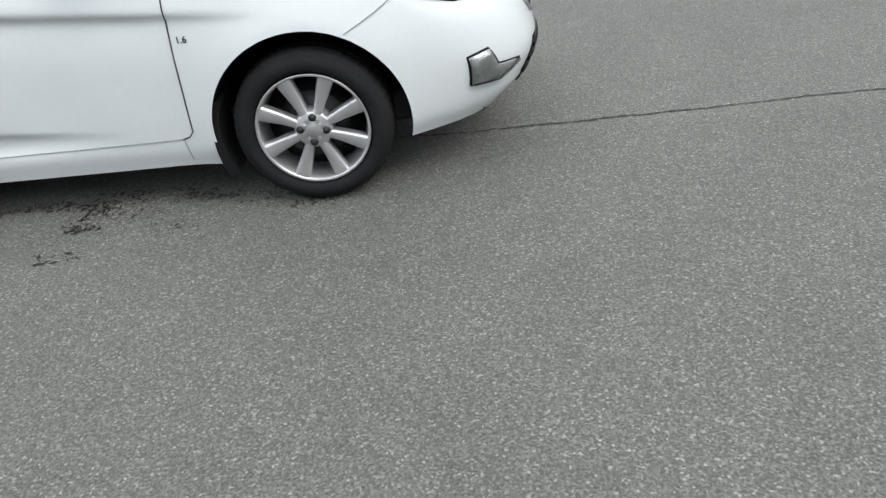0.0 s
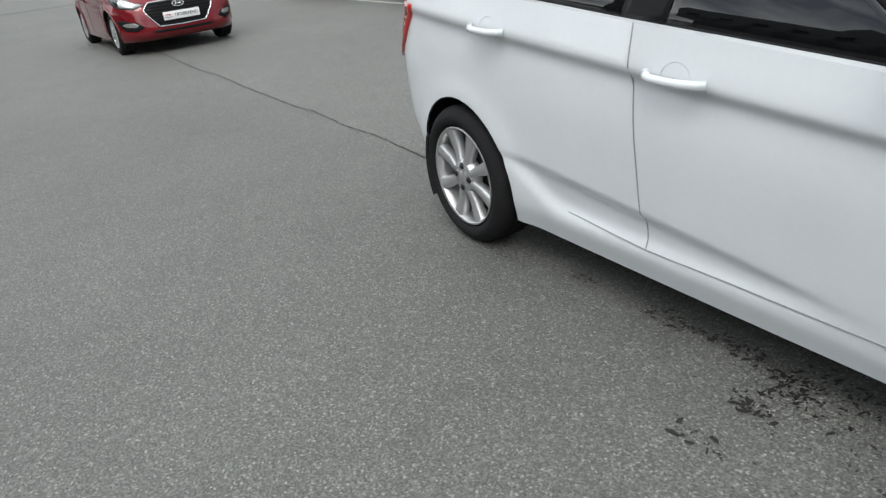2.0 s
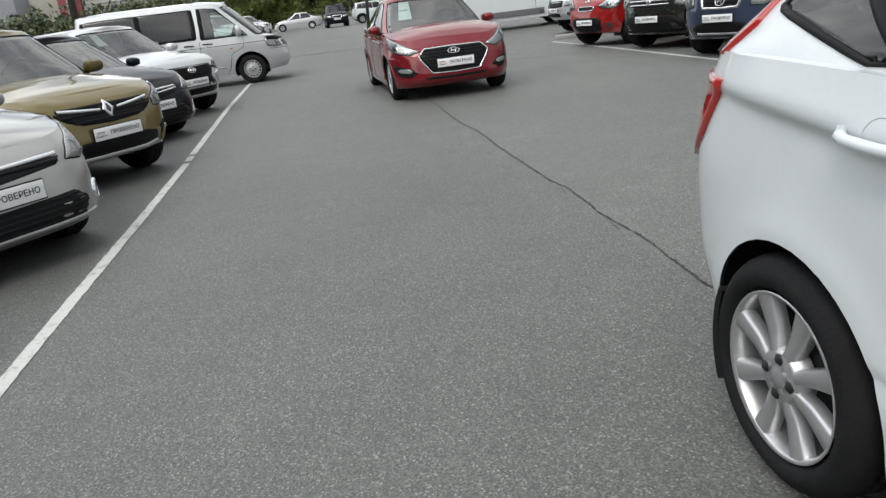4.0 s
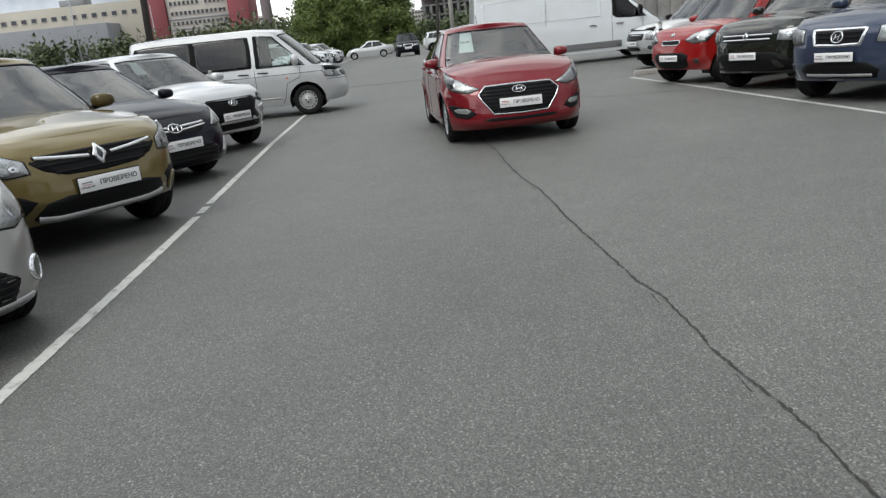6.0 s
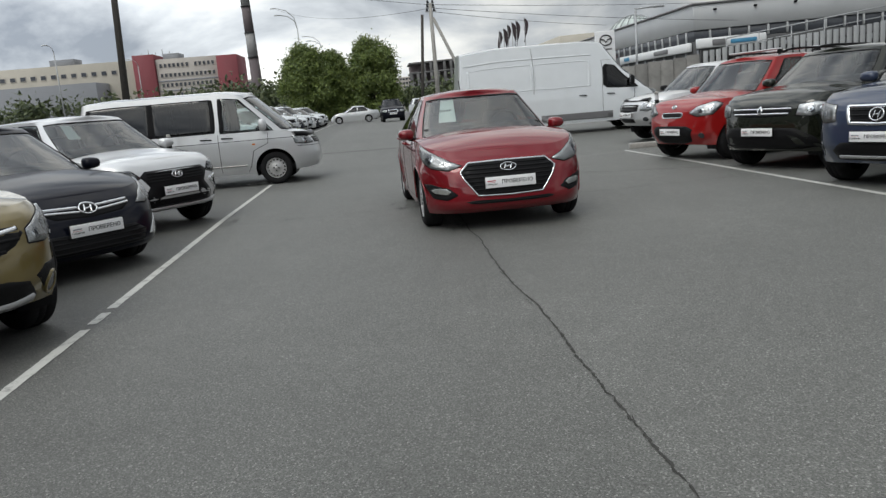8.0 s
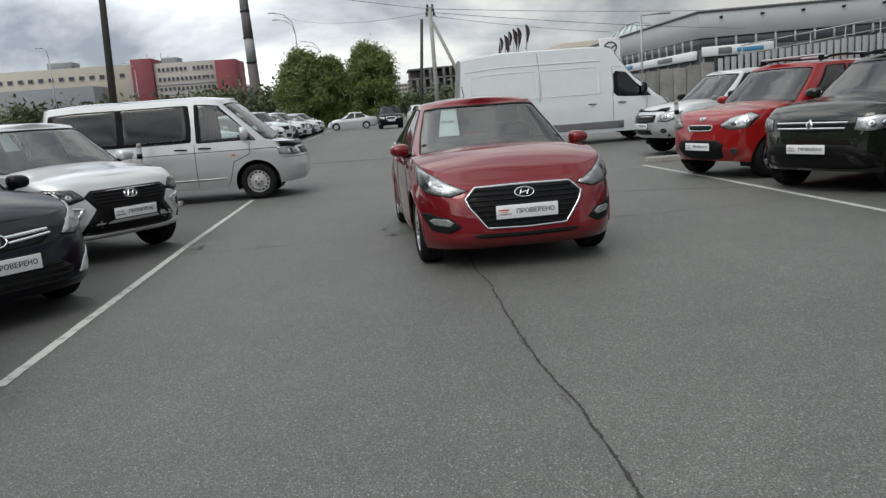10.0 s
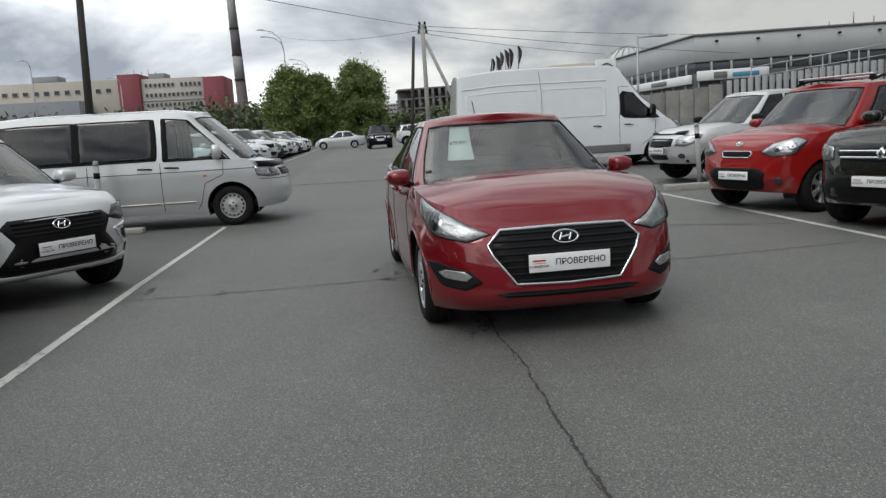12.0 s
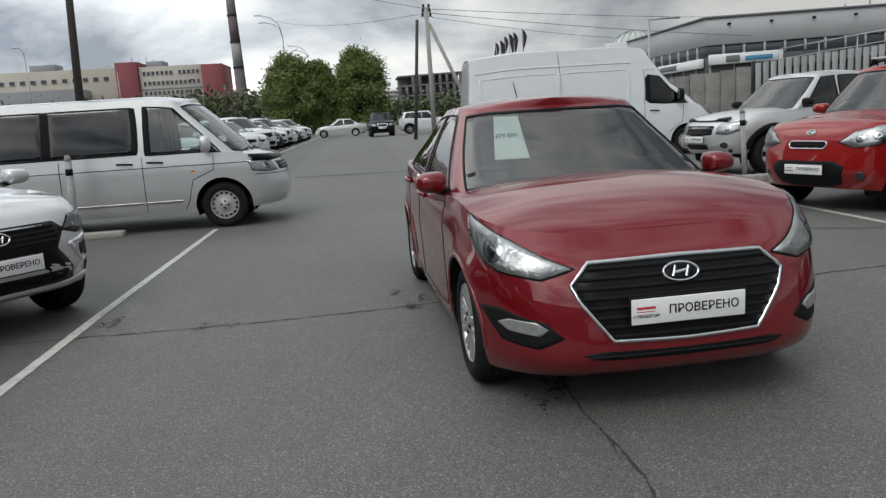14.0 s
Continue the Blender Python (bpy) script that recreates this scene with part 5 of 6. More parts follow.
for s in (1, -1):
    fl_ = grey.panel("fog_lamp", ellipse(s * 0.78, 0.37, 0.06, 0.055), M_LAMPDARK, off=0.012, seg=0.02, label="round fog lamp")
    e = ellipse(s * 0.78, 0.37, 0.068, 0.062)
    grey.strip("fog_ring", e + [e[0]], 0.016, M_CHROME, 0.018, parent=fl_, seg=0.02)
grey.strip("chin_trim", [(-0.7, 0.25), (0.7, 0.25)], 0.03, M_ALLOY, 0.012)
for s in (1, -1):
    grey.strip("chrome_bar", [(s * 0.09, 0.655), (s * 0.50, 0.668)], 0.022, M_CHROME, 0.016)
emblem(grey, 0.0, 0.635, 0.068, 0.092, kind="diamond")
grey.plate(0.0, 0.49, off=0.03, small=True)

# ---- the row on the other side ----
HR = -66.0
soul = crossover("hatchback_car", "bright red boxy hatchback with black bumper and roof bars", nosed(-17.62, 8.20, -72.5, 1.95), M_SOUL, W=0.89, wb=2.55, nose=1.95, tail=-2.05, roof=1.71, hood=1.09, lead=0.97, boxy=1.0, clad=False, n_nose=3.6, fl=0.95)
soul.wheels(WH_TWIN)
grille(soul, sym([(0.0, 0.820), (0.24, 0.820), (0.26, 0.780), (0.22, 0.740), (0.0, 0.740)]), 1, frame=M_CHROME, frame_w=0.014)
lamp(soul, [(0.40, 0.810), (0.58, 0.750), (0.84, 0.780), (1.0, 0.940), (0.84, 0.990), (0.54, 0.920)], [(0.62, 0.850, 0.055), (0.80, 0.880, 0.06)])
soul.panel("black_bumper", sym([(0.0, 0.60), (0.38, 0.60), (0.50, 0.54), (0.44, 0.34), (0.30, 0.30), (0.0, 0.29)]), M_PLASTIC, off=0.012, seg=0.05, label="black bumper centre")
for s in (1, -1):
    soul.panel("fog_lamp", ellipse(s * 0.66, 0.44, 0.05, 0.045), M_LAMPDARK, off=0.01, seg=0.02, label="round fog lamp")
roof_rails(soul, M_PLASTIC)
for x in (0.05, -0.85):
    bar = part("roof_bar", box((0.07, 1.2, 0.035), 0.014, (x, 0, 1.77)), M_ALLOY, soul.ob, "silver roof bar")
    for s in (1, -1):
        part("bar_foot", box((0.09, 0.05, 0.07), 0.012, (x, s * 0.58, 1.73)), M_PLASTIC, bar)
emblem(soul, 0.0, 0.9150, 0.055, 0.025)
soul.plate(0.0, 0.50, off=0.025, small=True)

duster = crossover("suv_car", "dark green metallic SUV with chrome grille bars", nosed(-15.13, 8.47, -67.0, 2.05), M_GREEN, W=0.90, wb=2.67, nose=2.05, tail=-2.2, roof=1.68, hood=1.13, lead=1.0, R=0.345, arch=0.40, boxy=0.6, fl=1.0)
duster.wheels(WH_DARK)
grille(duster, sym([(0.0, 0.910), (0.46, 0.890), (0.50, 0.840), (0.44, 0.770), (0.0, 0.750)]), 2, bar_mat=M_CHROME)
lamp(duster, [(0.54, 0.770), (0.74, 0.750), (0.96, 0.800), (1.02, 0.910), (0.80, 0.940), (0.56, 0.910)], [(0.72, 0.840, 0.055), (0.88, 0.850, 0.05)])
duster.panel("lower_bumper", sym([(0.0, 0.62), (0.55, 0.60), (0.80, 0.48), (0.90, 0.34), (0.60, 0.31), (0.0, 0.31)]), M_PLASTIC, off=0.006, seg=0.06, label="black lower bumper")
roof_rails(duster)
emblem(duster, 0.0, 0.840, 0.05, 0.07, kind="diamond")
duster.plate(0.0, 0.55, off=0.025, small=True)

terrano = crossover("suv_car", "slate blue SUV with a chrome-framed grille", nosed(-12.57, 8.43, HR, 2.05), M_BLUE, W=0.90, wb=2.67, nose=2.05, tail=-2.2, roof=1.68, hood=1.13, lead=1.0, R=0.345, arch=0.40, boxy=0.6, fl=1.0)
terrano.wheels(WH_DARK)
grille(terrano, sym([(0.0, 0.910), (0.36, 0.910), (0.30, 0.730), (0.0, 0.720)]), 3, frame=M_CHROME, frame_w=0.04)
lamp(terrano, [(0.48, 0.750), (0.66, 0.730), (0.94, 0.810), (0.98, 0.930), (0.70, 0.950), (0.50, 0.930)], [(0.70, 0.840, 0.06)])
terrano.panel("lower_bumper", sym([(0.0, 0.52), (0.40, 0.52), (0.55, 0.42), (0.50, 0.32), (0.0, 0.31)]), M_PLASTIC, off=0.006, seg=0.06, label="black lower bumper")
terrano.strip("skid_trim", [(-0.45, 0.36), (0.45, 0.36)], 0.03, M_ALLOY, 0.02)
for s in (1, -1):
    terrano.panel("fog_lamp", ellipse(s * 0.78, 0.46, 0.055, 0.05), M_LAMPDARK, off=0.012, seg=0.02, label="round fog lamp")
roof_rails(terrano)
emblem(terrano, 0.0, 0.820, 0.075, 0.065)
terrano.plate(0.0, 0.585, off=0.03, small=True)

pickup = Car("pickup_car", "silver double-cab pickup with black arch flares", "pickup", nosed(-22.25, 8.98, -80.0, 2.45), M_SILVER, W=0.89, wb=3.0, nose=2.45, tail=-2.6, R=0.37, arch=0.44,
             belt=[(-2.6, 1.12), (-1.4, 1.13), (0.0, 1.12), (1.2, 1.10), (1.9, 1.05), (2.25, 0.98), (2.45, 0.90)], bot=[(-2.6, 0.55), (-1.5, 0.42), (1.4, 0.40), (2.1, 0.40), (2.45, 0.42)],
             nose_in=[(0, 0.13), (0.15, 0.05), (0.3, 0.0), (0.55, 0.01), (0.8, 0.05), (0.92, 0.11), (1, 0.22)], tail_in=[(0, 0.05), (0.5, 0.0), (1, 0.0)], side=SIDE, n_tail=6,
             cabin=dict(base_front=1.25, base_rear=-1.05, roof_front=0.55, roof_rear=-0.75, base_w=0.84, roof_w=0.64, roof=[(-1.0, 1.70), (-0.2, 1.76), (0.6, 1.72)], rear_len=0.25))
pickup.body()
pickup.windows(SCREEN, side_glass(pickup, [[(0.84, 0.05), (0.12, 0.05), (0.10, 0.5), (0.08, 0.9), (0.36, 0.9), (0.58, 0.5)], [(0.04, 0.05), (-0.78, 0.05), (-0.74, 0.5), (-0.66, 0.9), (0.0, 0.9)]], M_TINT))
pickup.wheels(WH_SUV)
cladding(pickup, 0.10)
pickup.mirror(0.85, 1.22, M_PLASTIC)
pickup.seats()
grille(pickup, sym([(0.0, 0.92), (0.40, 0.92), (0.38, 0.74), (0.0, 0.72)]), 3)
grille(pickup, sym([(0.0, 0.58), (0.34, 0.58), (0.28, 0.48), (0.0, 0.48)]), 2)
pickup.strip("bonnet_guard", [(-0.62, 0.985), (0.62, 0.985)], 0.07, M_GRILLE, 0.04, label="smoked bonnet guard")
lamp(pickup, [(0.46, 0.76), (0.66, 0.74), (0.92, 0.82), (0.98, 0.95), (0.66, 0.95), (0.48, 0.92)], [(0.66, 0.85, 0.06)])
for s in (1, -1):
    pickup.panel("fog_lamp", ellipse(s * 0.62, 0.56, 0.07, 0.05), M_LAMPDARK, off=0.008, seg=0.02)
pickup.plate(0.0, 0.66, off=0.03, small=True)

# ---- vans ----
t5 = Car("passenger_van", "silver passenger van with dark side windows and steel wheels", "van", pose(-21.28, -0.52, -0.02, 0, 0, 90), M_SILVER, W=0.945, wb=3.0, nose=2.38, tail=-2.5, R=0.33, arch=0.40,
         belt=[(-2.5, 1.08), (0.0, 1.09), (1.2, 1.10), (1.6, 1.08), (2.05, 1.02), (2.38, 0.93)], bot=[(-2.5, 0.36), (-1.8, 0.26), (1.0, 0.25), (1.9, 0.27), (2.38, 0.30)],
         nose_in=[(0, 0.08), (0.2, 0.01), (0.4, 0.0), (0.6, 0.02), (0.8, 0.06), (1, 0.20)], tail_in=[(0, 0.05), (0.5, 0.0), (1, 0.03)], n_nose=2.9, n_tail=5.0,
         side=[(0, 0.94), (0.15, 0.975), (0.4, 1.0), (0.7, 1.0), (1, 0.975)],
         cabin=dict(base_front=1.90, base_rear=-2.44, roof_front=1.06, roof_rear=-2.25, base_w=0.915, roof_w=0.745, roof=[(-2.5, 1.90), (-1.5, 1.96), (0.4, 1.96), (1.0, 1.90)], rear_len=0.22, front_len=0.40, n_rear=4.5, edge_drop=0.06),
         hood_crown=0.05)
t5.body()
t5.windows(SCREEN, side_glass(t5, [[(1.58, 0.03), (0.50, 0.03), (0.50, 0.5), (0.50, 0.87), (0.88, 0.87), (1.26, 0.45)], [(0.32, 0.06), (-0.86, 0.06), (-0.86, 0.5), (-0.86, 0.86), (0.32, 0.86)],
                             [(-0.90, 0.06), (-2.1, 0.06), (-2.1, 0.5), (-2.08, 0.86), (-0.90, 0.86)]], None, M_TINT), rear=[(2.3, 0.1), (2.98, 0.1), (2.98, 0.9), (2.35, 0.9)])
t5.wheels(WH_STEEL, 0.05)
t5.seats()
t5.mirror(1.32, 1.22, M_SILVER, out=0.2, size=(0.1, 0.16, 0.24))
t5.seams([[(1.42, 1.05), (1.40, 0.85), (1.10, 0.72), (1.02, 0.42), (0.95, 0.30)], [(0.42, 1.08), (0.42, 0.30)], [(-0.72, 1.08), (-0.72, 0.30)], [(2.0, 0.93), (-2.3, 0.93)]], 0.012)
for s in (1, -1):
    t5.strip("side_moulding", [(s * t5.qs(0.93), 0.43), (s * t5.qs(0.44), 0.43)], 0.035, M_GREY, 0.010, label="bright side moulding")
    t5.strip("side_moulding", [(s * t5.qs(0.38), 0.43), (s * t5.qs(-0.95), 0.43)], 0.035, M_GREY, 0.010, label="bright side moulding")
    t5.panel("indicator", [(s * (t5.qs(1.14) + a), 0.83 + b) for a, b in ((0, 0), (0.06, 0), (0.06, 0.03), (0, 0.03))][::s], M_AMBER, off=0.004, seg=0.03)
    t5.strip("bumper_seam", [(s * t5.qs(1.98), 0.74), (s * 0.6, 0.73), (s * 0.02, 0.73)], 0.012, M_SEAL, 0.001)
t5.handle(0.60, 1.0, M_PLASTIC)
t5.handle(0.18, 1.0, M_PLASTIC)
lamp(t5, [(0.56, 0.78), (0.80, 0.77), (1.04, 0.80), (1.06, 0.95), (0.80, 0.94), (0.58, 0.90)], [(0.78, 0.85, 0.07)])
grille(t5, sym([(0.0, 0.90), (0.50, 0.90), (0.50, 0.78), (0.0, 0.76)]), 3)
t5.strip("bonnet_guard", [(-0.98, 0.985), (-0.6, 0.965), (0.6, 0.965), (0.98, 0.985)], 0.09, M_GRILLE, 0.04, label="black bonnet guard")
wipers(t5)

transit = Car("cargo_van", "white high-roof cargo van", "van", pose(-28.05, 9.1, ground_z(-28.05, 9.1), 0, 0, 90), M_WHITE, W=1.0, wb=3.75, nose=3.0, tail=-3.55, R=0.34, arch=0.41,
              belt=[(-3.55, 1.25), (0.7, 1.25), (1.6, 1.24), (2.1, 1.20), (2.6, 1.08), (3.0, 0.95)], bot=[(-3.55, 0.42), (-2.0, 0.32), (1.2, 0.30), (2.3, 0.30), (3.0, 0.32)],
              nose_in=[(0, 0.06), (0.2, 0.0), (0.4, 0.0), (0.6, 0.03), (0.8, 0.10), (1, 0.32)], tail_in=[(0, 0.03), (0.5, 0.0), (1, 0.02)], n_nose=2.8, n_tail=7.0, side=[(0, 0.95), (0.15, 0.98), (0.4, 1.0), (0.7, 1.0), (1, 0.98)],
              cabin=dict(base_front=2.42, base_rear=-3.52, roof_front=1.0, roof_rear=-3.40, base_w=0.975, roof_w=0.80, roof=[(-3.55, 2.58), (-2.0, 2.72), (0.2, 2.72), (0.9, 2.66), (1.5, 2.35)], rear_len=0.15, front_len=0.5, n_rear=7, edge_drop=0.07),
              hood_crown=0.05)
transit.body()
transit.windows(SCREEN, side_glass(transit, [[(1.92, 0.04), (1.5, 0.01), (0.98, 0.04), (0.90, 0.10), (0.90, 0.46), (0.98, 0.54), (1.20, 0.56), (1.36, 0.48), (1.66, 0.26)]], M_TINT))
transit.wheels(WH_STEEL, 0.05)
transit.mirror(1.65, 1.45, M_PLASTIC, out=0.22, size=(0.1, 0.18, 0.3))
transit.handle(1.05, 1.10, M_PLASTIC)
transit.handle(0.20, 1.10, M_PLASTIC)
transit.seams([[(0.8, 1.2), (0.8, 0.45)], [(1.8, 1.2), (1.75, 0.8), (1.4, 0.55)]], 0.012)
for s in (1, -1):
    p = [(s * transit.qs(1.1), 0.40), (s * transit.qs(1.1), 0.60), (s * transit.qs(-1.1), 0.60), (s * transit.qs(-1.1), 0.40)]
    transit.panel("side_guard", p if s < 0 else p[::-1], M_GREYPL, off=0.015, seg=0.1, label="grey side rubbing strip")
    lampz = [(0.6, 0.85), (0.9, 0.85), (1.12, 1.0), (1.2, 1.18), (0.9, 1.08), (0.65, 0.98)]
    for x0, x1, z0, z1 in ((0.42, -1.25, 0.45, 0.45), (-1.32, -3.2, 0.45, 0.45)):
        a = [(s * transit.tx(x, f), f) for x, f in ((x0, 0.10), (x1, 0.10), (x1, 0.62), (x0, 0.62))]
        transit.strip("panel_crease", a + [a[0]], 0.02, M_WHITE, 0.008, fn=transit.cab_at)
    a = [(s * transit.tx(x, f), f) for x, f in ((0.5, 0.74), (-3.3, 0.74))]
    transit.strip("panel_crease", a, 0.03, M_WHITE, 0.010, fn=transit.cab_at)
    a = [(s * transit.tx(x, f), f) for x, f in ((-1.28, 0.0), (-1.28, 0.95))]
    transit.strip("door_seam", a, 0.005, M_GAP, 0.008, fn=transit.cab_at, seg=0.02)
    a = [(s * transit.tx(x, f), f) for x, f in ((0.8, 0.0), (0.82, 0.62), (1.1, 0.66))]
    transit.strip("door_seam", a, 0.005, M_GAP, 0.008, fn=transit.cab_at, seg=0.02)
lamp(transit, lampz, [(0.9, 0.97, 0.07)])

# ---- the far row and far cars ----
far_hatch = crossover("hatchback_car", "white hatchback in a distant row of parked cars", nosed(-26.6, -1.05, HL, 2.0), M_WHITE, roof=1.52, hood=0.97, lead=0.82, K=16, seats=False, g=M_TINT, clad=False)
far_hatch.wheels(WH_TWIN)
grille(far_hatch, sym([(0.0, 0.74), (0.40, 0.72), (0.36, 0.62), (0.0, 0.60)]), 2)
grille(far_hatch, sym([(0.0, 0.44), (0.50, 0.43), (0.50, 0.32), (0.0, 0.31)]), 1)
lamp(far_hatch, [(0.50, 0.66), (0.66, 0.64), (0.90, 0.68), (1.02, 0.80), (0.88, 0.82), (0.60, 0.77)])
far_hatch.plate(0.0, 0.52, off=0.03, small=True)
far_suv = crossover("suv_car", "white SUV in a distant row of parked cars", nosed(-29.3, -1.08, HL, 2.05), M_WHITE, W=0.90, roof=1.66, hood=1.08, lead=0.94, R=0.345, arch=0.40, boxy=0.4, K=16, seats=False, g=M_TINT)
far_suv.wheels(WH_SUV)
grille(far_suv, sym([(0.0, 0.88), (0.38, 0.88), (0.34, 0.70), (0.0, 0.68)]), 3, frame=M_CHROME)
grille(far_suv, sym([(0.0, 0.52), (0.50, 0.50), (0.56, 0.34), (0.0, 0.33)]), 2)
lamp(far_suv, [(0.46, 0.74), (0.66, 0.72), (0.94, 0.76), (0.98, 0.88), (0.70, 0.90), (0.50, 0.88)])
far_suv.plate(0.0, 0.60, off=0.03, small=True)
far_dark = sedan("sedan_car", "dark grey sedan in a distant row of parked cars", nosed(-32.0, -1.1, HL), M_NAVY, None, K=16, seats=False, g=M_TINT)
far_dark.wheels(WH_RED)
grille(far_dark, sym([(0.0, 0.66), (0.40, 0.64), (0.36, 0.55), (0.0, 0.53)]), 2, frame=M_CHROME)
lamp(far_dark, [(0.50, 0.62), (0.66, 0.60), (0.90, 0.66), (1.04, 0.78), (0.88, 0.76), (0.60, 0.70)])
far_dark.plate(0.0, 0.48, off=0.03, small=True)
far_silver = sedan("sedan_car", "silver sedan in a distant row of parked cars", nosed(-34.7, -1.12, HL), M_SILVER, None, K=16, seats=False, g=M_TINT)
far_silver.wheels(WH_RED)
grille(far_silver, sym([(0.0, 0.66), (0.40, 0.64), (0.36, 0.55), (0.0, 0.53)]), 2)
lamp(far_silver, [(0.50, 0.62), (0.66, 0.60), (0.90, 0.66), (1.04, 0.78), (0.88, 0.76), (0.60, 0.70)])
far_silver.plate(0.0, 0.48, off=0.03, small=True)
for k, proto in enumerate((far_hatch, far_silver, far_suv, far_dark, far_hatch, far_suv, far_silver, far_dark, far_hatch, far_silver, far_suv, far_hatch)):
    copy_thing(proto.ob, nosed(-37.4 - 2.7 * k, -1.14 - 0.012 * k, HL, proto.nose))
for ob in list(scene.collection.objects):
    if ob.parent is None and "distant row" in str(ob.get("label", "")):
        ob["group"] = "distant row of parked cars"
lone = crossover("suv_car", "dark SUV parked across the far lane", nosed(-62.0, 4.35, 2, 2.05), M_NAVY, W=0.90, roof=1.72, hood=1.10, lead=0.94, R=0.345, arch=0.40, boxy=0.5, K=16, seats=False, g=M_TINT)
lone.wheels(WH_SUV)
grille(lone, sym([(0.0, 0.88), (0.38, 0.88), (0.32, 0.70), (0.0, 0.68)]), 2, frame=M_CHROME, frame_w=0.05)
lamp(lone, [(0.46, 0.74), (0.66, 0.72), (0.94, 0.76), (0.98, 0.88), (0.70, 0.90), (0.50, 0.88)])
lone.plate(0.0, 0.60, off=0.03, small=True)
tagged(copy_thing(far_silver.ob, pose(-72, 1.03, ground_z(-72, 1.03), 0, 0, -90)), "silver-white sedan parked across the far end of the lane")
tagged(copy_thing(far_suv.ob, pose(-66, 7.73, ground_z(-66, 7.73), 0, 0, 90)), "white SUV parked across the far end of the lane")

# ---- bollards and kerb islands ----
M_POST = surface("weathered_post", (0.36, 0.36, 0.37), 0.7, vary=0.3, scale=12)


def bollard(x, y, z0, top, label, h):
    ob = thing("bollard", label, "bollard", pose(x, y, z0))
    part("post", tube([(0, 0, -0.02), (top[0] - x, top[1] - y, h)], 0.045, 10), M_POST, ob)
    part("cap", tube([(top[0] - x, top[1] - y, h - 0.02), (top[0] - x, top[1] - y, h + 0.05)], 0.05, 10, 0.03), M_KERB, ob)
    part("band", tube([((top[0] - x) * 0.8, (top[1] - y) * 0.8, h * 0.8), ((top[0] - x) * 0.88, (top[1] - y) * 0.88, h * 0.88)], 0.048, 10), M_PLASTIC, ob, "dark band")


bollard(-20.0, -1.0, 0.0, (-20.0, -0.97), "grey weathered post on a low kerb", 1.12)
bollard(-21.3, 9.42, 0.0, (-21.3, 9.36), "grey weathered post on a kerb island", 1.15)


def kerb(x0, y0, x1, y1, w, h, label):
    """A row of separate kerb stones along a line."""
    ob = thing("kerb", label, "kerb", pose(x0, y0, 0, 0, 0, math.degrees(math.atan2(y1 - y0, x1 - x0))))
    length = math.dist((x0, y0), (x1, y1))
    n = max(1, round(length / 0.9))
    stone = None
    for i in range(n):
        if stone is None:
            bm = box((length / n - 0.012, w, h), 0.02, (0, 0, h / 2 - 0.01))
            stone = part("kerb_stone", bm, M_KERB, ob, matrix=pose((i + 0.5) * length / n, 0, 0))
        else:
            part("kerb_stone", stone.data, parent=ob, matrix=pose((i + 0.5) * length / n, 0, 0.004 * (i % 2), 0, 0.4 * (i % 3 - 1), 0.5 * (i % 2)))


kerb(-20.0, -5.0, -20.0, -0.35, 0.16, 0.10, "low weathered kerb at the lot's edge")
kerb(-21.0, 8.6, -21.0, 10.6, 0.16, 0.13, "weathered kerb of a small island")
kerb(-21.0, 10.6, -26.0, 11.6, 0.16, 0.13, "weathered kerb of a small island")

# ---- poles, lamps and wires ----
M_POLE = surface("pole_concrete", (0.34, 0.33, 0.31), 0.9, vary=0.2, scale=3)
M_WOODPOLE = surface("tarred_wood_pole", (0.055, 0.05, 0.045), 0.9, vary=0.3, scale=5)
M_GALV = surface("galvanised_steel", (0.36, 0.37, 0.38), 0.5, 0.6, vary=0.15)
M_WIRE = surface("wire_black", (0.02, 0.02, 0.02), 0.7)

dark_pole = thing("lamp_pole", "tall dark wooden pole", "pole", pose(-45, -9.75, 0))
part("shaft", tube([(0, 0, 0), (0, 0.55, 14)], 0.20, 12, 0.12), M_WOODPOLE, dark_pole)
util = thing("utility_pole", "concrete utility pole with a slanted brace and insulators", "pole", pose(-48.9, 6.77, 0))
part("shaft", tube([(0, 0, 0), (0, -0.05, 7.0)], 0.14, 10, 0.10), M_POLE, util)
part("brace", tube([(0, 2.75, 0), (0, 0.05, 6.2)], 0.11, 10, 0.09), M_POLE, util)
for k in range(3):
    arm = part("cross_arm", box((0.1, 0.62 - 0.1 * k, 0.07), 0.01, (0, -0.05, 6.55 + 0.22 * k)), M_GALV, util)
    for s in (1, -1):
        part("insulator", tube([(0, -0.05 + s * (0.2 - 0.03 * k), 6.57 + 0.22 * k), (0, -0.05 + s * (0.2 - 0.03 * k), 6.72 + 0.22 * k)], 0.07, 8, 0.05), M_PLASTIC, arm)
wood = thing("utility_pole", "dark wooden pole beside the concrete one", "pole", pose(-48.9, 5.72, 0))
part("shaft", tube([(0, 0, 0), (0, 0.5, 6.4)], 0.10, 10, 0.08), M_WOODPOLE, wood)


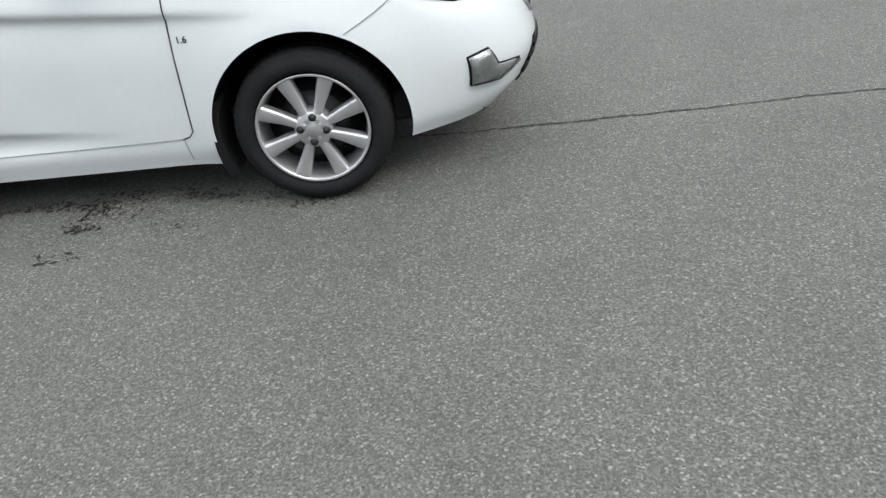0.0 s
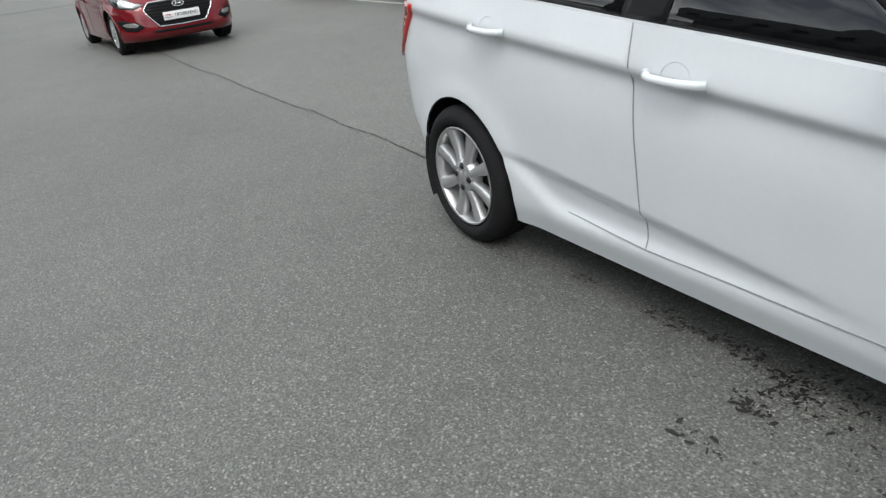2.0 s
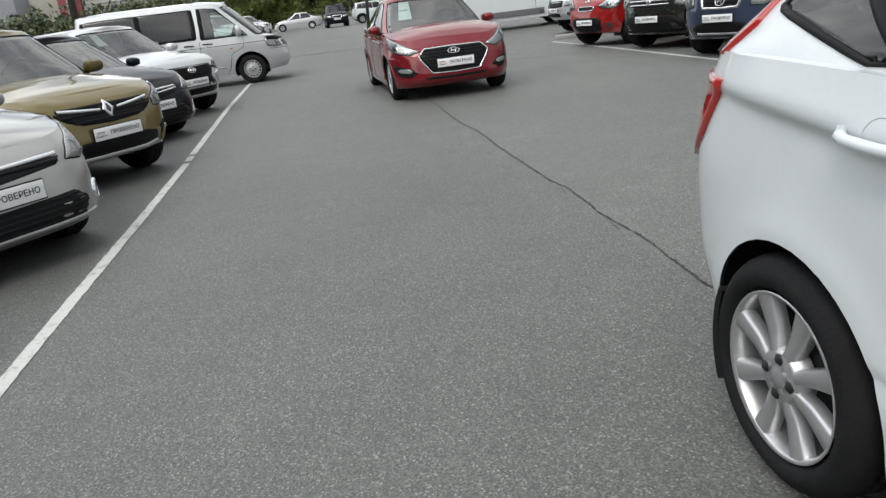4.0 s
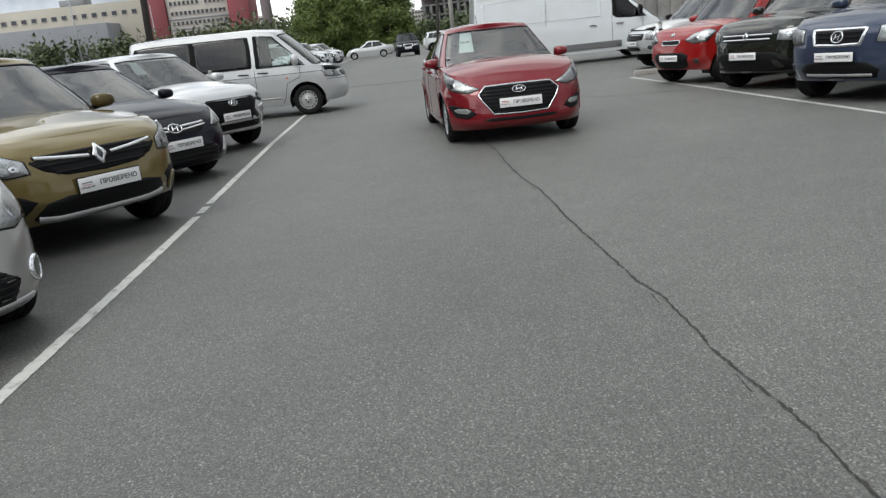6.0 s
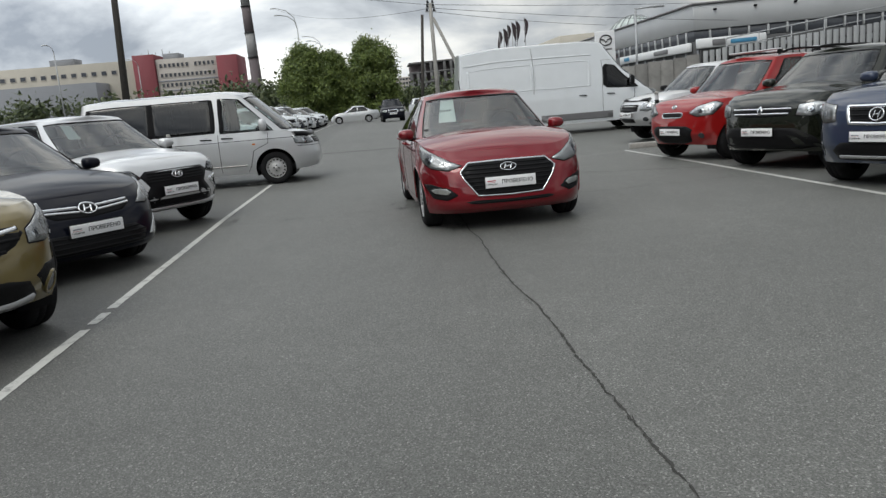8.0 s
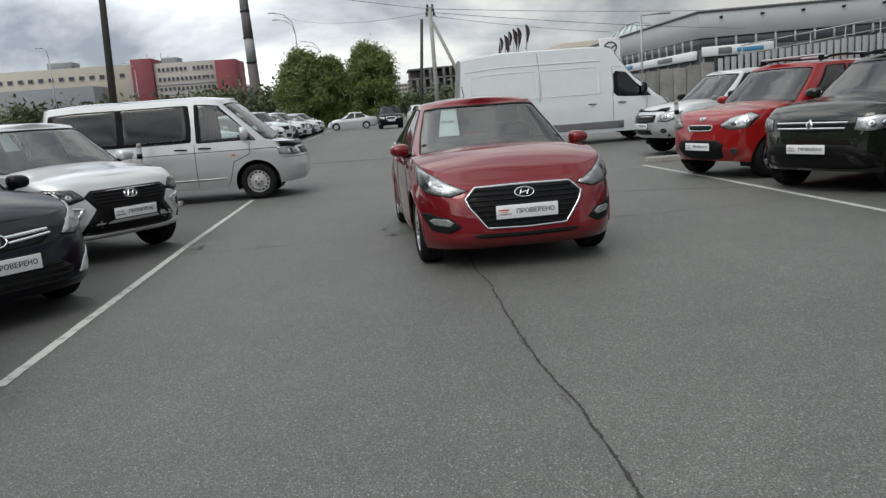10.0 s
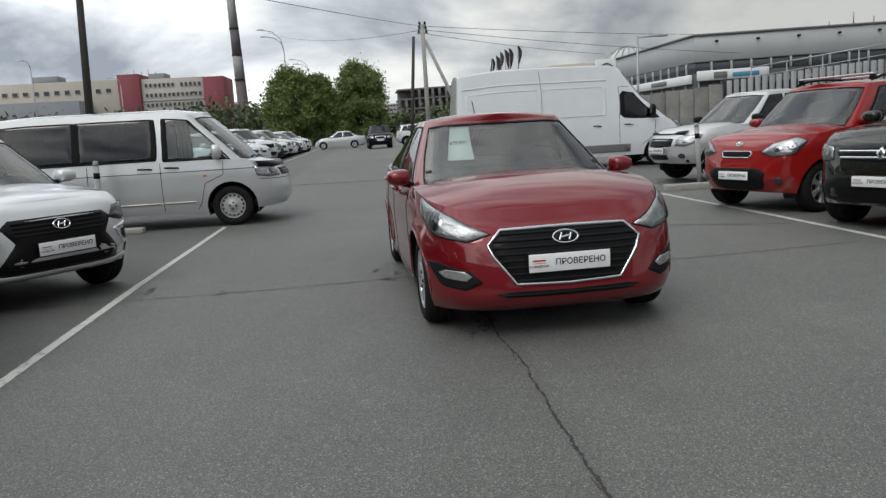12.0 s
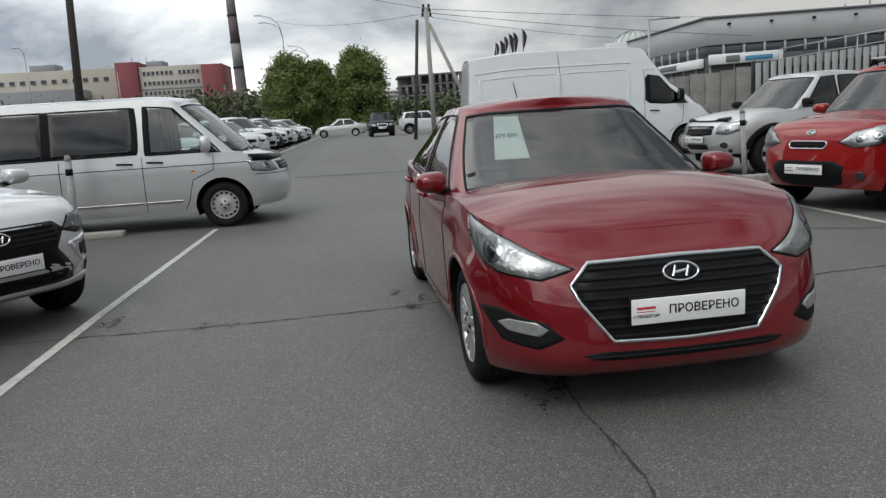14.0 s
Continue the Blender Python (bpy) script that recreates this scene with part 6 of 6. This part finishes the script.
def street_lamp(x, y, h, arms, label):
    """A galvanised mast with curved arms, given by their (y, z) tips, and flat heads."""
    ob = thing("street_lamp", label, "street lamp", pose(x, y, 0))
    part("mast", tube([(0, 0, 0), (0, 0, h * 0.55), (0, 0, h)], 0.11, 10, 0.07), M_GALV, ob)
    for ty, tz in arms:
        pts = [(0, 0, h), (0, ty * 0.12, h + tz * 0.55), (0, ty * 0.5, h + tz * 0.88), (0, ty, h + tz)]
        arm = part("arm", tube(pts, 0.05, 8), M_GALV, ob)
        part("lamp_head", box((0.3, 0.9, 0.14), 0.05, (0, ty * 1.12, h + tz), 0.8), M_GALV, arm)


street_lamp(-110, -38.75, 12.2, [(-0.9, 1.0)], "galvanised street lamp with one short arm")
street_lamp(-160, -43.13, 13.6, [(-1.7, 1.4)], "galvanised street lamp with one arm")
street_lamp(-110, -6.55, 12.8, [(-2.6, 2.9), (-2.2, 2.0)], "galvanised street lamp with two curved arms")
street_lamp(-140, -5.48, 12.4, [(-2.5, 2.4), (-2.0, 1.6)], "galvanised street lamp with two curved arms")


def wire(a, b, sag, r=0.02):
    pts = []
    for u in np.linspace(0, 1, 24):
        p = Vector(a).lerp(Vector(b), u)
        p.z -= sag * 4 * u * (1 - u)
        pts.append(p)
    ob = part("overhead_wire", tube(pts, r, 5), M_WIRE)
    tagged(ob, "black overhead wire strung between poles", "wire", "overhead wires")


wire((-48.9, 6.87, 6.9), (-18.0, -2.7, 4.25), 0.10, 0.010)
wire((-48.9, 6.87, 6.75), (-110.0, -9.15, 15.6), 0.9, 0.012)
wire((-48.9, 6.99, 6.7), (-60.0, 30.63, 5.6), 0.15, 0.014)
wire((-48.9, 6.99, 6.9), (-75.0, 45.82, 8.4), 0.3, 0.014)
wire((-48.9, 6.99, 6.5), (-60.0, 20.43, 6.0), 0.12, 0.012)

# ---- trees and bushes ----
M_BARK = surface("bark", (0.09, 0.075, 0.06), 0.95, vary=0.3, scale=10, bump=0.5, bump_scale=30)


def leaf_material(name, c):
    m, nt, b = mat(name)
    gi = add(nt, "ShaderNodeNewGeometry")
    r = add(nt, "ShaderNodeValToRGB")
    r.color_ramp.elements[0].color = (c[0] * 0.55, c[1] * 0.6, c[2] * 0.6, 1)
    r.color_ramp.elements[1].color = (c[0] * 1.5, c[1] * 1.35, c[2] * 1.1, 1)
    nt.links.new(gi.outputs["Random Per Island"], r.inputs["Fac"])
    nt.links.new(r.outputs["Color"], b.inputs["Base Color"])
    b.inputs["Roughness"].default_value = 0.55
    b.inputs["Subsurface Weight"].default_value = 0.0
    b.inputs["Transmission Weight"].default_value = 0.0
    return m


M_LEAF = leaf_material("leaves", (0.115, 0.165, 0.045))
M_LEAF2 = leaf_material("bush_leaves", (0.065, 0.09, 0.04))


def leaves(blobs, n, size, seed, material, name):
    """Many small bent leaf clumps scattered in overlapping uneven masses."""
    rnd = np.random.RandomState(seed)
    verts, faces = [], []
    weights = np.array([b[3] ** 2 for b in blobs])
    weights = weights / weights.sum()
    for _ in range(n):
        cx, cy, cz, r, rz = blobs[rnd.choice(len(blobs), p=weights)]
        d = rnd.normal(size=3) * 0.62
        p = np.array([cx + d[0] * r, cy + d[1] * r, cz + d[2] * rz])
        d /= np.linalg.norm(d) + 1e-9
        s = size * rnd.uniform(0.6, 1.4)
        u = rnd.normal(size=3)
        u /= np.linalg.norm(u)
        v = np.cross(u, d + rnd.normal(size=3) * 0.5)
        v /= np.linalg.norm(v) + 1e-9
        w = np.cross(u, v)
        b = len(verts)
        verts += [tuple(p - u * s), tuple(p + v * s * 0.5 + w * s * 0.15), tuple(p + u * s), tuple(p - v * s * 0.5 + w * s * 0.15)]
        faces.append((b, b + 1, b + 2, b + 3))
    return mesh_of(name, verts, faces, material, False)


def tree(x, y, h, r, seed, label):
    rnd = random.Random(seed)
    ob = thing("tree", label, "tree", pose(x, y, 0))
    bm = tube([(0, 0, 0), (0.1, 0.05, h * 0.2), (-0.05, 0.1, h * 0.5), (0, 0, h * 0.85)], 0.28, 10, 0.05)
    part("trunk", bm, M_BARK, ob)
    blobs = []
    for k in range(150):
        a = rnd.uniform(0, math.tau)
        u = rnd.uniform(0.10, 0.98)
        reach = r * math.sin(math.pi * min(1.0, 0.10 + 0.88 * u ** 0.85)) ** 0.6 * rnd.uniform(0.85, 1.1)
        spread = reach * rnd.uniform(0.2, 1.0) ** 0.6
        bx, by, bz = spread * math.cos(a), spread * math.sin(a), h * u
        br = r * rnd.uniform(0.14, 0.27)
        blobs.append((bx, by, bz, br, br * rnd.uniform(0.7, 1.2)))
        if k % 12 == 0:
            part("limb", tube([(0, 0, bz * 0.5), (bx * 0.5, by * 0.5, bz * 0.8), (bx, by, bz)], 0.08, 6, 0.02), M_BARK, ob)
    part("crown", leaves(blobs, 42000, 0.16, seed, M_LEAF, "crown"), parent=ob, label="dense green crown with gaps")


tree(-105, -5.81, 9.8, 3.5, 1, "leafy green deciduous tree behind parked cars")
tree(-107, -2.38, 9.0, 2.8, 2, "leafy green deciduous tree behind parked cars")
tree(-105, 3.0, 10.2, 3.4, 3, "leafy green deciduous tree behind parked cars")


def bushes(name, spots, size, n, seed, label):
    blobs = [(x, y, z, r, r) for x, y, z, r in spots]
    ob = part(name, leaves(blobs, n, size, seed, M_LEAF2, name))
    tagged(ob, label, "bushes", kind="stuff")


rb = random.Random(5)
bushes("bushes", [(-150 + rb.uniform(-8, 8), y, 2.0 + rb.uniform(0, 4.2), rb.uniform(1.2, 2.6)) for y in np.arange(-70, -16, 1.1)], 0.5, 9000, 31, "dark green hedge of bushes in the distance")
bushes("bushes", [(-120 + rb.uniform(-3, 3), y, 1.2 + rb.uniform(0, 2.0), rb.uniform(0.8, 1.8)) for y in np.arange(7.4, 23.4, 0.8)], 0.35, 4000, 32, "scrubby green bushes in the distance")

# ---- distant buildings ----
M_BEIGE = surface("beige_render", (0.46, 0.43, 0.37), 0.9, vary=0.12, scale=0.15)
M_REDWALL = surface("dark_red_cladding", (0.20, 0.045, 0.055), 0.7, vary=0.12, scale=0.2)
M_PALEWALL = surface("pale_panel_wall", (0.42, 0.39, 0.36), 0.9, vary=0.12, scale=0.2)
M_GREYWALL = surface("grey_panel_wall", (0.26, 0.27, 0.29), 0.8, vary=0.12, scale=0.2)
M_DARKWIN = surface("dark_window", (0.05, 0.055, 0.065), 0.15)
M_CONC = surface("raw_concrete", (0.14, 0.14, 0.14), 0.9, vary=0.3, scale=0.3)


def block(parent, name, x0, x1, y0, y1, z0, z1, material, label=""):
    return part(name, box((abs(x1 - x0), abs(y1 - y0), z1 - z0), 0.05, ((x0 + x1) / 2, (y0 + y1) / 2, (z0 + z1) / 2), segments=1), material, parent, label)


def window_grid(parent, x, y0, y1, z0, z1, nx, nz, w, h, material=None, skip=0.0, seed=1, frame=True):
    """Windows set into a wall that faces +x: each a recess frame with a pane."""
    rnd = random.Random(seed)
    f = box((0.5, w, h), 0.0)
    fm = bpy.data.meshes.new("window")
    f.to_mesh(fm)
    f.free()
    fm.materials.append(M_PALEWALL)
    g = box((0.1, w * 0.86, h * 0.82), 0.0, (0.24, 0, 0))
    gm = bpy.data.meshes.new("pane")
    g.to_mesh(gm)
    g.free()
    gm.materials.append(material or M_DARKWIN)
    for i in range(nx):
        for k in range(nz):
            if rnd.random() < skip:
                continue
            wn = part("window", fm, parent=parent, matrix=pose(x, y0 + (y1 - y0) * (i + 0.5) / nx, z0 + (z1 - z0) * (k + 0.5) / nz))
            part("pane", gm, parent=wn)


office = thing("office_building", "long office building with dark red end towers and pale window bands", "building", pose(-300, 3.61, 0) @ Matrix.Diagonal((1, 1, 1.035, 1)))
block(office, "wall", -18, 0, -82, -59, 0, 25.6, M_PALEWALL)
block(office, "tower", -18, 1.2, -90, -82.2, 0, 27.5, M_REDWALL, "dark red tower")
block(office, "tower", -18, 1.2, -59.2, -51.5, 0, 25.4, M_REDWALL, "dark red tower")
block(office, "roof_house", -12, -4, -80, -74, 25.6, 27.8, M_GREYWALL)
for k in range(5):
    part("mast", tube([(-5, -88 + 2.6 * k, 27), (-5, -88 + 2.6 * k, 28.6 + (k % 2))], 0.15, 5), M_GALV, office)
window_grid(office, 0.0, -81, -60, 4, 25, 13, 6, 1.0, 1.5, seed=4, skip=0.05)
for k in range(5):
    block(office, "band", 0, 0.25, -82, -59.2, 3.5 + 3.5 * k, 4.0 + 3.5 * k, M_GREYWALL)
works = thing("factory_building", "long beige factory building with a grey lower annex", "building", pose(-300, 3.61, 0) @ Matrix.Diagonal((1, 1, 1.035, 1)))
block(works, "wall", -25, 0, -190, -90.2, 0, 26.0, M_BEIGE)
block(works, "annex", 0.1, 14, -190, -100, 0, 18.5, M_GREYWALL, "grey annex")
block(works, "roof_house", -12, -4, -122, -113, 26, 28.5, M_GREYWALL)
window_grid(works, 0.0, -188, -92, 20, 24.5, 26, 1, 2.0, 1.6, seed=6)

chimney = thing("chimney", "tall tapering factory chimney with pale and dark bands", "chimney", pose(-250, -33.91, 0, 1.2, 0, 0))
M_DARKBAND = surface("dark_brick_band", (0.12, 0.10, 0.105), 0.9, vary=0.15, scale=0.3)
M_PALEBAND = surface("pale_band", (0.30, 0.30, 0.30), 0.9, vary=0.15, scale=0.3)
zs_ = [0, 20.8, 28.4, 36.4, 47, 58]
for k in range(5):
    r0, r1 = 1.75 - 0.0125 * zs_[k], 1.75 - 0.0125 * zs_[k + 1]
    part("shaft_band", tube([(0, 0, zs_[k]), (0, 0, zs_[k + 1])], r0, 20, r1), M_DARKBAND if k % 2 == 0 else M_PALEBAND, chimney)
    part("gallery", tube([(0, 0, zs_[k + 1] - 0.5), (0, 0, zs_[k + 1])], r1 + 0.2, 20), M_DARKMETAL, chimney)
part("ladder", tube([(1.0, 2.0, 0), (0.9, 1.0, 70)], 0.12, 6), M_DARKMETAL, chimney)

ruin = thing("unfinished_building", "dark unfinished concrete frame building with empty window holes", "building", pose(-250, 2.99, 0, 1.2, 0, 0))
for k in range(5):
    block(ruin, "slab", -16, 0, 12, 33, 2.0 + 3.1 * k, 2.5 + 3.1 * k, M_CONC)
for i in range(10):
    for k in range(4):
        if (i, k) in ((0, 3), (1, 3), (4, 3)):
            continue
        block(ruin, "column", -0.8, -0.05, 12 + 2.2 * i, 12.9 + 2.2 * i, 2.5 + 3.1 * k, 5.1 + 3.1 * k, M_CONC)
block(ruin, "core", -14, -5, 12.5, 32, -3, 14.2, M_DARKBAND)
for i, (y0, y1, z1) in enumerate(((-50, -40, 13), (-34, -24, 12), (-28, -20, 16), (-46, -41, 17), (-14, -8, 15), (5, 11, 12))):
    far = thing("apartment_building", "pale distant apartment block", "building", pose(-520, 6.34, 0, 1.2, 0, 0))
    block(far, "wall", -15, 0, y0 * 2, y1 * 2, -4, z1 * 1.75, M_PALEWALL)
    window_grid(far, 0.0, y0 * 2, y1 * 2, 2, z1 * 1.75, 6, 7, 1.6, 1.5, seed=i)
shed = thing("shed", "low dark shed with a rounded roof", "shed", pose(-170, -18.00, 0))
part("wall", box((8, 12, 5), 0.8, (0, 0, 2.5), 0.85), M_GREYWALL, shed)

# an added, unseen plain wall closes the lot behind the walk and darkens reflections
close = part("wall_east", box((0.4, 90, 9), 0.02, (27, 0, 4.5)), M_GREYWALL)
tagged(close, "unseen plain grey wall added to darken reflections", "wall", kind="structure")

# the tower block across the street behind the walk, mirrored in the car windows
flats = thing("apartment_building", "long dark apartment block across the street", "building", pose(0, -55, 0))
block(flats, "wall", -60, 45, -14, 0, 0, 36, M_GREYWALL)
for i in range(22):
    for k in range(10):
        part("window", box((1.8, 0.2, 1.6), 0.0, (-57 + 4.6 * i, 0.02, 3 + 3.3 * k)) if (i, k) == (0, 0) else flats.children[1].data, M_DARKWIN, flats,
             matrix=None if (i, k) == (0, 0) else pose(4.6 * i, 0, 3.3 * k))

# ---- the dealership ----
M_CLAD = surface("grey_metal_cladding", (0.40, 0.41, 0.42), 0.5, 0.3, vary=0.08, scale=0.5)
M_DARKCLAD = surface("dark_facade", (0.05, 0.052, 0.055), 0.5, vary=0.2)
M_SIGNWHITE = surface("sign_white", (0.72, 0.73, 0.74), 0.5, vary=0.03)
M_SIGNBLUE = surface("sign_blue", (0.06, 0.25, 0.42), 0.5)
M_SIGNRED = surface("sign_red", (0.45, 0.02, 0.03), 0.5)
M_FENCE = surface("grey_metal_slats", (0.27, 0.28, 0.285), 0.6, 0.2, vary=0.15, scale=1.5, per_object=0.12)
M_OLDFENCE = surface("stained_boards", (0.20, 0.195, 0.185), 0.9, vary=0.45, scale=2.0, per_object=0.25)

show = thing("showroom_building", "grey metal-clad car showroom with glazed upper band and sign fascias", "building", pose(-60, 27.13, 0, 1.2, 0, 0))
block(show, "wall", -40, 0, 0, 60, 0, 4.3, M_DARKCLAD)
block(show, "upper_wall", -40, 0.1, 0, 60, 5.1, 6.9, M_CLAD, "grey metal cladding")
block(show, "glazing", -39.8, -0.1, 0.1, 60, 4.3, 5.1, M_DARKWIN, "band of windows")
for k in range(14):
    block(show, "mullion", -0.1, 0.12, 1.2 + 1.5 * k, 1.35 + 1.5 * k, 4.3, 5.1, M_CLAD)
for k in range(20):
    block(show, "mullion", -1.5 - 1.6 * k, -1.35 - 1.6 * k, -0.02, 0.2, 4.3, 5.1, M_CLAD)
block(show, "fascia", 0.1, 0.5, 0.1, 5.4, 3.75, 4.45, M_SIGNWHITE, "white sign fascia")
block(show, "fascia_mark", 0.5, 0.56, 1.2, 2.2, 3.85, 4.3, M_GREYPL)
block(show, "fascia_word", 0.5, 0.56, 2.6, 4.6, 3.9, 4.2, M_SIGNBLUE)
block(show, "side_fascia", -16, -0.2, -0.4, -0.05, 3.6, 4.25, M_SIGNWHITE, "white sign fascia")
block(show, "fascia_word", -14.6, -13.2, -0.46, -0.4, 3.78, 4.1, M_SIGNBLUE)
block(show, "fascia_word", -7, -4, -0.46, -0.4, 3.75, 4.1, M_GREYPL)
block(show, "red_sign", -24, -19, -0.9, -0.5, 3.4, 4.1, M_SIGNRED, "red sign")
for k in range(9):
    block(show, "pier", 0.0, 0.16, 0.2 + 1.7 * k, 0.34 + 1.7 * k, 0, 3.75, M_GREYWALL)
for k in range(10):
    block(show, "pier", -1.4 - 2.2 * k, -1.2 - 2.2 * k, -0.14, 0.0, 0, 3.6, M_GREYWALL)
for k in range(6):
    block(show, "wall_lamp", 0.1, 0.3, 1.5 + 3.1 * k, 1.75 + 3.1 * k, 6.4, 6.55, M_PLASTIC)
for y, h in ((12.8, 1.1), (14.4, 0.7), (10.9, 0.5)):
    part("roof_mast", tube([(-1, y, 6.9), (-1, y, 6.9 + h)], 0.05, 6), M_GALV, show)
block(show, "parapet", -40, 0.25, -0.15, 60, 6.9, 7.05, M_GREYPL)
dome = thing("glass_dome", "pale ribbed glass dome on a roof", "dome", pose(-90, 33.10, 6.2))
bm = bmesh.new()
bmesh.ops.create_uvsphere(bm, u_segments=20, v_segments=12, radius=3.2)
bmesh.ops.delete(bm, geom=[v for v in bm.verts if v.co.z < -0.1], context="VERTS")
part("shell", bm, surface("dome_glass", (0.45, 0.50, 0.48), 0.2, vary=0.1), dome)
for k in range(10):
    a = k * math.pi / 10
    part("rib", tube([(3.24 * math.cos(t) * math.cos(a), 3.24 * math.cos(t) * math.sin(a), 3.24 * math.sin(t)) for t in np.linspace(0, math.pi, 16)], 0.06, 5), M_GALV, dome)
annex = thing("hall_building", "low pale hall behind the vans", "building", pose(-92, 1.03, 0, 1.2, 0, 0))
block(annex, "wall", -20, 0, 24, 40, 0, 7.4, M_BEIGE)
pylon = thing("sign_pylon", "white sign pylon with a dark winged emblem", "sign", pose(-50, 17.26, 0, 1.2, 0, 0))
part("panel", box((0.35, 1.15, 4.8), 0.03, (0, 0, 2.4)), M_SIGNWHITE, pylon)
e = [(0.2, 0.36 * math.cos(a), 4.25 + 0.30 * math.sin(a)) for a in np.linspace(0, math.tau, 22)]
part("emblem_ring", tube(e, 0.035, 6), M_DARKMETAL, pylon)
part("emblem_wing", tube([(0.2, -0.32, 4.33), (0.2, -0.12, 4.28), (0.2, 0, 4.12), (0.2, 0.12, 4.28), (0.2, 0.32, 4.33)], 0.035, 6), M_DARKMETAL, pylon)
part("name_bar", box((0.02, 0.7, 0.1), 0.0, (0.19, 0, 3.72)), M_GREYPL, pylon)
lampm = thing("street_lamp", "grey lamp post by the showroom", "street lamp", pose(-52, 19.83, 0))
part("mast", tube([(0, 0, 0), (0, 0, 6.2)], 0.07, 8), M_GALV, lampm)
part("arm", tube([(0, 0, 6.15), (0, 1.2, 6.2)], 0.05, 6), M_GALV, lampm)
part("lamp_head", box((0.25, 0.7, 0.12), 0.04, (0, 1.5, 6.2)), M_GALV, lampm)
for k, (y, h, lean) in enumerate(((14.2, 7.5, -0.3), (14.6, 7.7, 0.25), (15.0, 8.0, -0.2), (15.4, 8.2, 0.3), (15.8, 8.3, 0.1), (16.6, 8.5, 0.0))):
    fl = thing("flag", "furled dark flag on a pole", "flag", pose(-75, y + 0.8, 0), "row of flags")
    part("pole", tube([(0, 0, 0), (0, 0.05, h)], 0.05, 6), M_GALV, fl)
    vs, fs = [], []
    for i in range(9):
        for j in range(4):
            z = h - 0.1 - 2.1 * i / 8
            vs.append((0.12 * math.sin(i * 1.3 + j * 2), lean * (i / 8) + j * 0.16 * (1 - 0.5 * i / 8) * math.sin(0.4 + i * 0.4), z))
    for i in range(8):
        for j in range(3):
            fs.append((i * 4 + j, i * 4 + j + 1, i * 4 + j + 5, i * 4 + j + 4))
    part("cloth", mesh_of("cloth", vs, fs, surface("flag_cloth", (0.06, 0.045, 0.05), 0.9, vary=0.4, scale=4)), parent=fl)


def slat_fence(x0, y0, x1, y1, za, zb, slat, gap, material, label, seed):
    """A fence of upright boards on rails and posts; its top slopes from za to zb."""
    rnd = random.Random(seed)
    ob = thing("fence", label, "fence", pose(x0, y0, 0, 0, 0, math.degrees(math.atan2(y1 - y0, x1 - x0))))
    length = math.dist((x0, y0), (x1, y1))
    n = int(length / (slat + gap))
    slat = length / n - gap
    for i in range(n):
        u = (i + 0.5) / n
        h = za + (zb - za) * u + rnd.uniform(-0.02, 0.02)
        part("slat", box((slat, 0.05, h), 0.008, (u * length, rnd.uniform(-0.01, 0.01), h / 2), segments=1), material, ob)
    for k in range(int(length / 2.4) + 1):
        u = min(k * 2.4 / length, 1.0)
        h = za + (zb - za) * u + 0.06
        part("fence_post", box((0.09, 0.09, h), 0.01, (u * length, 0.09, h / 2)), M_DARKMETAL, ob)
    for f in (0.12, 0.9):
        part("fence_rail", tube([(0, 0.06, za * f), (length, 0.06, zb * f)], 0.035, 6), M_DARKMETAL, ob)
    # a dark sheet stands in for the shade seen through the gaps
    part("backing", box((length, 0.03, min(za, zb) * 0.97), 0.0, (length / 2, 0.16, min(za, zb) * 0.485)), M_DARKCLAD, ob, "dark sheet added behind the boards as shade in the gaps")


slat_fence(-30.6, 11.7, -30.2, 14.3, 2.05, 2.25, 0.42, 0.015, M_OLDFENCE, "old stained board fence behind the vans", 3)
slat_fence(-30.2, 14.4, -28.4, 24.0, 2.35, 3.1, 0.15, 0.06, M_FENCE, "grey slatted metal fence along a ramp", 4)
rail = thing("handrail", "thin galvanised handrail on the ramp behind a fence", "handrail", pose(-30.9, 15.6, 0))
part("top_rail", tube([(0, 0, 2.75), (1.6, 8.6, 3.75)], 0.022, 6), M_GALV, rail)
part("mid_rail", tube([(0, 0, 2.45), (1.6, 8.6, 3.40)], 0.016, 6), M_GALV, rail)
for k in range(9):
    u = k / 8
    part("baluster", tube([(1.6 * u, 8.6 * u, 0), (1.6 * u, 8.6 * u, 2.75 + 1.0 * u)], 0.02, 6), M_GALV, rail)
